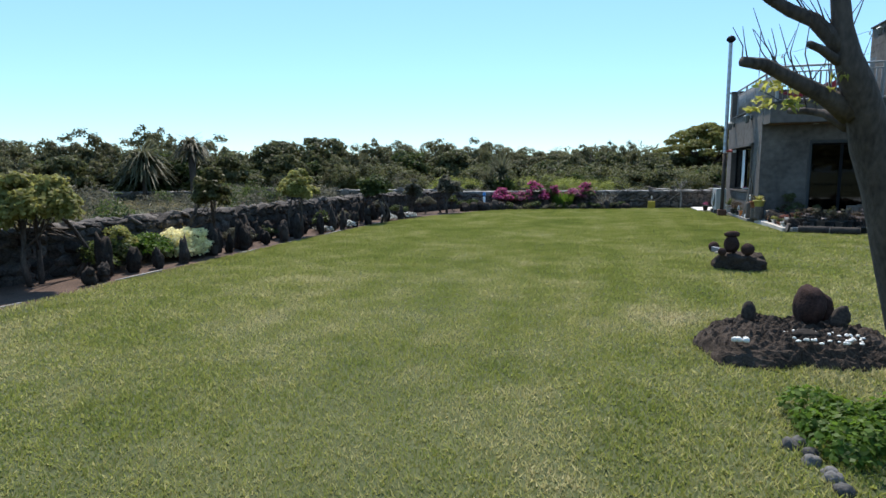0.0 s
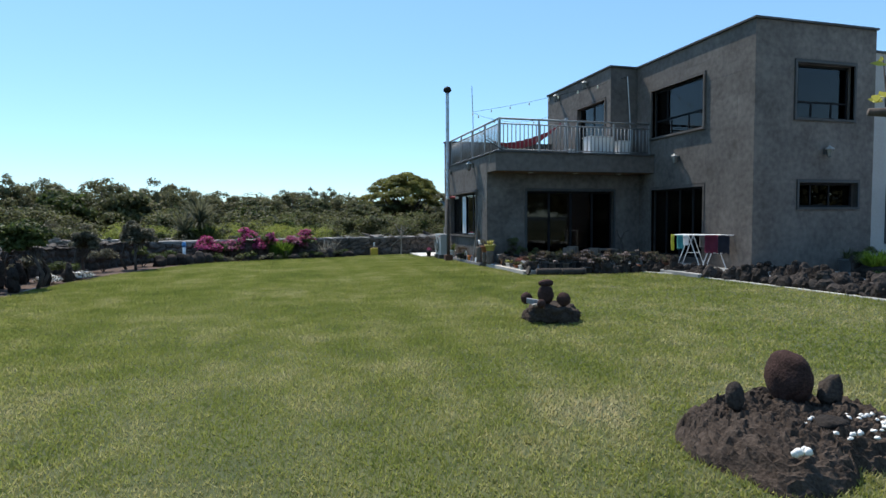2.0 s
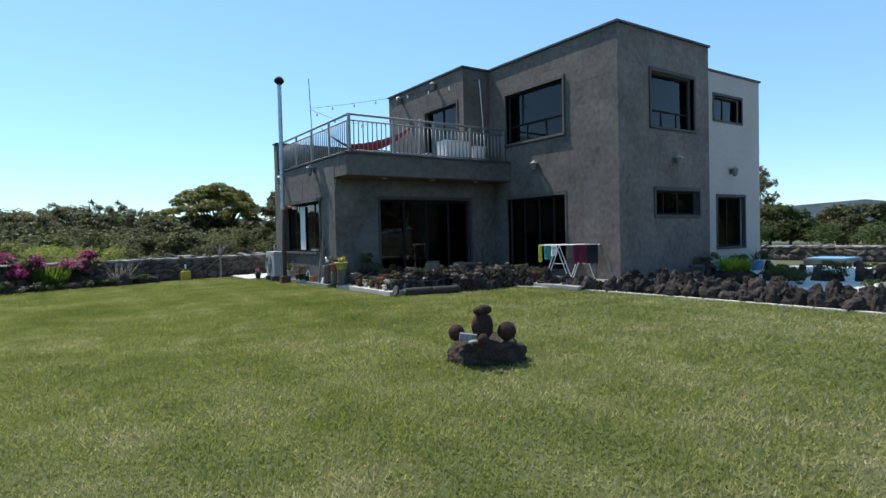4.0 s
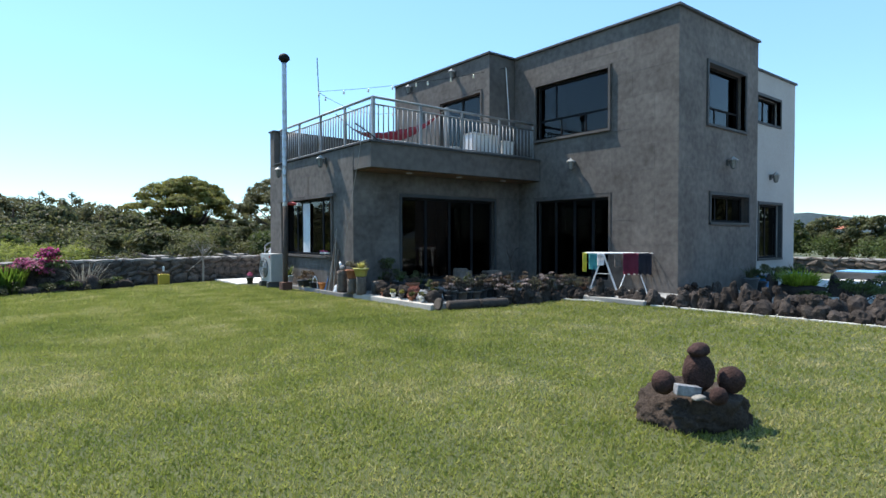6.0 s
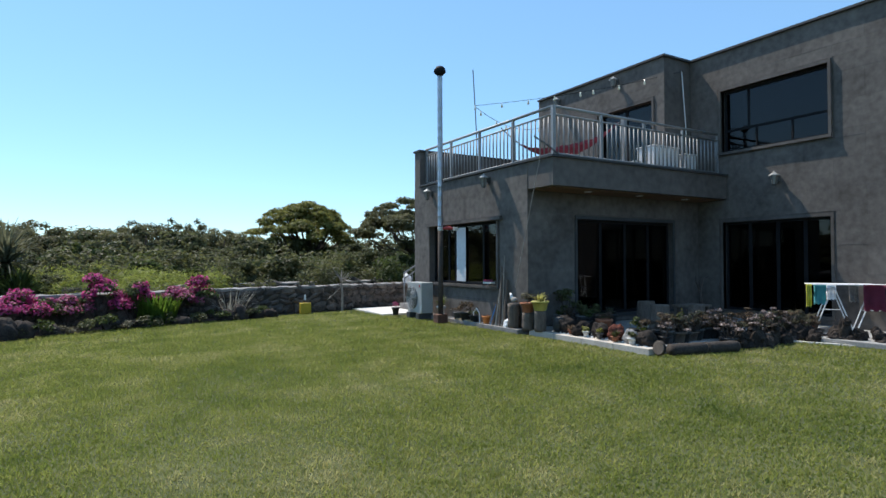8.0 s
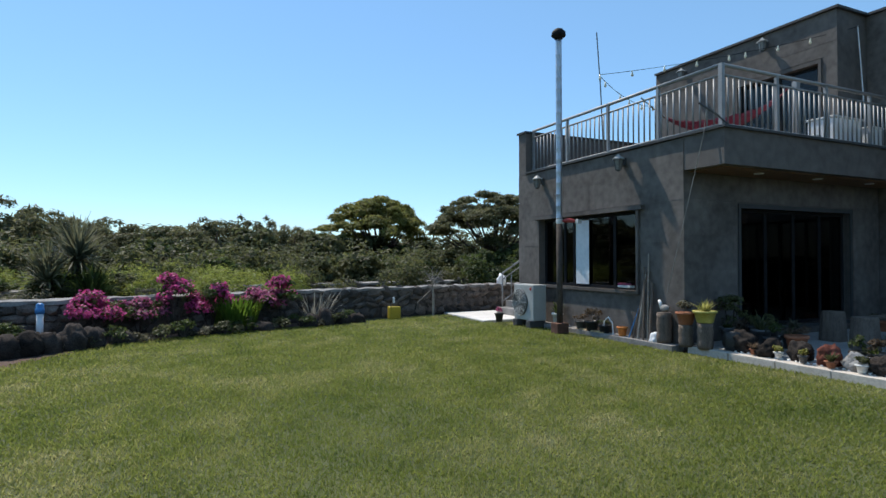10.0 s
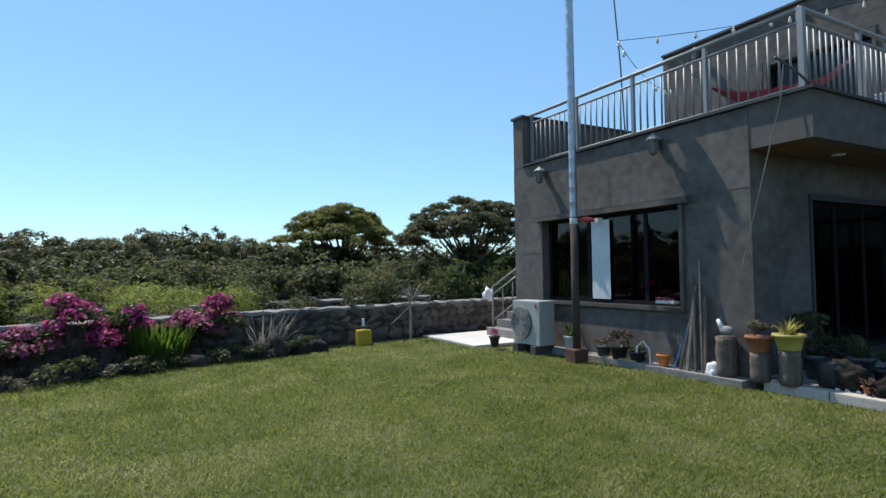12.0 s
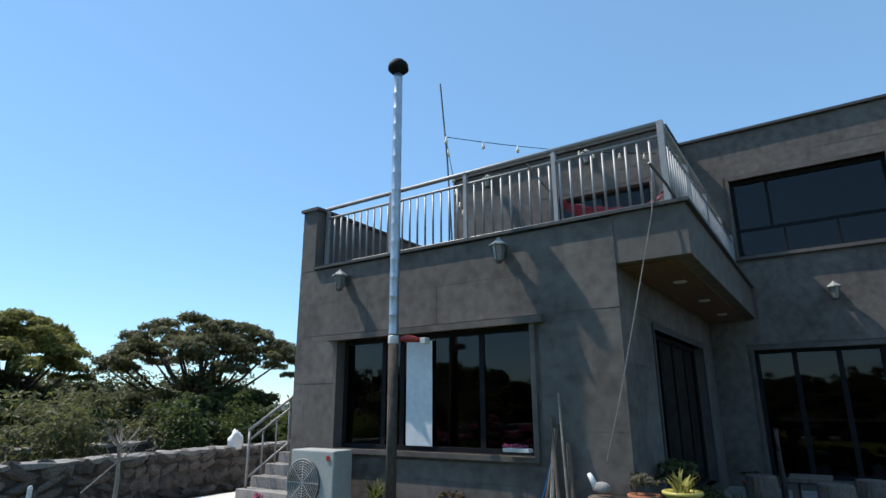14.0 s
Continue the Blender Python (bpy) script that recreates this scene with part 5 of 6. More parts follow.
mesh_part("leaves", blades_mesh("leaves", 161, (0, 0, 0), 0.42, 420, 0.72, 0.035, M_BRIGHT, 0.35, 0.25), t)
M_DRYSTALK = leafy("pale_dry_stalk", (0.22, 0.21, 0.17), (0.42, 0.4, 0.34), through_light=0.2)
t = empty("grey_spiky_plant", (0.65, 27.0, 0), "dry grey spiky plant with bare stalks", "plant")
mesh_part("leaves", blades_mesh("leaves", 162, (0, 0, 0), 0.25, 90, 0.85, 0.024, M_DRYSTALK, 0.8, 0.3), t)
for i, (x, y, h) in enumerate(((-5.0, 24.6, 0.3), (-4.75, 24.75, 0.32), (-4.5, 24.95, 0.3), (-4.2, 25.15, 0.34), (-3.95, 25.3, 0.3), (-3.5, 25.7, 0.2), (-2.4, 26.2, 0.18), (-1.9, 26.3, 0.16), (-0.9, 26.5, 0.18), (0.1, 26.75, 0.25), (0.5, 26.85, 0.3), (0.9, 26.95, 0.22), (1.3, 27.05, 0.2), (-5.3, 24.2, 0.3))):
    lump("border_rock", (x + 0.25, y - 0.42, -0.02), (0.21, 0.18, h * 1.25), 200 + i, M_LAVA, "black lava rock edging the flower bed", rough=0.3, group="rocks edging the north bed")
for i in range(17):
    x = -5.2 + i * 0.4
    yb = 24.75 + (x + 5.2) * 0.36 if x < -1.5 else 26.3 + (x + 1.5) * 0.2
    bush("bush", 170 + i, x + 0.15, yb - 0.28, 0.3 + 0.12 * math.sin(i * 2.1), 0.27, (M_DARKLEAF, M_LEAF, M_GREYLEAF)[i % 3], "low dark green plant in the flower bed", n=7, per_area=300)
# pipe post with a blue cap
pp = empty("standpipe", (-4.55, 25.45, 0), "white plastic standpipe with a blue top", "standpipe")
bm = bmesh.new()
lathe(bm, (-4.55, 25.45, 0), [(0.055, -0.02), (0.055, 0.58)], 14)
part("pipe", bm, M_WHITEPLASTIC, pp, smooth=True)
bm = bmesh.new()
lathe(bm, (-4.55, 25.45, 0.57), [(0.06, 0), (0.075, 0.02), (0.075, 0.09), (0.06, 0.1), (0.06, 0.17), (0.03, 0.19)], 14)
part("cap", bm, M_BLUE, pp, "blue plastic cap", True)
# yellow water can against the wall
jg = empty("jerrycan", (2.63, 27.0, 0), "yellow plastic jerrycan standing by the north wall", "jerrycan")
bm = bmesh.new()
box(bm, 2.48, 2.78, 26.9, 27.1, 0, 0.32, 0.03)
part("body", bm, M_YELLOW, jg)
bm = bmesh.new()
path_tube(bm, [(2.54, 27.0, 0.31), (2.55, 27.0, 0.39), (2.71, 27.0, 0.39), (2.72, 27.0, 0.31)], [0.015] * 4, 6)
part("handle", bm, M_DARKGREY, jg)
bm = bmesh.new()
lathe(bm, (2.63, 27.02, 0.4), [(0.03, 0.0), (0.03, 0.12), (0.02, 0.15)], 10)
part("bottle_neck", bm, M_WHITEPLASTIC, jg, "white bottle neck")
# bare sapling tied to a stake
sp = empty("bare_sapling", (3.85, 27.3, 0), "thin bare sapling with grey twigs before the wall", "tree")
bm = bmesh.new()
path_tube(bm, [(3.85, 27.3, -0.03), (3.86, 27.3, 0.5), (3.83, 27.32, 0.95)], [0.035, 0.03, 0.022], 7)
rt = random.Random(21)
for _ in range(26):
    s = Vector((3.84, 27.31, rt.uniform(0.7, 0.98)))
    d = Vector((rt.uniform(-1, 1), rt.uniform(-0.6, 0.6), rt.uniform(0.1, 1.0))).normalized()
    L = rt.uniform(0.25, 0.6)
    path_tube(bm, [s, s + d * L * 0.5, s + d * L + Vector((0, 0, 0.06))], [0.009, 0.006, 0.003], 4)
path_tube(bm, [(3.4, 27.35, 0.35), (3.85, 27.3, 0.75)], [0.012, 0.012], 5)
part("trunk", bm, M_PALEBARK, sp)
mesh_part("leaves", crown_mesh("leaves", 171, [((rt.uniform(-0.4, 0.4), rt.uniform(-0.3, 0.3), rt.uniform(0.8, 1.3)), (0.1, 0.1, 0.08)) for _ in range(10)], 90, 0.06, 0.03, M_GREYLEAF), sp)


# ---- house fittings ----
def lantern(at, axis, label="white-capped wall lantern with clouded glass", group="wall lanterns"):
    """A small coach lantern on a bracket; axis is the wall's outward way."""
    x, y, z = at
    ox, oy = axis
    t = empty("wall_lantern", at, label, "lamp", group)
    bm = bmesh.new()
    box(bm, x + ox * 0.02 - 0.04, x + ox * 0.02 + 0.04, y + oy * 0.02 - 0.04, y + oy * 0.02 + 0.04, z - 0.1, z + 0.06, 0.008)
    path_tube(bm, [(x + ox * 0.03, y + oy * 0.03, z - 0.05), (x + ox * 0.1, y + oy * 0.1, z - 0.02), (x + ox * 0.17, y + oy * 0.17, z + 0.09)], [0.012] * 3, 6)
    part("bracket", bm, M_DARKGREY, t)
    c = (x + ox * 0.17, y + oy * 0.17, z)
    bm = bmesh.new()
    lathe(bm, c, [(0.05, -0.17), (0.085, 0.02)], 6)
    part("glass", bm, M_LAMPGLASS, t, "clouded lantern glass")
    bm = bmesh.new()
    lathe(bm, c, [(0.12, 0.02), (0.115, 0.04), (0.03, 0.1), (0.012, 0.13)], 6)
    part("cap", bm, M_LANTERNCAP, t, "pale metal lantern cap")
    bm = bmesh.new()
    for k in range(6):
        a = k * math.pi / 3
        tube(bm, (c[0] + 0.052 * math.cos(a), c[1] + 0.052 * math.sin(a), z - 0.17), (c[0] + 0.088 * math.cos(a), c[1] + 0.088 * math.sin(a), z + 0.02), 0.006, n=4)
    lathe(bm, (c[0], c[1], z - 0.2), [(0.02, 0.0), (0.055, 0.03)], 6)
    part("cage", bm, M_DARKGREY, t)
    return t


for at, ax in (((WX, 24.25, 3.32), (-1, 0)), ((WX, 21.6, 3.36), (-1, 0)), ((MX, 18.2, 3.38), (-1, 0)), ((BX, 24.25, 6.42), (-1, 0)), ((BX, 21.95, 6.42), (-1, 0)), ((13.2, MY, 3.3), (0, -1)), ((16.85, WY, 3.2), (0, -1))):
    lantern(at, ax)
for x, y in ((6.6, 19.85), (8.2, 19.85), (9.8, 19.85)):
    bm = bmesh.new()
    lathe(bm, (x, y, SOF - 0.033), [(0.075, 0.0), (0.085, 0.012)], 16)
    thing("downlight", bm, M_WHITEPLASTIC, "round white recessed soffit downlight", "lamp", "soffit lights")

# air conditioner
ac = empty("air_conditioner", (4.85, 24.3, 0), "ivory outdoor air conditioner unit on dark blocks", "air conditioner")
bm = bmesh.new()
box(bm, 4.68, 5.02, 23.8, 24.58, 0.16, 0.95, 0.02)
part("casing", bm, M_ACWHITE, ac)
bm = bmesh.new()
lathe(bm, (0, 0, 0), [(0.3, 0), (0.3, 0.012), (0.29, 0.02), (0.27, 0.022)], 32)
bmesh.ops.transform(bm, matrix=pose(4.677, 24.32, 0.55, 0, -90, 0), verts=bm.verts)
part("fan_opening", bm, M_DARKGREY, ac, "dark round fan opening")
bm = bmesh.new()
for k in range(9):
    r = 0.04 + k * 0.031
    for q in range(28):
        a0, a1 = 2 * math.pi * q / 28, 2 * math.pi * (q + 1) / 28
        tube(bm, (4.646, 24.32 + r * math.cos(a0), 0.55 + r * math.sin(a0)), (4.646, 24.32 + r * math.cos(a1), 0.55 + r * math.sin(a1)), 0.004, n=3, caps=False)
for q in range(8):
    a = math.pi * q / 4
    tube(bm, (4.65, 24.32, 0.55), (4.65, 24.32 + 0.3 * math.cos(a), 0.55 + 0.3 * math.sin(a)), 0.005, n=4)
part("fan_grille", bm, M_ACWHITE, ac)
bm = bmesh.new()
lathe(bm, (0, 0, 0), [(0.035, 0), (0.035, 0.006)], 16)
bmesh.ops.transform(bm, matrix=pose(4.676, 23.9, 0.86, 0, -90, 0), verts=bm.verts)
part("badge", bm, M_RED, ac, "round dark red badge")
bm = bmesh.new()
box(bm, 4.8, 4.9, 23.785, 23.799, 0.57, 0.75, 0.004)
part("valve_cover", bm, M_ACWHITE, ac)
for y in (23.93, 24.46):
    bm = bmesh.new()
    box(bm, 4.62, 5.04, y - 0.08, y + 0.08, 0.0, 0.16, 0.012)
    part("block", bm, M_DARKGREY, ac, "dark support block")

# outside steps with a rail
st = empty("outside_stairs", (5.6, 26.2, 0.05), "grey concrete steps rising along the north wall", "stairs")
for k in range(7):
    bm = bmesh.new()
    box(bm, 5.5 + 0.28 * k, 7.8, 25.32, 26.75, 0.05 + 0.17 * k + (0.001 if k else 0), 0.05 + 0.17 * (k + 1), 0.008)
    part("step", bm, M_COPING, st)
ra = empty("stair_railing", (5.7, 26.65, 0.2), "stainless steel stair railing with sloping bars", "railing")


def rbar(name, p0, p1, r):
    bm = bmesh.new()
    tube(bm, p0, p1, r, n=8)
    part(name, bm, M_STEEL, ra, smooth=True)


for k in range(7):
    x = 5.62 + 0.28 * k
    rbar("post" if k % 3 == 0 else "baluster", (x, 26.66, 0.22 + 0.17 * k), (x, 26.66, 1.12 + 0.17 * k - (0 if k % 3 == 0 else 0.16)), 0.022 if k % 3 == 0 else 0.014)
rbar("top_rail", (5.6, 26.66, 1.12), (7.5, 26.66, 2.27), 0.025)
rbar("rail", (5.6, 26.66, 0.95), (7.5, 26.66, 2.1), 0.018)
rbar("rail", (5.6, 26.66, 0.36), (7.5, 26.66, 1.5), 0.018)
lump("white_sack", (6.48, 28.15, 0.72), (0.14, 0.12, 0.35), 400, M_WHITEPLASTIC, "crumpled white sack lying on the wall by the steps", "sack", 0.35, 3, 0.6)

# things on the balcony
def line_tube(name, pts, r, mat, label, category):
    bm = bmesh.new()
    path_tube(bm, pts, [r] * len(pts), 5)
    return thing(name, bm, mat, label, category)


line_tube("antenna_pole", [(5.62, 22.6, 3.57), (5.62, 22.68, 5.0), (5.62, 22.8, 6.3)], 0.013, M_DARKGREY, "thin dark antenna pole on the balcony", "pole")
line_tube("pole", [(10.55, 20.3, 3.57), (10.5, 20.32, 5.0), (10.42, 20.36, 6.35)], 0.013, M_WHITEPLASTIC, "thin pale pole leaning by the upper block", "pole")


def string_lights(a, b, sag, count):
    a, b = Vector(a), Vector(b)
    t = empty("string_lights", a, "string of small bulbs on a dark cable", "string lights", "string lights over the balcony")
    pts = [a.lerp(b, k / 16) - Vector((0, 0, sag * 4 * (k / 16) * (1 - k / 16))) for k in range(17)]
    bm = bmesh.new()
    path_tube(bm, pts, [0.006] * 17, 4)
    part("cable", bm, M_FRAME, t)
    for k in range(count):
        p = pts[int((k + 0.5) * 16 / count)]
        bm = bmesh.new()
        lathe(bm, p - Vector((0, 0, 0.12)), [(0.012, 0.0), (0.03, 0.025), (0.026, 0.055), (0.014, 0.075), (0.014, 0.12)], 8)
        part("bulb", bm, M_BULB, t, smooth=True)


string_lights((5.62, 22.7, 5.37), (10.43, 20.34, 6.34), 0.1, 9)
string_lights((5.62, 22.7, 5.34), (9.8, 24.9, 5.8), 0.3, 6)

hm = empty("hammock", (5.7, 20.9, 3.9), "red and white striped hammock slung on a frame", "hammock")
bm = bmesh.new()
rows = []
HA, HB = Vector((5.79, 21.11, 4.12)), Vector((7.83, 20.16, 4.65))
hd = (HB - HA).normalized()
hs = Vector((-hd.y, hd.x, 0)).normalized()
for i in range(29):
    f = i / 28
    c = HA.lerp(HB, f) - Vector((0, 0, 1.95 * f * (1 - f)))
    w = 0.03 + 0.36 * math.sin(math.pi * f) ** 1.3
    row = []
    for j in range(11):
        u = j / 5 - 1
        row.append(bm.verts.new(c + hs * (u * w * 0.8) + Vector((0, 0, 0.55 * w * u * u + 0.014 * math.sin(i * 1.9 + j * 2.3)))))
    rows.append(row)
for a, b in zip(rows, rows[1:]):
    for j in range(10):
        bm.faces.new((a[j], b[j], b[j + 1], a[j + 1]))
bmesh.ops.solidify(bm, geom=bm.faces[:], thickness=0.012)
part("cloth", bm, M_HAMMOCK, hm, smooth=True)
for p, q in ((HA, Vector((5.38, 21.3, 4.5))), (HB, Vector((7.98, 20.09, 4.74)))):
    bm = bmesh.new()
    path_tube(bm, [p, p.lerp(q, 0.5) - Vector((0, 0, 0.01)), q], [0.016, 0.012, 0.012], 6)
    part("rope", bm, M_PALEBARK, hm)
bm = bmesh.new()
box(bm, 7.93, 8.03, 20.04, 20.14, SLAB + 0.011, 4.8, 0.01)
part("post", bm, M_STEEL, hm, "grey metal hanging post")
for i, (x0, x1, y0, y1, h) in enumerate(((8.72, 9.6, 19.85, 20.35, 0.62), (9.78, 10.18, 19.8, 20.2, 0.5), (7.95, 8.12, 19.75, 19.92, 0.16))):
    t = empty("balcony_box", (x0, y0, SLAB), "white painted storage box on the balcony", "box")
    bm = bmesh.new()
    box(bm, x0, x1, y0, y1, SLAB + 0.005, SLAB + h, 0.02)
    part("body", bm, M_WHITEPLASTIC, t)
    bm = bmesh.new()
    box(bm, x0 - 0.02, x1 + 0.02, y0 - 0.02, y1 + 0.02, SLAB + h + 0.001, SLAB + h + 0.04, 0.012)
    part("lid", bm, M_WHITEPOT, t)
line_tube("bracket_rod", [(5.02, 19.72, 3.98), (5.3, 19.62, 3.8), (5.55, 19.56, 3.62)], 0.016, M_DARKGREY, "dark rod reaching out over the balcony edge", "rod")
line_tube("rope", [(5.24, 19.75, 3.95), (5.2, 19.78, 3.5), (5.14, 20.05, 2.4), (5.1, 20.28, 1.5), (5.1, 20.45, 0.95)], 0.007, M_PALEBARK, "pale rope hanging from the balcony rail", "rope")

# ---- pots and plants ----
def pot_profile(r, h, lip=0.015):
    return [(r * 0.68, 0.0), (r * 0.74, h * 0.1), (r * 0.95, h * 0.82), (r + lip, h * 0.84), (r + lip, h), (r * 0.86, h), (r * 0.8, h * 0.86)]


def potted(x, y, z, r, h, mat, plant, seed, tall=0.25, label="", leaf=(0.06, 0.03)):
    names = {"terracotta": "terracotta", "black_plastic_pot": "black plastic", "white_glazed_pot": "white glazed", "weathered_timber": "wooden", "dark_grey_metal": "dark grey", "yellow_plastic": "yellow", "blue_plastic": "blue", "orange_plastic": "orange"}
    t = empty("plant_pot", (x, y, z), label or f"{names.get(mat.name, 'dark')} pot with a small leafy plant on the terrace", "plant pot", "pots round the terrace")
    bm = bmesh.new()
    lathe(bm, (x, y, z), pot_profile(r, h), 14)
    part("pot", bm, mat, t, smooth=True)
    bm = bmesh.new()
    lathe(bm, (x, y, z), [(r * 0.7, h * 0.8), (r * 0.82, h * 0.9)], 12)
    part("soil", bm, M_SOIL, t)
    if plant:
        rng = np.random.default_rng(seed)
        if seed % 3:
            blobs = [((rng.uniform(-r, r) * 0.8, rng.uniform(-r, r) * 0.8, h + tall * rng.uniform(0.2, 0.8)), (r * 0.55, r * 0.55, tall * 0.3)) for _ in range(6)]
            me = crown_mesh("foliage", seed, blobs, 520, leaf[0], leaf[1], plant)
        else:
            me = blades_mesh("foliage", seed, (0, 0, h * 0.9), r * 0.4, 40, tall * 1.3, 0.025, plant, 0.9, 0.5)
        mesh_part("foliage", me, t)
    return t


M_SUCC = leafy("reddish_succulent", (0.06, 0.05, 0.03), (0.2, 0.14, 0.1), size=5)
M_BRICKROCK = material("red_brown_stone", (0.07, 0.022, 0.016), (0.17, 0.062, 0.045), rough=0.95, size=6, fine=50, bump=0.8, spec=0.15)
M_GREYROCK = material("pale_grey_stone", (0.16, 0.155, 0.15), (0.34, 0.33, 0.32), rough=0.95, size=6, fine=40, bump=1.0, spec=0.2)
rp = random.Random(31)
POTS = (M_TERRACOTTA, M_BLACKPOT, M_DARKGREY, M_DARKGREY, M_TIMBER, M_BLACKPOT, M_BLACKPOT)
GREENS = (M_LEAF, M_SUCC, M_GREYLEAF, M_DARKLEAF, M_YELLOWLEAF)
# along the western edge of the terrace: stones, with pots among and behind them
for k, (x, y, w, h, m, lab) in enumerate(((5.5, 19.3, 0.2, 0.32, M_LAVA, "big porous black lava stone on the terrace edge"), (5.42, 18.85, 0.16, 0.24, M_LAVA, "black lava stone with small plants on the terrace edge"),
                                          (5.5, 18.45, 0.16, 0.26, M_LAVA, "black lava stone on the terrace edge"), (5.46, 18.05, 0.14, 0.28, M_BRICKROCK, "red-brown lava block on the terrace edge"),
                                          (5.44, 17.7, 0.15, 0.2, M_GREYROCK, "pale grey stone with holes on the terrace edge"), (5.45, 17.36, 0.16, 0.22, M_LAVA, "black lava stone on the terrace edge"))):
    lump("edge_stone", (x, y, TERR - 0.01), (w, w * 0.95, h), 900 + k * 7, m, lab, rough=0.3, sub=4, flat=0.5, group="stones on the terrace edge")
for k in range(2):
    potted(5.72 + rp.uniform(-0.08, 0.1), 17.6 + k * 0.2, TERR, rp.uniform(0.08, 0.14), rp.uniform(0.12, 0.24), POTS[rp.randrange(7)], GREENS[rp.randrange(5)], 540 + k, rp.uniform(0.12, 0.28))
for k in range(5):
    potted(5.3 + rp.uniform(-0.02, 0.04), 17.55 + k * 0.37, TERR, rp.uniform(0.05, 0.08), rp.uniform(0.08, 0.13), (M_WHITEPOT, M_TERRACOTTA, M_DARKGREY)[k % 3], GREENS[rp.randrange(5)], 560 + k, 0.1)
# in the shade against the wing
for k in range(15):
    x = 5.75 + k * 0.3
    if k % 2 or 6.9 < x < 9.4:
        continue
    potted(x, 19.85 + rp.uniform(-0.15, 0.15), TERR, rp.uniform(0.1, 0.17), rp.uniform(0.16, 0.32), POTS[rp.randrange(7)], GREENS[rp.randrange(5)], 600 + k, rp.uniform(0.1, 0.25))
for k, (x, y) in enumerate(((5.75, 19.05), (6.0, 19.4), (5.95, 18.8), (6.3, 19.6), (6.35, 19.15), (6.7, 19.75), (5.8, 19.65), (6.65, 19.3))):
    potted(x, y, TERR, rp.uniform(0.1, 0.15), rp.uniform(0.18, 0.3), (M_BLACKPOT, M_DARKGREY, M_TERRACOTTA, M_BLACKPOT)[k % 4], GREENS[(0, 3, 1, 2)[k % 4]], 800 + k, rp.uniform(0.12, 0.25))
# southern edge, dense succulents
for k in range(9):
    potted(5.7 + k * 0.24 + rp.uniform(-0.04, 0.04), 17.5 + rp.uniform(-0.04, 0.1), TERR, rp.uniform(0.09, 0.14), rp.uniform(0.14, 0.24), POTS[rp.randrange(7)], (M_SUCC, M_SUCC, M_GREYLEAF, M_DARKLEAF)[rp.randrange(4)], 640 + k, rp.uniform(0.12, 0.3))
for k in range(9):
    potted(7.7 + k * 0.22, 17.0 + rp.uniform(-0.1, 0.15), 0.01, rp.uniform(0.1, 0.15), rp.uniform(0.16, 0.25), POTS[rp.randrange(7)], (M_SUCC, M_GREYLEAF, M_SUCC)[rp.randrange(3)], 670 + k, rp.uniform(0.15, 0.35))


def leggy(x, y, z, seed, tall):
    """A dark pot of leggy succulents: bare stems with rosettes at their tips."""
    rng = np.random.default_rng(seed)
    r, h = rng.uniform(0.09, 0.15), rng.uniform(0.12, 0.22)
    t = empty("plant_pot", (x, y, z), "dark pot of leggy succulents with pale pinkish rosettes", "plant pot", "succulents round the terrace")
    bm = bmesh.new()
    lathe(bm, (x, y, z), pot_profile(r, h), 12)
    part("pot", bm, (M_BLACKPOT, M_DARKGREY, M_BLACKPOT, M_TIMBER)[seed % 4], t, smooth=True)
    bm, tips = bmesh.new(), []
    for _ in range(9):
        a, q = rng.uniform(0, 6.28), rng.uniform(0.3, 1.5) * r
        e = Vector((q * math.cos(a), q * math.sin(a), h + tall * rng.uniform(0.35, 1.0)))
        path_tube(bm, [(x + e.x * 0.3, y + e.y * 0.3, z + h * 0.8), (x + e.x * 0.8, y + e.y * 0.8, z + h + (e.z - h) * 0.5), Vector((x, y, z)) + e], [0.011, 0.009, 0.007], 5)
        tips.append((tuple(e), (0.055, 0.055, 0.03)))
    part("stalk", bm, M_BARK, t)["kind"] = "stuff"
    mesh_part("foliage", crown_mesh("foliage", seed, tips, 900, 0.055, 0.03, (M_ROSETTE, M_SUCC, M_GREYLEAF)[seed % 3]), t)["kind"] = "stuff"


M_ROSETTE = leafy("pinkish_rosette", (0.12, 0.09, 0.075), (0.42, 0.32, 0.29), size=6, through_light=0.2)
for k in range(16):
    leggy(5.75 + k * 0.115 + rp.uniform(-0.05, 0.05), 17.28 + rp.uniform(-0.06, 0.14), TERR, 1500 + k, rp.uniform(0.12, 0.34))
for k in range(15):
    leggy(6.9 + k * 0.2 + rp.uniform(-0.06, 0.06), 16.95 + rp.uniform(-0.2, 0.15), 0.0, 1530 + k, rp.uniform(0.2, 0.45))


def shell_row(y0, y1, x):
    yy = y0
    while yy < y1:
        lump("pebble", (x + rp.uniform(-0.015, 0.015), yy, TERR - 0.015), (0.022, 0.026, 0.03), rp.randrange(999), M_SHELL, "small white pebble on the terrace edge", "pebble", 0.2, 2, 0.5, "pebbles on the terrace edge")
        yy += rp.uniform(0.06, 0.13)


shell_row(17.3, 19.4, 5.35)


def log(p0, p1, r, label, group="", bark=M_TIMBER):
    t = empty("log", p0, label, "log", group)
    p0, p1 = Vector(p0), Vector(p1)
    bm = bmesh.new()
    n = 7
    pts = [p0.lerp(p1, k / n) for k in range(n + 1)]
    path_tube(bm, pts, [r * (1 + 0.06 * math.sin(k * 2.1 + r * 90)) for k in range(n + 1)], 14)
    part("bark", bm, bark, t, smooth=True)
    d = (p1 - p0).normalized()
    bm = bmesh.new()
    tube(bm, p1, p1 + d * 0.012, r * 0.93, r * 0.9, 14)
    part("cut_end", bm, M_TIMBER, t, "pale sawn end")
    return t


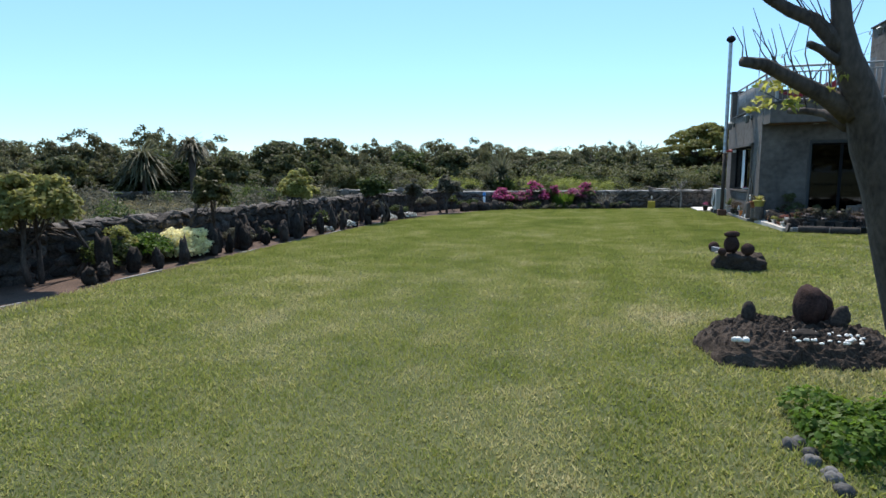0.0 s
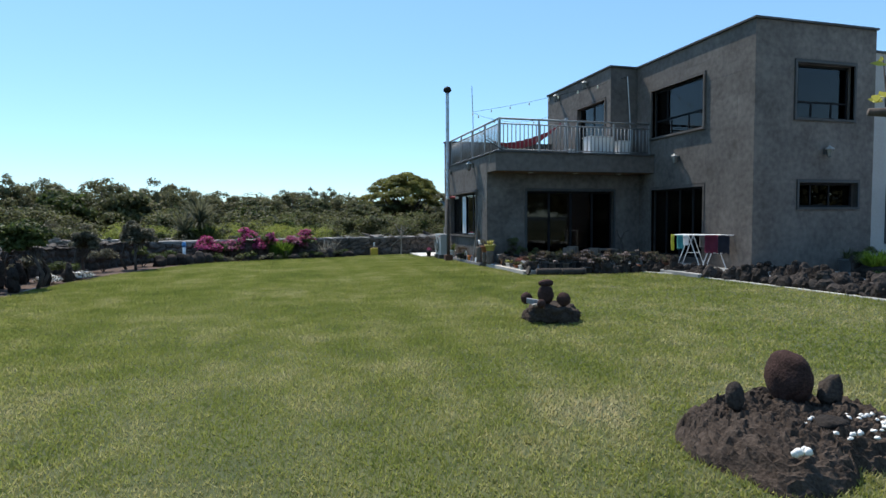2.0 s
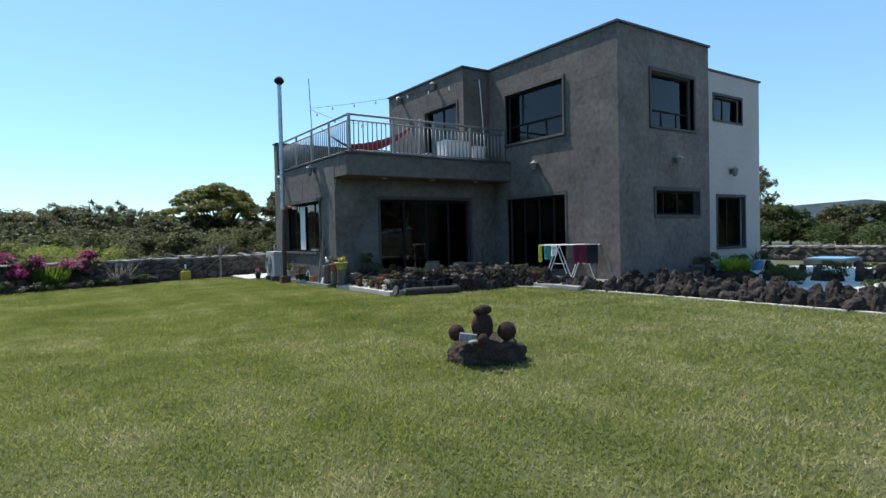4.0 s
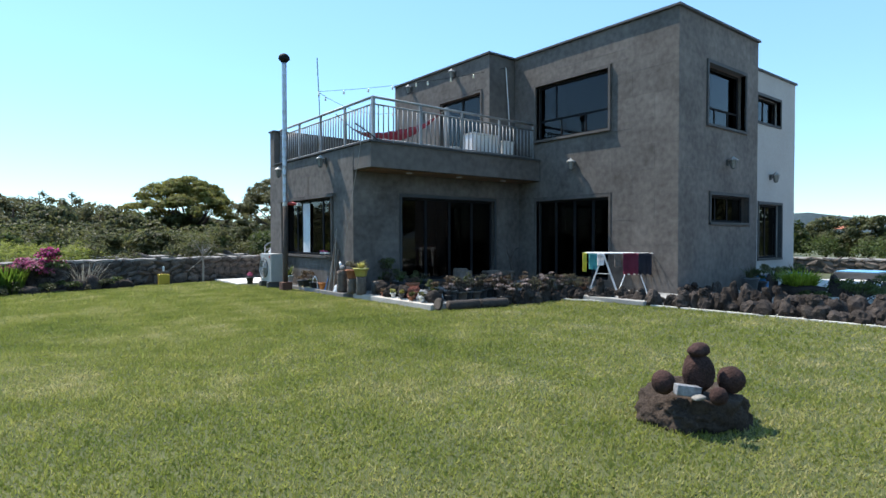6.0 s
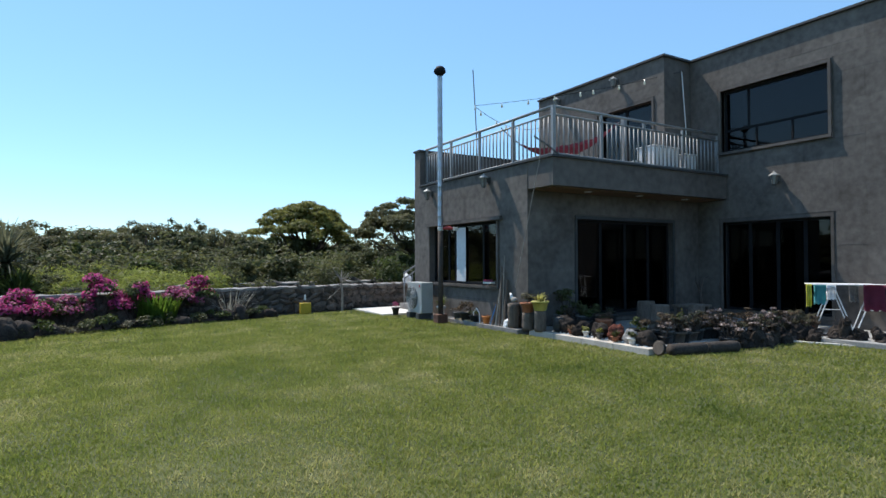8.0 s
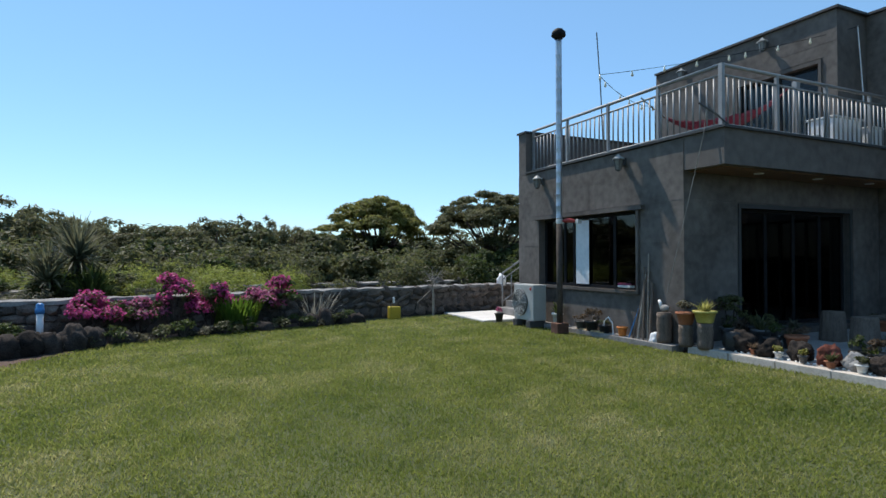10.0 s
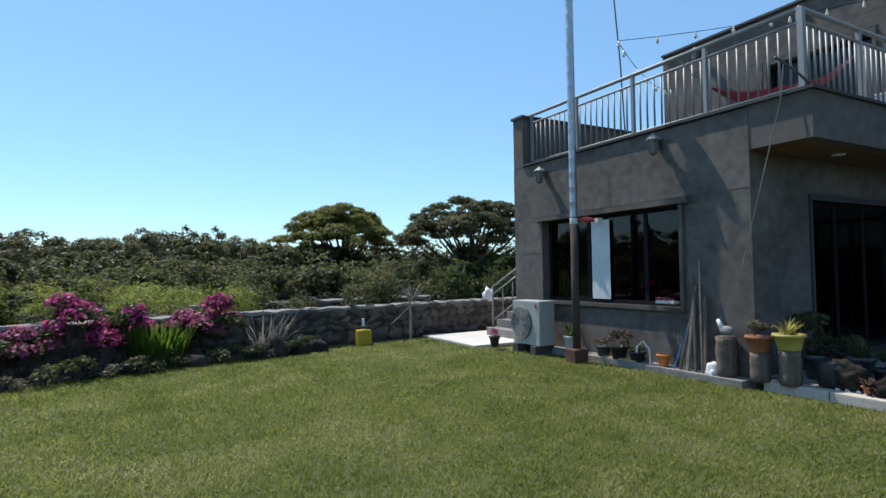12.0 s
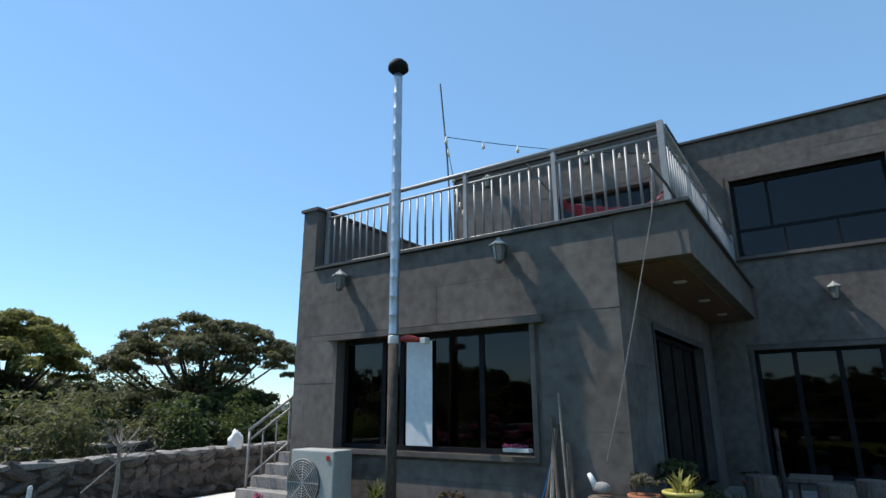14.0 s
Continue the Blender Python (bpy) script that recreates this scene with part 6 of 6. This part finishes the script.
log((5.28, 16.98, 0.13), (5.24, 16.98, 0.135), 0.115, "short end log at the terrace corner", "edge logs", M_DARKBARK)
log((5.48, 16.95, 0.085), (6.12, 16.8, 0.085), 0.1, "thick horizontal log edging the terrace", "edge logs", M_DARKBARK)
log((6.16, 16.8, 0.085), (6.75, 16.65, 0.085), 0.098, "thick horizontal log edging the terrace", "edge logs", M_DARKBARK)
for x, y, r, h in ((5.13, 20.55, 0.125, 0.5), (5.16, 20.12, 0.115, 0.34), (5.2, 19.78, 0.12, 0.4)):
    log((x, y, 0.1), (x, y, 0.1 + h), r, "upright weathered log used as a pot stand", "log stands by the corner")
potted(5.16, 20.12, 0.455, 0.15, 0.2, M_TERRACOTTA, M_GREYLEAF, 701, 0.2, "terracotta bowl with spiky leaves on a log")
potted(5.2, 19.78, 0.515, 0.17, 0.19, M_FLUTED, M_YELLOWLEAF, 702, 0.16, "yellow fluted pot with yellow-green leaves on a log")
bird = empty("bird_ornament", (5.13, 20.55, 0.64), "white and grey bird ornament on a log", "ornament")
bm = bmesh.new()
rock(bm, (5.13, 20.53, 0.64), (0.05, 0.09, 0.11), 3, 0.05, 3, 0.8)
part("body", bm, M_COPING, bird, smooth=True)
bm = bmesh.new()
path_tube(bm, [(5.13, 20.59, 0.67), (5.13, 20.63, 0.77), (5.13, 20.66, 0.82)], [0.035, 0.03, 0.022], 8)
part("neck", bm, M_WHITEPLASTIC, bird, smooth=True)
bm = bmesh.new()
lathe(bm, (5.45, 19.45, TERR), [(0.14, 0.0), (0.16, 0.08), (0.17, 0.28), (0.155, 0.3), (0.13, 0.26)], 18)
thing("dark_tub", bm, M_BLACKPOT, "large dark tub beside the log stands", "tub", smooth=True)
for i, (x, y, w, h) in enumerate(((7.3, 18.6, 0.2, 0.5), (7.95, 18.25, 0.18, 0.5), (7.85, 19.4, 0.2, 0.5))):
    bm = bmesh.new()
    lathe(bm, (x, y, TERR), [(w * 1.08, 0), (w, h * 0.5), (w * 0.92, h - 0.02), (w * 0.88, h)], 9)
    thing("stump_stool", bm, M_TIMBER, "weathered wooden stump used as a stool", "stool", "stump stools on the terrace")
tb = empty("low_table", (8.7, 18.9, TERR), "low timber terrace table", "table")
bm = bmesh.new()
box(bm, 8.35, 9.05, 18.65, 19.15, 0.5, 0.55, 0.012)
part("tabletop", bm, M_TIMBER, tb)
for x in (8.42, 8.98):
    for yy in (18.72, 19.08):
        bm = bmesh.new()
        box(bm, x - 0.035, x + 0.035, yy - 0.035, yy + 0.035, TERR, 0.5, 0.006)
        part("leg", bm, M_TIMBER, tb)
bush("pot_shrub", 721, 6.1, 20.0, 1.0, 0.28, M_DARKLEAF, "dark shrub in the shade of the balcony", n=9)
dr = empty("driftwood", (9.6, 19.3, TERR), "dark twisted driftwood branch standing in a pot", "ornament")
bm = bmesh.new()
path_tube(bm, [(9.6, 19.3, TERR), (9.62, 19.3, 0.5), (9.55, 19.3, 0.8), (9.66, 19.3, 1.05), (9.85, 19.3, 1.12)], [0.05, 0.04, 0.035, 0.025, 0.012], 7)
path_tube(bm, [(9.55, 19.3, 0.8), (9.42, 19.3, 1.0), (9.4, 19.3, 1.15)], [0.025, 0.018, 0.01], 6)
part("branch", bm, M_BARK, dr, smooth=True)

# along the plinth of the wing
for i, (y0, x1, y1, z1, r, m) in enumerate(((20.85, 5.24, 20.98, 1.62, 0.014, M_PALEBARK), (20.95, 5.24, 21.08, 1.38, 0.022, M_TIMBER), (21.08, 5.24, 21.05, 1.25, 0.028, M_PALEBARK), (21.2, 5.24, 21.0, 1.3, 0.02, M_TIMBER), (20.8, 5.24, 20.9, 1.1, 0.03, M_TIMBER), (21.3, 5.24, 21.1, 0.9, 0.012, M_BLUE))):
    bm = bmesh.new()
    path_tube(bm, [(5.05, y0, 0.1), (x1 - 0.02, y1, z1)], [r, r * 0.9], 6)
    thing("pole", bm, m, "weathered timber pole leaning on the wing wall", "pole", "poles leaning on the wall")
potted(5.1, 21.52, 0.1, 0.09, 0.17, M_ORANGE, None, 731, label="orange and blue plastic bucket")
potted(5.1, 22.0, 0.1, 0.12, 0.15, M_BLACKPOT, M_DARKLEAF, 733, 0.1)
potted(5.08, 22.35, 0.1, 0.14, 0.2, M_BLACKPOT, M_SUCC, 734, 0.28, "black pot with a reddish plant by the wing")
potted(5.08, 22.68, 0.1, 0.12, 0.17, M_DARKGREY, M_SUCC, 736, 0.16)
potted(5.06, 23.45, 0.1, 0.11, 0.26, M_WHITEPOT, M_LEAF, 738, 0.26, "white pot with strappy green leaves by the pipe")
potted(4.5, 24.95, 0.05, 0.1, 0.2, M_BLACKPOT, M_PINK, 739, 0.16, "black pot with pink flowers by the steps")
line_tube("hose", [(5.06, 21.72, 0.1), (5.06, 21.74, 0.32), (5.06, 21.85, 0.42), (5.06, 21.96, 0.34), (5.06, 22.0, 0.1)], 0.014, M_WHITEPLASTIC, "white hose hoop standing on the plinth", "hose")
lump("plastic_bag", (5.1, 20.72, 0.1), (0.1, 0.1, 0.16), 740, M_WHITEPLASTIC, "crumpled pale plastic bag by the poles", "bag", 0.3, 3, 0.4)
tray = empty("window_planter", (5.14, 21.5, 1.0), "shallow tray of small pink and white flowers on the sill", "planter")
bm = bmesh.new()
box(bm, 5.08, 5.195, 21.3, 21.62, 0.995, 1.035, 0.006)
part("tray", bm, M_WHITEPOT, tray)
mesh_part("blossom", crown_mesh("flowers", 741, [((0, -0.1 + 0.07 * k, 0.05), (0.05, 0.06, 0.03)) for k in range(4)], 900, 0.03, 0.025, M_PINK), tray)

# ---- drying rack ----
rk = empty("drying_rack", (10.4, 16.5, 0.1), "white folding drying rack hung with washing", "drying rack")
A, B = Vector((10.0, 17.2, 1.02)), Vector((10.85, 15.9, 1.02))
al = (B - A).normalized()
ac2 = Vector((-al.y, al.x, 0))


def rkbar(name, p0, p1, r=0.01):
    bm = bmesh.new()
    tube(bm, p0, p1, r, n=6)
    part(name, bm, M_WHITEPLASTIC, rk)


for k in range(7):
    o = ac2 * (0.28 - 0.09 * k)
    rkbar("hanging_rail", A + o, B + o, 0.008 if 0 < k < 6 else 0.012)
for p in (A, A.lerp(B, 0.5), B):
    rkbar("cross_bar", p + ac2 * 0.28, p - ac2 * 0.28, 0.01)
for f in (0.28, 0.72):
    c = A.lerp(B, f)
    for s in (-1, 1):
        rkbar("leg", c - Vector((0, 0, 0.02)) + ac2 * 0.2 * s, Vector((c.x, c.y, 0.1)) + ac2 * 0.2 * s - al * 0.32, 0.012)
        rkbar("leg", c - Vector((0, 0, 0.02)) + ac2 * 0.2 * s, Vector((c.x, c.y, 0.1)) + ac2 * 0.2 * s + al * 0.32, 0.012)
    rkbar("brace", Vector((c.x, c.y, 0.5)) + ac2 * 0.2 - al * 0.18, Vector((c.x, c.y, 0.5)) + ac2 * 0.2 + al * 0.18, 0.008)


def cloth(f0, f1, drop, mat, label, off, seed):
    bm = bmesh.new()
    rows = []
    for j in range(9):
        row = []
        for i in range(9):
            p = A.lerp(B, f0 + (f1 - f0) * i / 8) + ac2 * (off + 0.015 * math.sin(i * 1.7 + seed) * (j / 8) + 0.01 * math.sin(j + seed))
            row.append(bm.verts.new((p.x, p.y, 1.03 - drop * j / 8 * (1 + 0.05 * math.sin(i * 2 + seed)))))
        rows.append(row)
    for a, b in zip(rows, rows[1:]):
        for i in range(8):
            bm.faces.new((a[i], a[i + 1], b[i + 1], b[i]))
    bmesh.ops.solidify(bm, geom=bm.faces[:], thickness=0.008)
    thing("laundry", bm, mat, label, "laundry", "washing on the drying rack", smooth=True)


cloth(-0.02, 0.04, 0.45, M_LIME, "yellow-green towel hanging on the drying rack", -0.29, 1)
cloth(0.07, 0.2, 0.4, M_TEAL, "teal cloth hanging on the drying rack", -0.2, 2)
cloth(0.2, 0.3, 0.3, M_WHITEPLASTIC, "white cloth hanging on the drying rack", -0.27, 3)
cloth(0.45, 0.55, 0.35, M_COPING, "grey cloth hanging on the drying rack", -0.1, 4)
cloth(0.58, 0.8, 0.5, M_MAROON, "maroon shirt hanging on the drying rack", -0.29, 5)
cloth(0.8, 0.99, 0.5, M_NAVY, "dark trousers hanging on the drying rack", -0.29, 6)

# ---- lava rock rows before the house ----
def rock_row(pts, step, size, label, group, seed, base=0.0):
    rr = random.Random(seed)
    pts = [Vector((*p, 0)) for p in pts]
    for a, b in zip(pts, pts[1:]):
        d = (b - a).length
        s = 0.0
        while s < d:
            p = a.lerp(b, s / d)
            w = size * rr.uniform(0.65, 1.2)
            h = rr.uniform(0.9, 1.9) * size * (1.3 if rr.random() < 0.25 else 1)
            bm = bmesh.new()
            rock(bm, (p.x + rr.uniform(-0.08, 0.08), p.y + rr.uniform(-0.08, 0.08), base - 0.02), (w, w * rr.uniform(0.7, 1), h), rr.randrange(5000), 0.34, 3, 0.45)
            if rr.random() < 0.35:
                rock(bm, (p.x, p.y, base + h * 0.75), (w * 0.55, w * 0.5, size * 0.8), rr.randrange(5000), 0.3, 3, 0.6)
            thing("lava_rock", bm, M_LAVA, label, "rock", group)
            s += w * rr.uniform(1.35, 1.8)


FRONT = [(8.8, 16.75), (9.12, 15.9), (9.28, 15.0), (9.4, 13.9), (9.5, 12.4), (9.58, 10.7), (9.62, 9.0), (9.85, 7.0), (10.12, 4.6)]
rock_row(FRONT, 0.3, 0.19, "dark porous lava rock in the row edging the lawn", "front row of lava rocks", 5)
rock_row([(x + 0.33, y + 0.05) for x, y in FRONT[:-1]], 0.3, 0.17, "dark porous lava rock in the second row", "second row of lava rocks", 6)
rock_row([(11.1, 14.55), (10.95, 13.4), (10.72, 12.2), (11.0, 10.2), (11.5, 8.2), (12.2, 6.2)], 0.3, 0.2, "dark lava rock edging the inner bed", "rocks of the inner bed", 7)
rock_row([(12.9, 14.1), (14.6, 12.6), (15.6, 10.4), (16.2, 8.0)], 0.4, 0.2, "dark lava rock edging the inner bed", "rocks of the inner bed", 8)
rock_row([(10.72, 15.1), (11.2, 15.0), (12.0, 15.0), (12.9, 15.02)], 0.3, 0.14, "lava rock along the foot of the house", "rocks at the house foot", 9)
rock_row([(7.4, 16.85), (9.6, 17.0)], 0.3, 0.13, "tall dark lava rock at the terrace edge", "rocks at the terrace", 13)
rock_row([(7.0, 16.85), (7.6, 16.7), (8.3, 16.75), (9.0, 16.9)], 0.3, 0.15, "tall dark lava rock in the heap by the terrace", "rocks at the terrace", 17)
M_CLUMP = leafy("yellow_green_blade", (0.13, 0.2, 0.015), (0.32, 0.4, 0.05))
lump("low_rock", (13.0, 13.5, -0.02), (0.55, 0.5, 0.36), 752, M_LAVA, "low dark lava rock under the green clump", rough=0.25, flat=0.8)
t = empty("green_clump", (13.0, 13.5, 0.27), "bright yellow-green leafy clump among rocks", "plant")
mesh_part("leaves", blades_mesh("leaves", 751, (0, 0, 0), 0.3, 460, 0.44, 0.028, M_CLUMP, 1.0, 0.5), t)
rr = random.Random(77)
for k in range(16):
    bush("bush", 760 + k, rr.uniform(12.6, 17.5), rr.uniform(7.5, 13.2), rr.uniform(0.25, 0.55), rr.uniform(0.25, 0.45), (M_DARKLEAF, M_LEAF, M_LEAF)[rr.randrange(3)], "low green bush in the inner bed", n=8, per_area=260)
for k, (x, y) in enumerate(((13.6, 14.85), (14.0, 14.8), (14.45, 14.9), (14.9, 14.8), (16.2, 15.2), (16.8, 15.25), (17.4, 15.2), (18.1, 15.25))):
    potted(x, y, 0.004, rr.uniform(0.14, 0.22), rr.uniform(0.25, 0.42), (M_DARKGREY, M_BLACKPOT, M_BLUE, M_WHITEPOT)[k % 4], (M_DARKLEAF, M_LEAF)[k % 2], 780 + k, 0.3, "dark tub with plants by the house wall")
# covered pool and low wall to the east
pl = empty("covered_pool", (21.5, 14.6, 0), "low pool frame covered with blue tarpaulin", "pool")
bm = bmesh.new()
box(bm, 20.6, 22.0, 13.9, 15.2, -0.01, 0.22, 0.03)
part("frame", bm, M_DARKGREY, pl)
bm = bmesh.new()
box(bm, 20.66, 21.94, 13.96, 15.14, 0.223, 0.26, 0.02)
part("cover", bm, M_WATERBLUE, pl, "blue tarpaulin cover")


# ---- stone walls ----
def stone_meshes(mat):
    out = []
    for k in range(10):
        bm = bmesh.new()
        bmesh.ops.create_icosphere(bm, subdivisions=2, radius=0.5)
        off = Vector((k * 2.3, k * 1.1, k * 0.7))
        for v in bm.verts:
            p = v.co.copy()
            m = max(abs(p.x), abs(p.y), abs(p.z))
            p = p.lerp(p * (0.48 / m), 0.7)
            v.co = p * (1 + 0.3 * noise.noise(p * 3 + off))
        me = bpy.data.meshes.new("stone")
        bm.to_mesh(me)
        bm.free()
        me.materials.append(mat)
        out.append(me)
    return out


STONES = stone_meshes(M_STONE)
DARKSTONES = stone_meshes(M_BASALT)


def stone_wall(name, pts, h, thick, label, seed, faces=(1,), length=0.3, course=0.22, cope=True, caps=False, kinds=STONES):
    """A dry stone wall along a line: a dark core, courses of separate stones on its faces, and a weathered top."""
    rr = random.Random(seed)
    w = empty(name, (*pts[0], 0), label, "wall", kind="structure")
    for (x0, y0), (x1, y1) in zip(pts, pts[1:]):
        d = Vector((x1 - x0, y1 - y0, 0))
        L = d.length
        d /= L
        nrm = Vector((-d.y, d.x, 0))
        ang = math.atan2(d.y, d.x)
        bm = bmesh.new()
        box(bm, -0.05, L + 0.05, -thick / 2 + 0.05, thick / 2 - 0.05, -0.02, h - 0.05)
        bmesh.ops.transform(bm, matrix=pose(x0, y0, 0, 0, 0, math.degrees(ang)), verts=bm.verts)
        part("core", bm, M_MORTAR, w, "dark mortar core of the wall")
        for side in faces:
            z, row = 0.0, 0
            while z < h - 0.06:
                ch = min(course * rr.uniform(0.6, 1.35), h - z)
                s = rr.uniform(-0.15, 0.0)
                while s < L:
                    sl = length * rr.uniform(0.5, 1.5)
                    ob = new("stone", kinds[rr.randrange(10)])
                    ob.parent = w
                    p = Vector((x0, y0, 0)) + d * (s + sl / 2) + nrm * side * (thick / 2 - 0.115)
                    ob.matrix_basis = Matrix.LocRotScale(p + Vector((0, 0, z + ch / 2)) - w.location, Euler((rr.uniform(-0.3, 0.3), rr.uniform(-0.55, 0.55), ang + rr.uniform(-0.25, 0.25))), (sl * 1.1, 0.26 * rr.uniform(0.8, 1.2), ch * rr.uniform(0.95, 1.3)))
                    s += sl
                z += ch
                row += 1
        if caps:
            s = 0.0
            while s < L:
                sl = rr.uniform(0.12, 0.3)
                ob = new("stone", STONES[rr.randrange(10)])
                ob.parent = w
                p = Vector((x0, y0, h - 0.03)) + d * (s + sl / 2)
                ob.matrix_basis = Matrix.LocRotScale(p - w.location, Euler((rr.uniform(-0.4, 0.4), rr.uniform(-0.4, 0.4), ang + rr.uniform(-0.5, 0.5))), (sl * 1.25, thick * rr.uniform(0.5, 0.95), rr.uniform(0.08, 0.24)))
                s += sl
        if cope:
            bm = bmesh.new()
            n = max(2, int(L / 0.12))
            rows = []
            for i in range(n + 1):
                q = Vector((x0, y0, 0)) + d * (L * i / n)
                row = []
                for u, zz in ((-0.5, -0.06), (-0.5, 0.0), (-0.2, 0.025), (0.2, 0.02), (0.5, 0.0), (0.5, -0.06)):
                    p = q + nrm * (u * thick * 0.96)
                    k = noise.noise(Vector((p.x * 4, p.y * 4, zz * 8)))
                    row.append(bm.verts.new(p + Vector((0, 0, h + zz + 0.035 * k)) + nrm * 0.03 * k))
                rows.append(row)
            for a, b in zip(rows, rows[1:]):
                for i in range(5):
                    bm.faces.new((a[i], b[i], b[i + 1], a[i + 1]))
            bmesh.ops.recalc_face_normals(bm, faces=bm.faces)
            part("coping", bm, M_COPING, w, "pale weathered mortar top")
    return w


stone_wall("wall_north", [(-6.0, 26.0), (1.2, 27.52), (4.0, 27.95), (8.5, 28.55)], 0.76, 0.42, "basalt rubble boundary wall with a pale mortar top", 3, (-1,))
stone_wall("wall_west", [(-8.0, 3.0), (-8.0, 20.3), (-6.0, 26.0)], 0.8, 0.45, "basalt rubble garden wall with a rough stony top", 4, (-1,), 0.26, 0.19, cope=False, caps=True, kinds=DARKSTONES)
stone_wall("wall_west_far", [(-8.0, -12.0), (-8.0, 3.0)], 0.8, 0.45, "basalt rubble garden wall going on southwards", 8, (-1,), 0.5, 0.3)
stone_wall("wall_field", [(-30, 24), (-18, 29.5), (-8, 30.6), (8, 32.4), (16, 33.8)], 0.72, 0.5, "low grey field wall beyond the garden", 5, (-1,), 0.8, 0.4)
stone_wall("wall_east", [(24, 2), (24, 24)], 0.56, 0.5, "low rubble wall east of the house", 6, (1,), 0.32, 0.2)
rr = random.Random(18)
for k in range(30):
    y = 6 + k * 0.62
    lump("field_stone", (-8.75 + rr.uniform(-0.25, 0.2), y, -0.02), (0.2, 0.22, rr.uniform(0.6, 0.8)), 300 + k, M_LAVA, "dark boulder on the bank behind the wall", rough=0.3, group="boulders behind the wall")

# ---- stone cladding panels ----
def cladding(axis, face, a0, a1, z0, z1, openings, seed, pw=1.2, ph=0.6, margin=0.1):
    rr = random.Random(seed)
    grown = [(o[0] - margin, o[1] + margin, o[2] - margin, o[3] + margin) for o in openings]
    z, row = z0, 0
    while z < z1 - 0.05:
        zt = min(z + ph, z1)
        if z1 - zt < 0.15:
            zt = z1
        a = a0 - (pw * 0.5 if row % 2 else 0)
        while a < a1:
            b0, b1 = max(a, a0), min(a + pw, a1)
            if b1 - b0 > 0.03:
                for r0, r1, s0, s1 in wall_boxes(axis, face, 0, b0, b1, z, zt, grown):
                    if r1 - r0 < 0.03 or s1 - s0 < 0.03:
                        continue
                    bm = bmesh.new()
                    g, p = 0.001, 0.008 + rr.uniform(0, 0.003)
                    if axis == "x":
                        box(bm, face - p, face - 0.001, r0 + g, r1 - g, s0 + g, s1 - g)
                    else:
                        box(bm, r0 + g, r1 - g, face - p, face - 0.001, s0 + g, s1 - g)
                    part("panel", bm, M_PANEL, house)
            a += pw
        z, row = zt, row + 1


cladding("x", WX, SY - 0.016, NY, 0.02, SLAB - 0.02, [WIN_WING], 1)
cladding("y", SY, WX + 0.0, MX - 0.02, TERR + 0.01, SOF - 0.03, [DOOR_WING], 2)
cladding("x", MX, MY - 0.016, TIPY - 0.06, 0.02, ROOF - 0.01, [DOOR_MAIN, WIN_MAIN], 3)
cladding("x", MX, TIPY - 0.06, SY - 0.02, TERR + 0.01, SOF - 0.03, [DOOR_MAIN], 6)
cladding("x", MX, TIPY - 0.06, BY - 0.02, SLAB + 0.06, ROOF - 0.01, [WIN_MAIN], 7)
cladding("y", MY, MX, EX, 0.02, ROOF - 0.01, [WIN_SIDE, WIN_SIDE_LOW], 4)
cladding("x", BX, BY - 0.016, NY, SLAB + 0.05, ROOF - 0.01, [DOOR_BLOCK], 5)
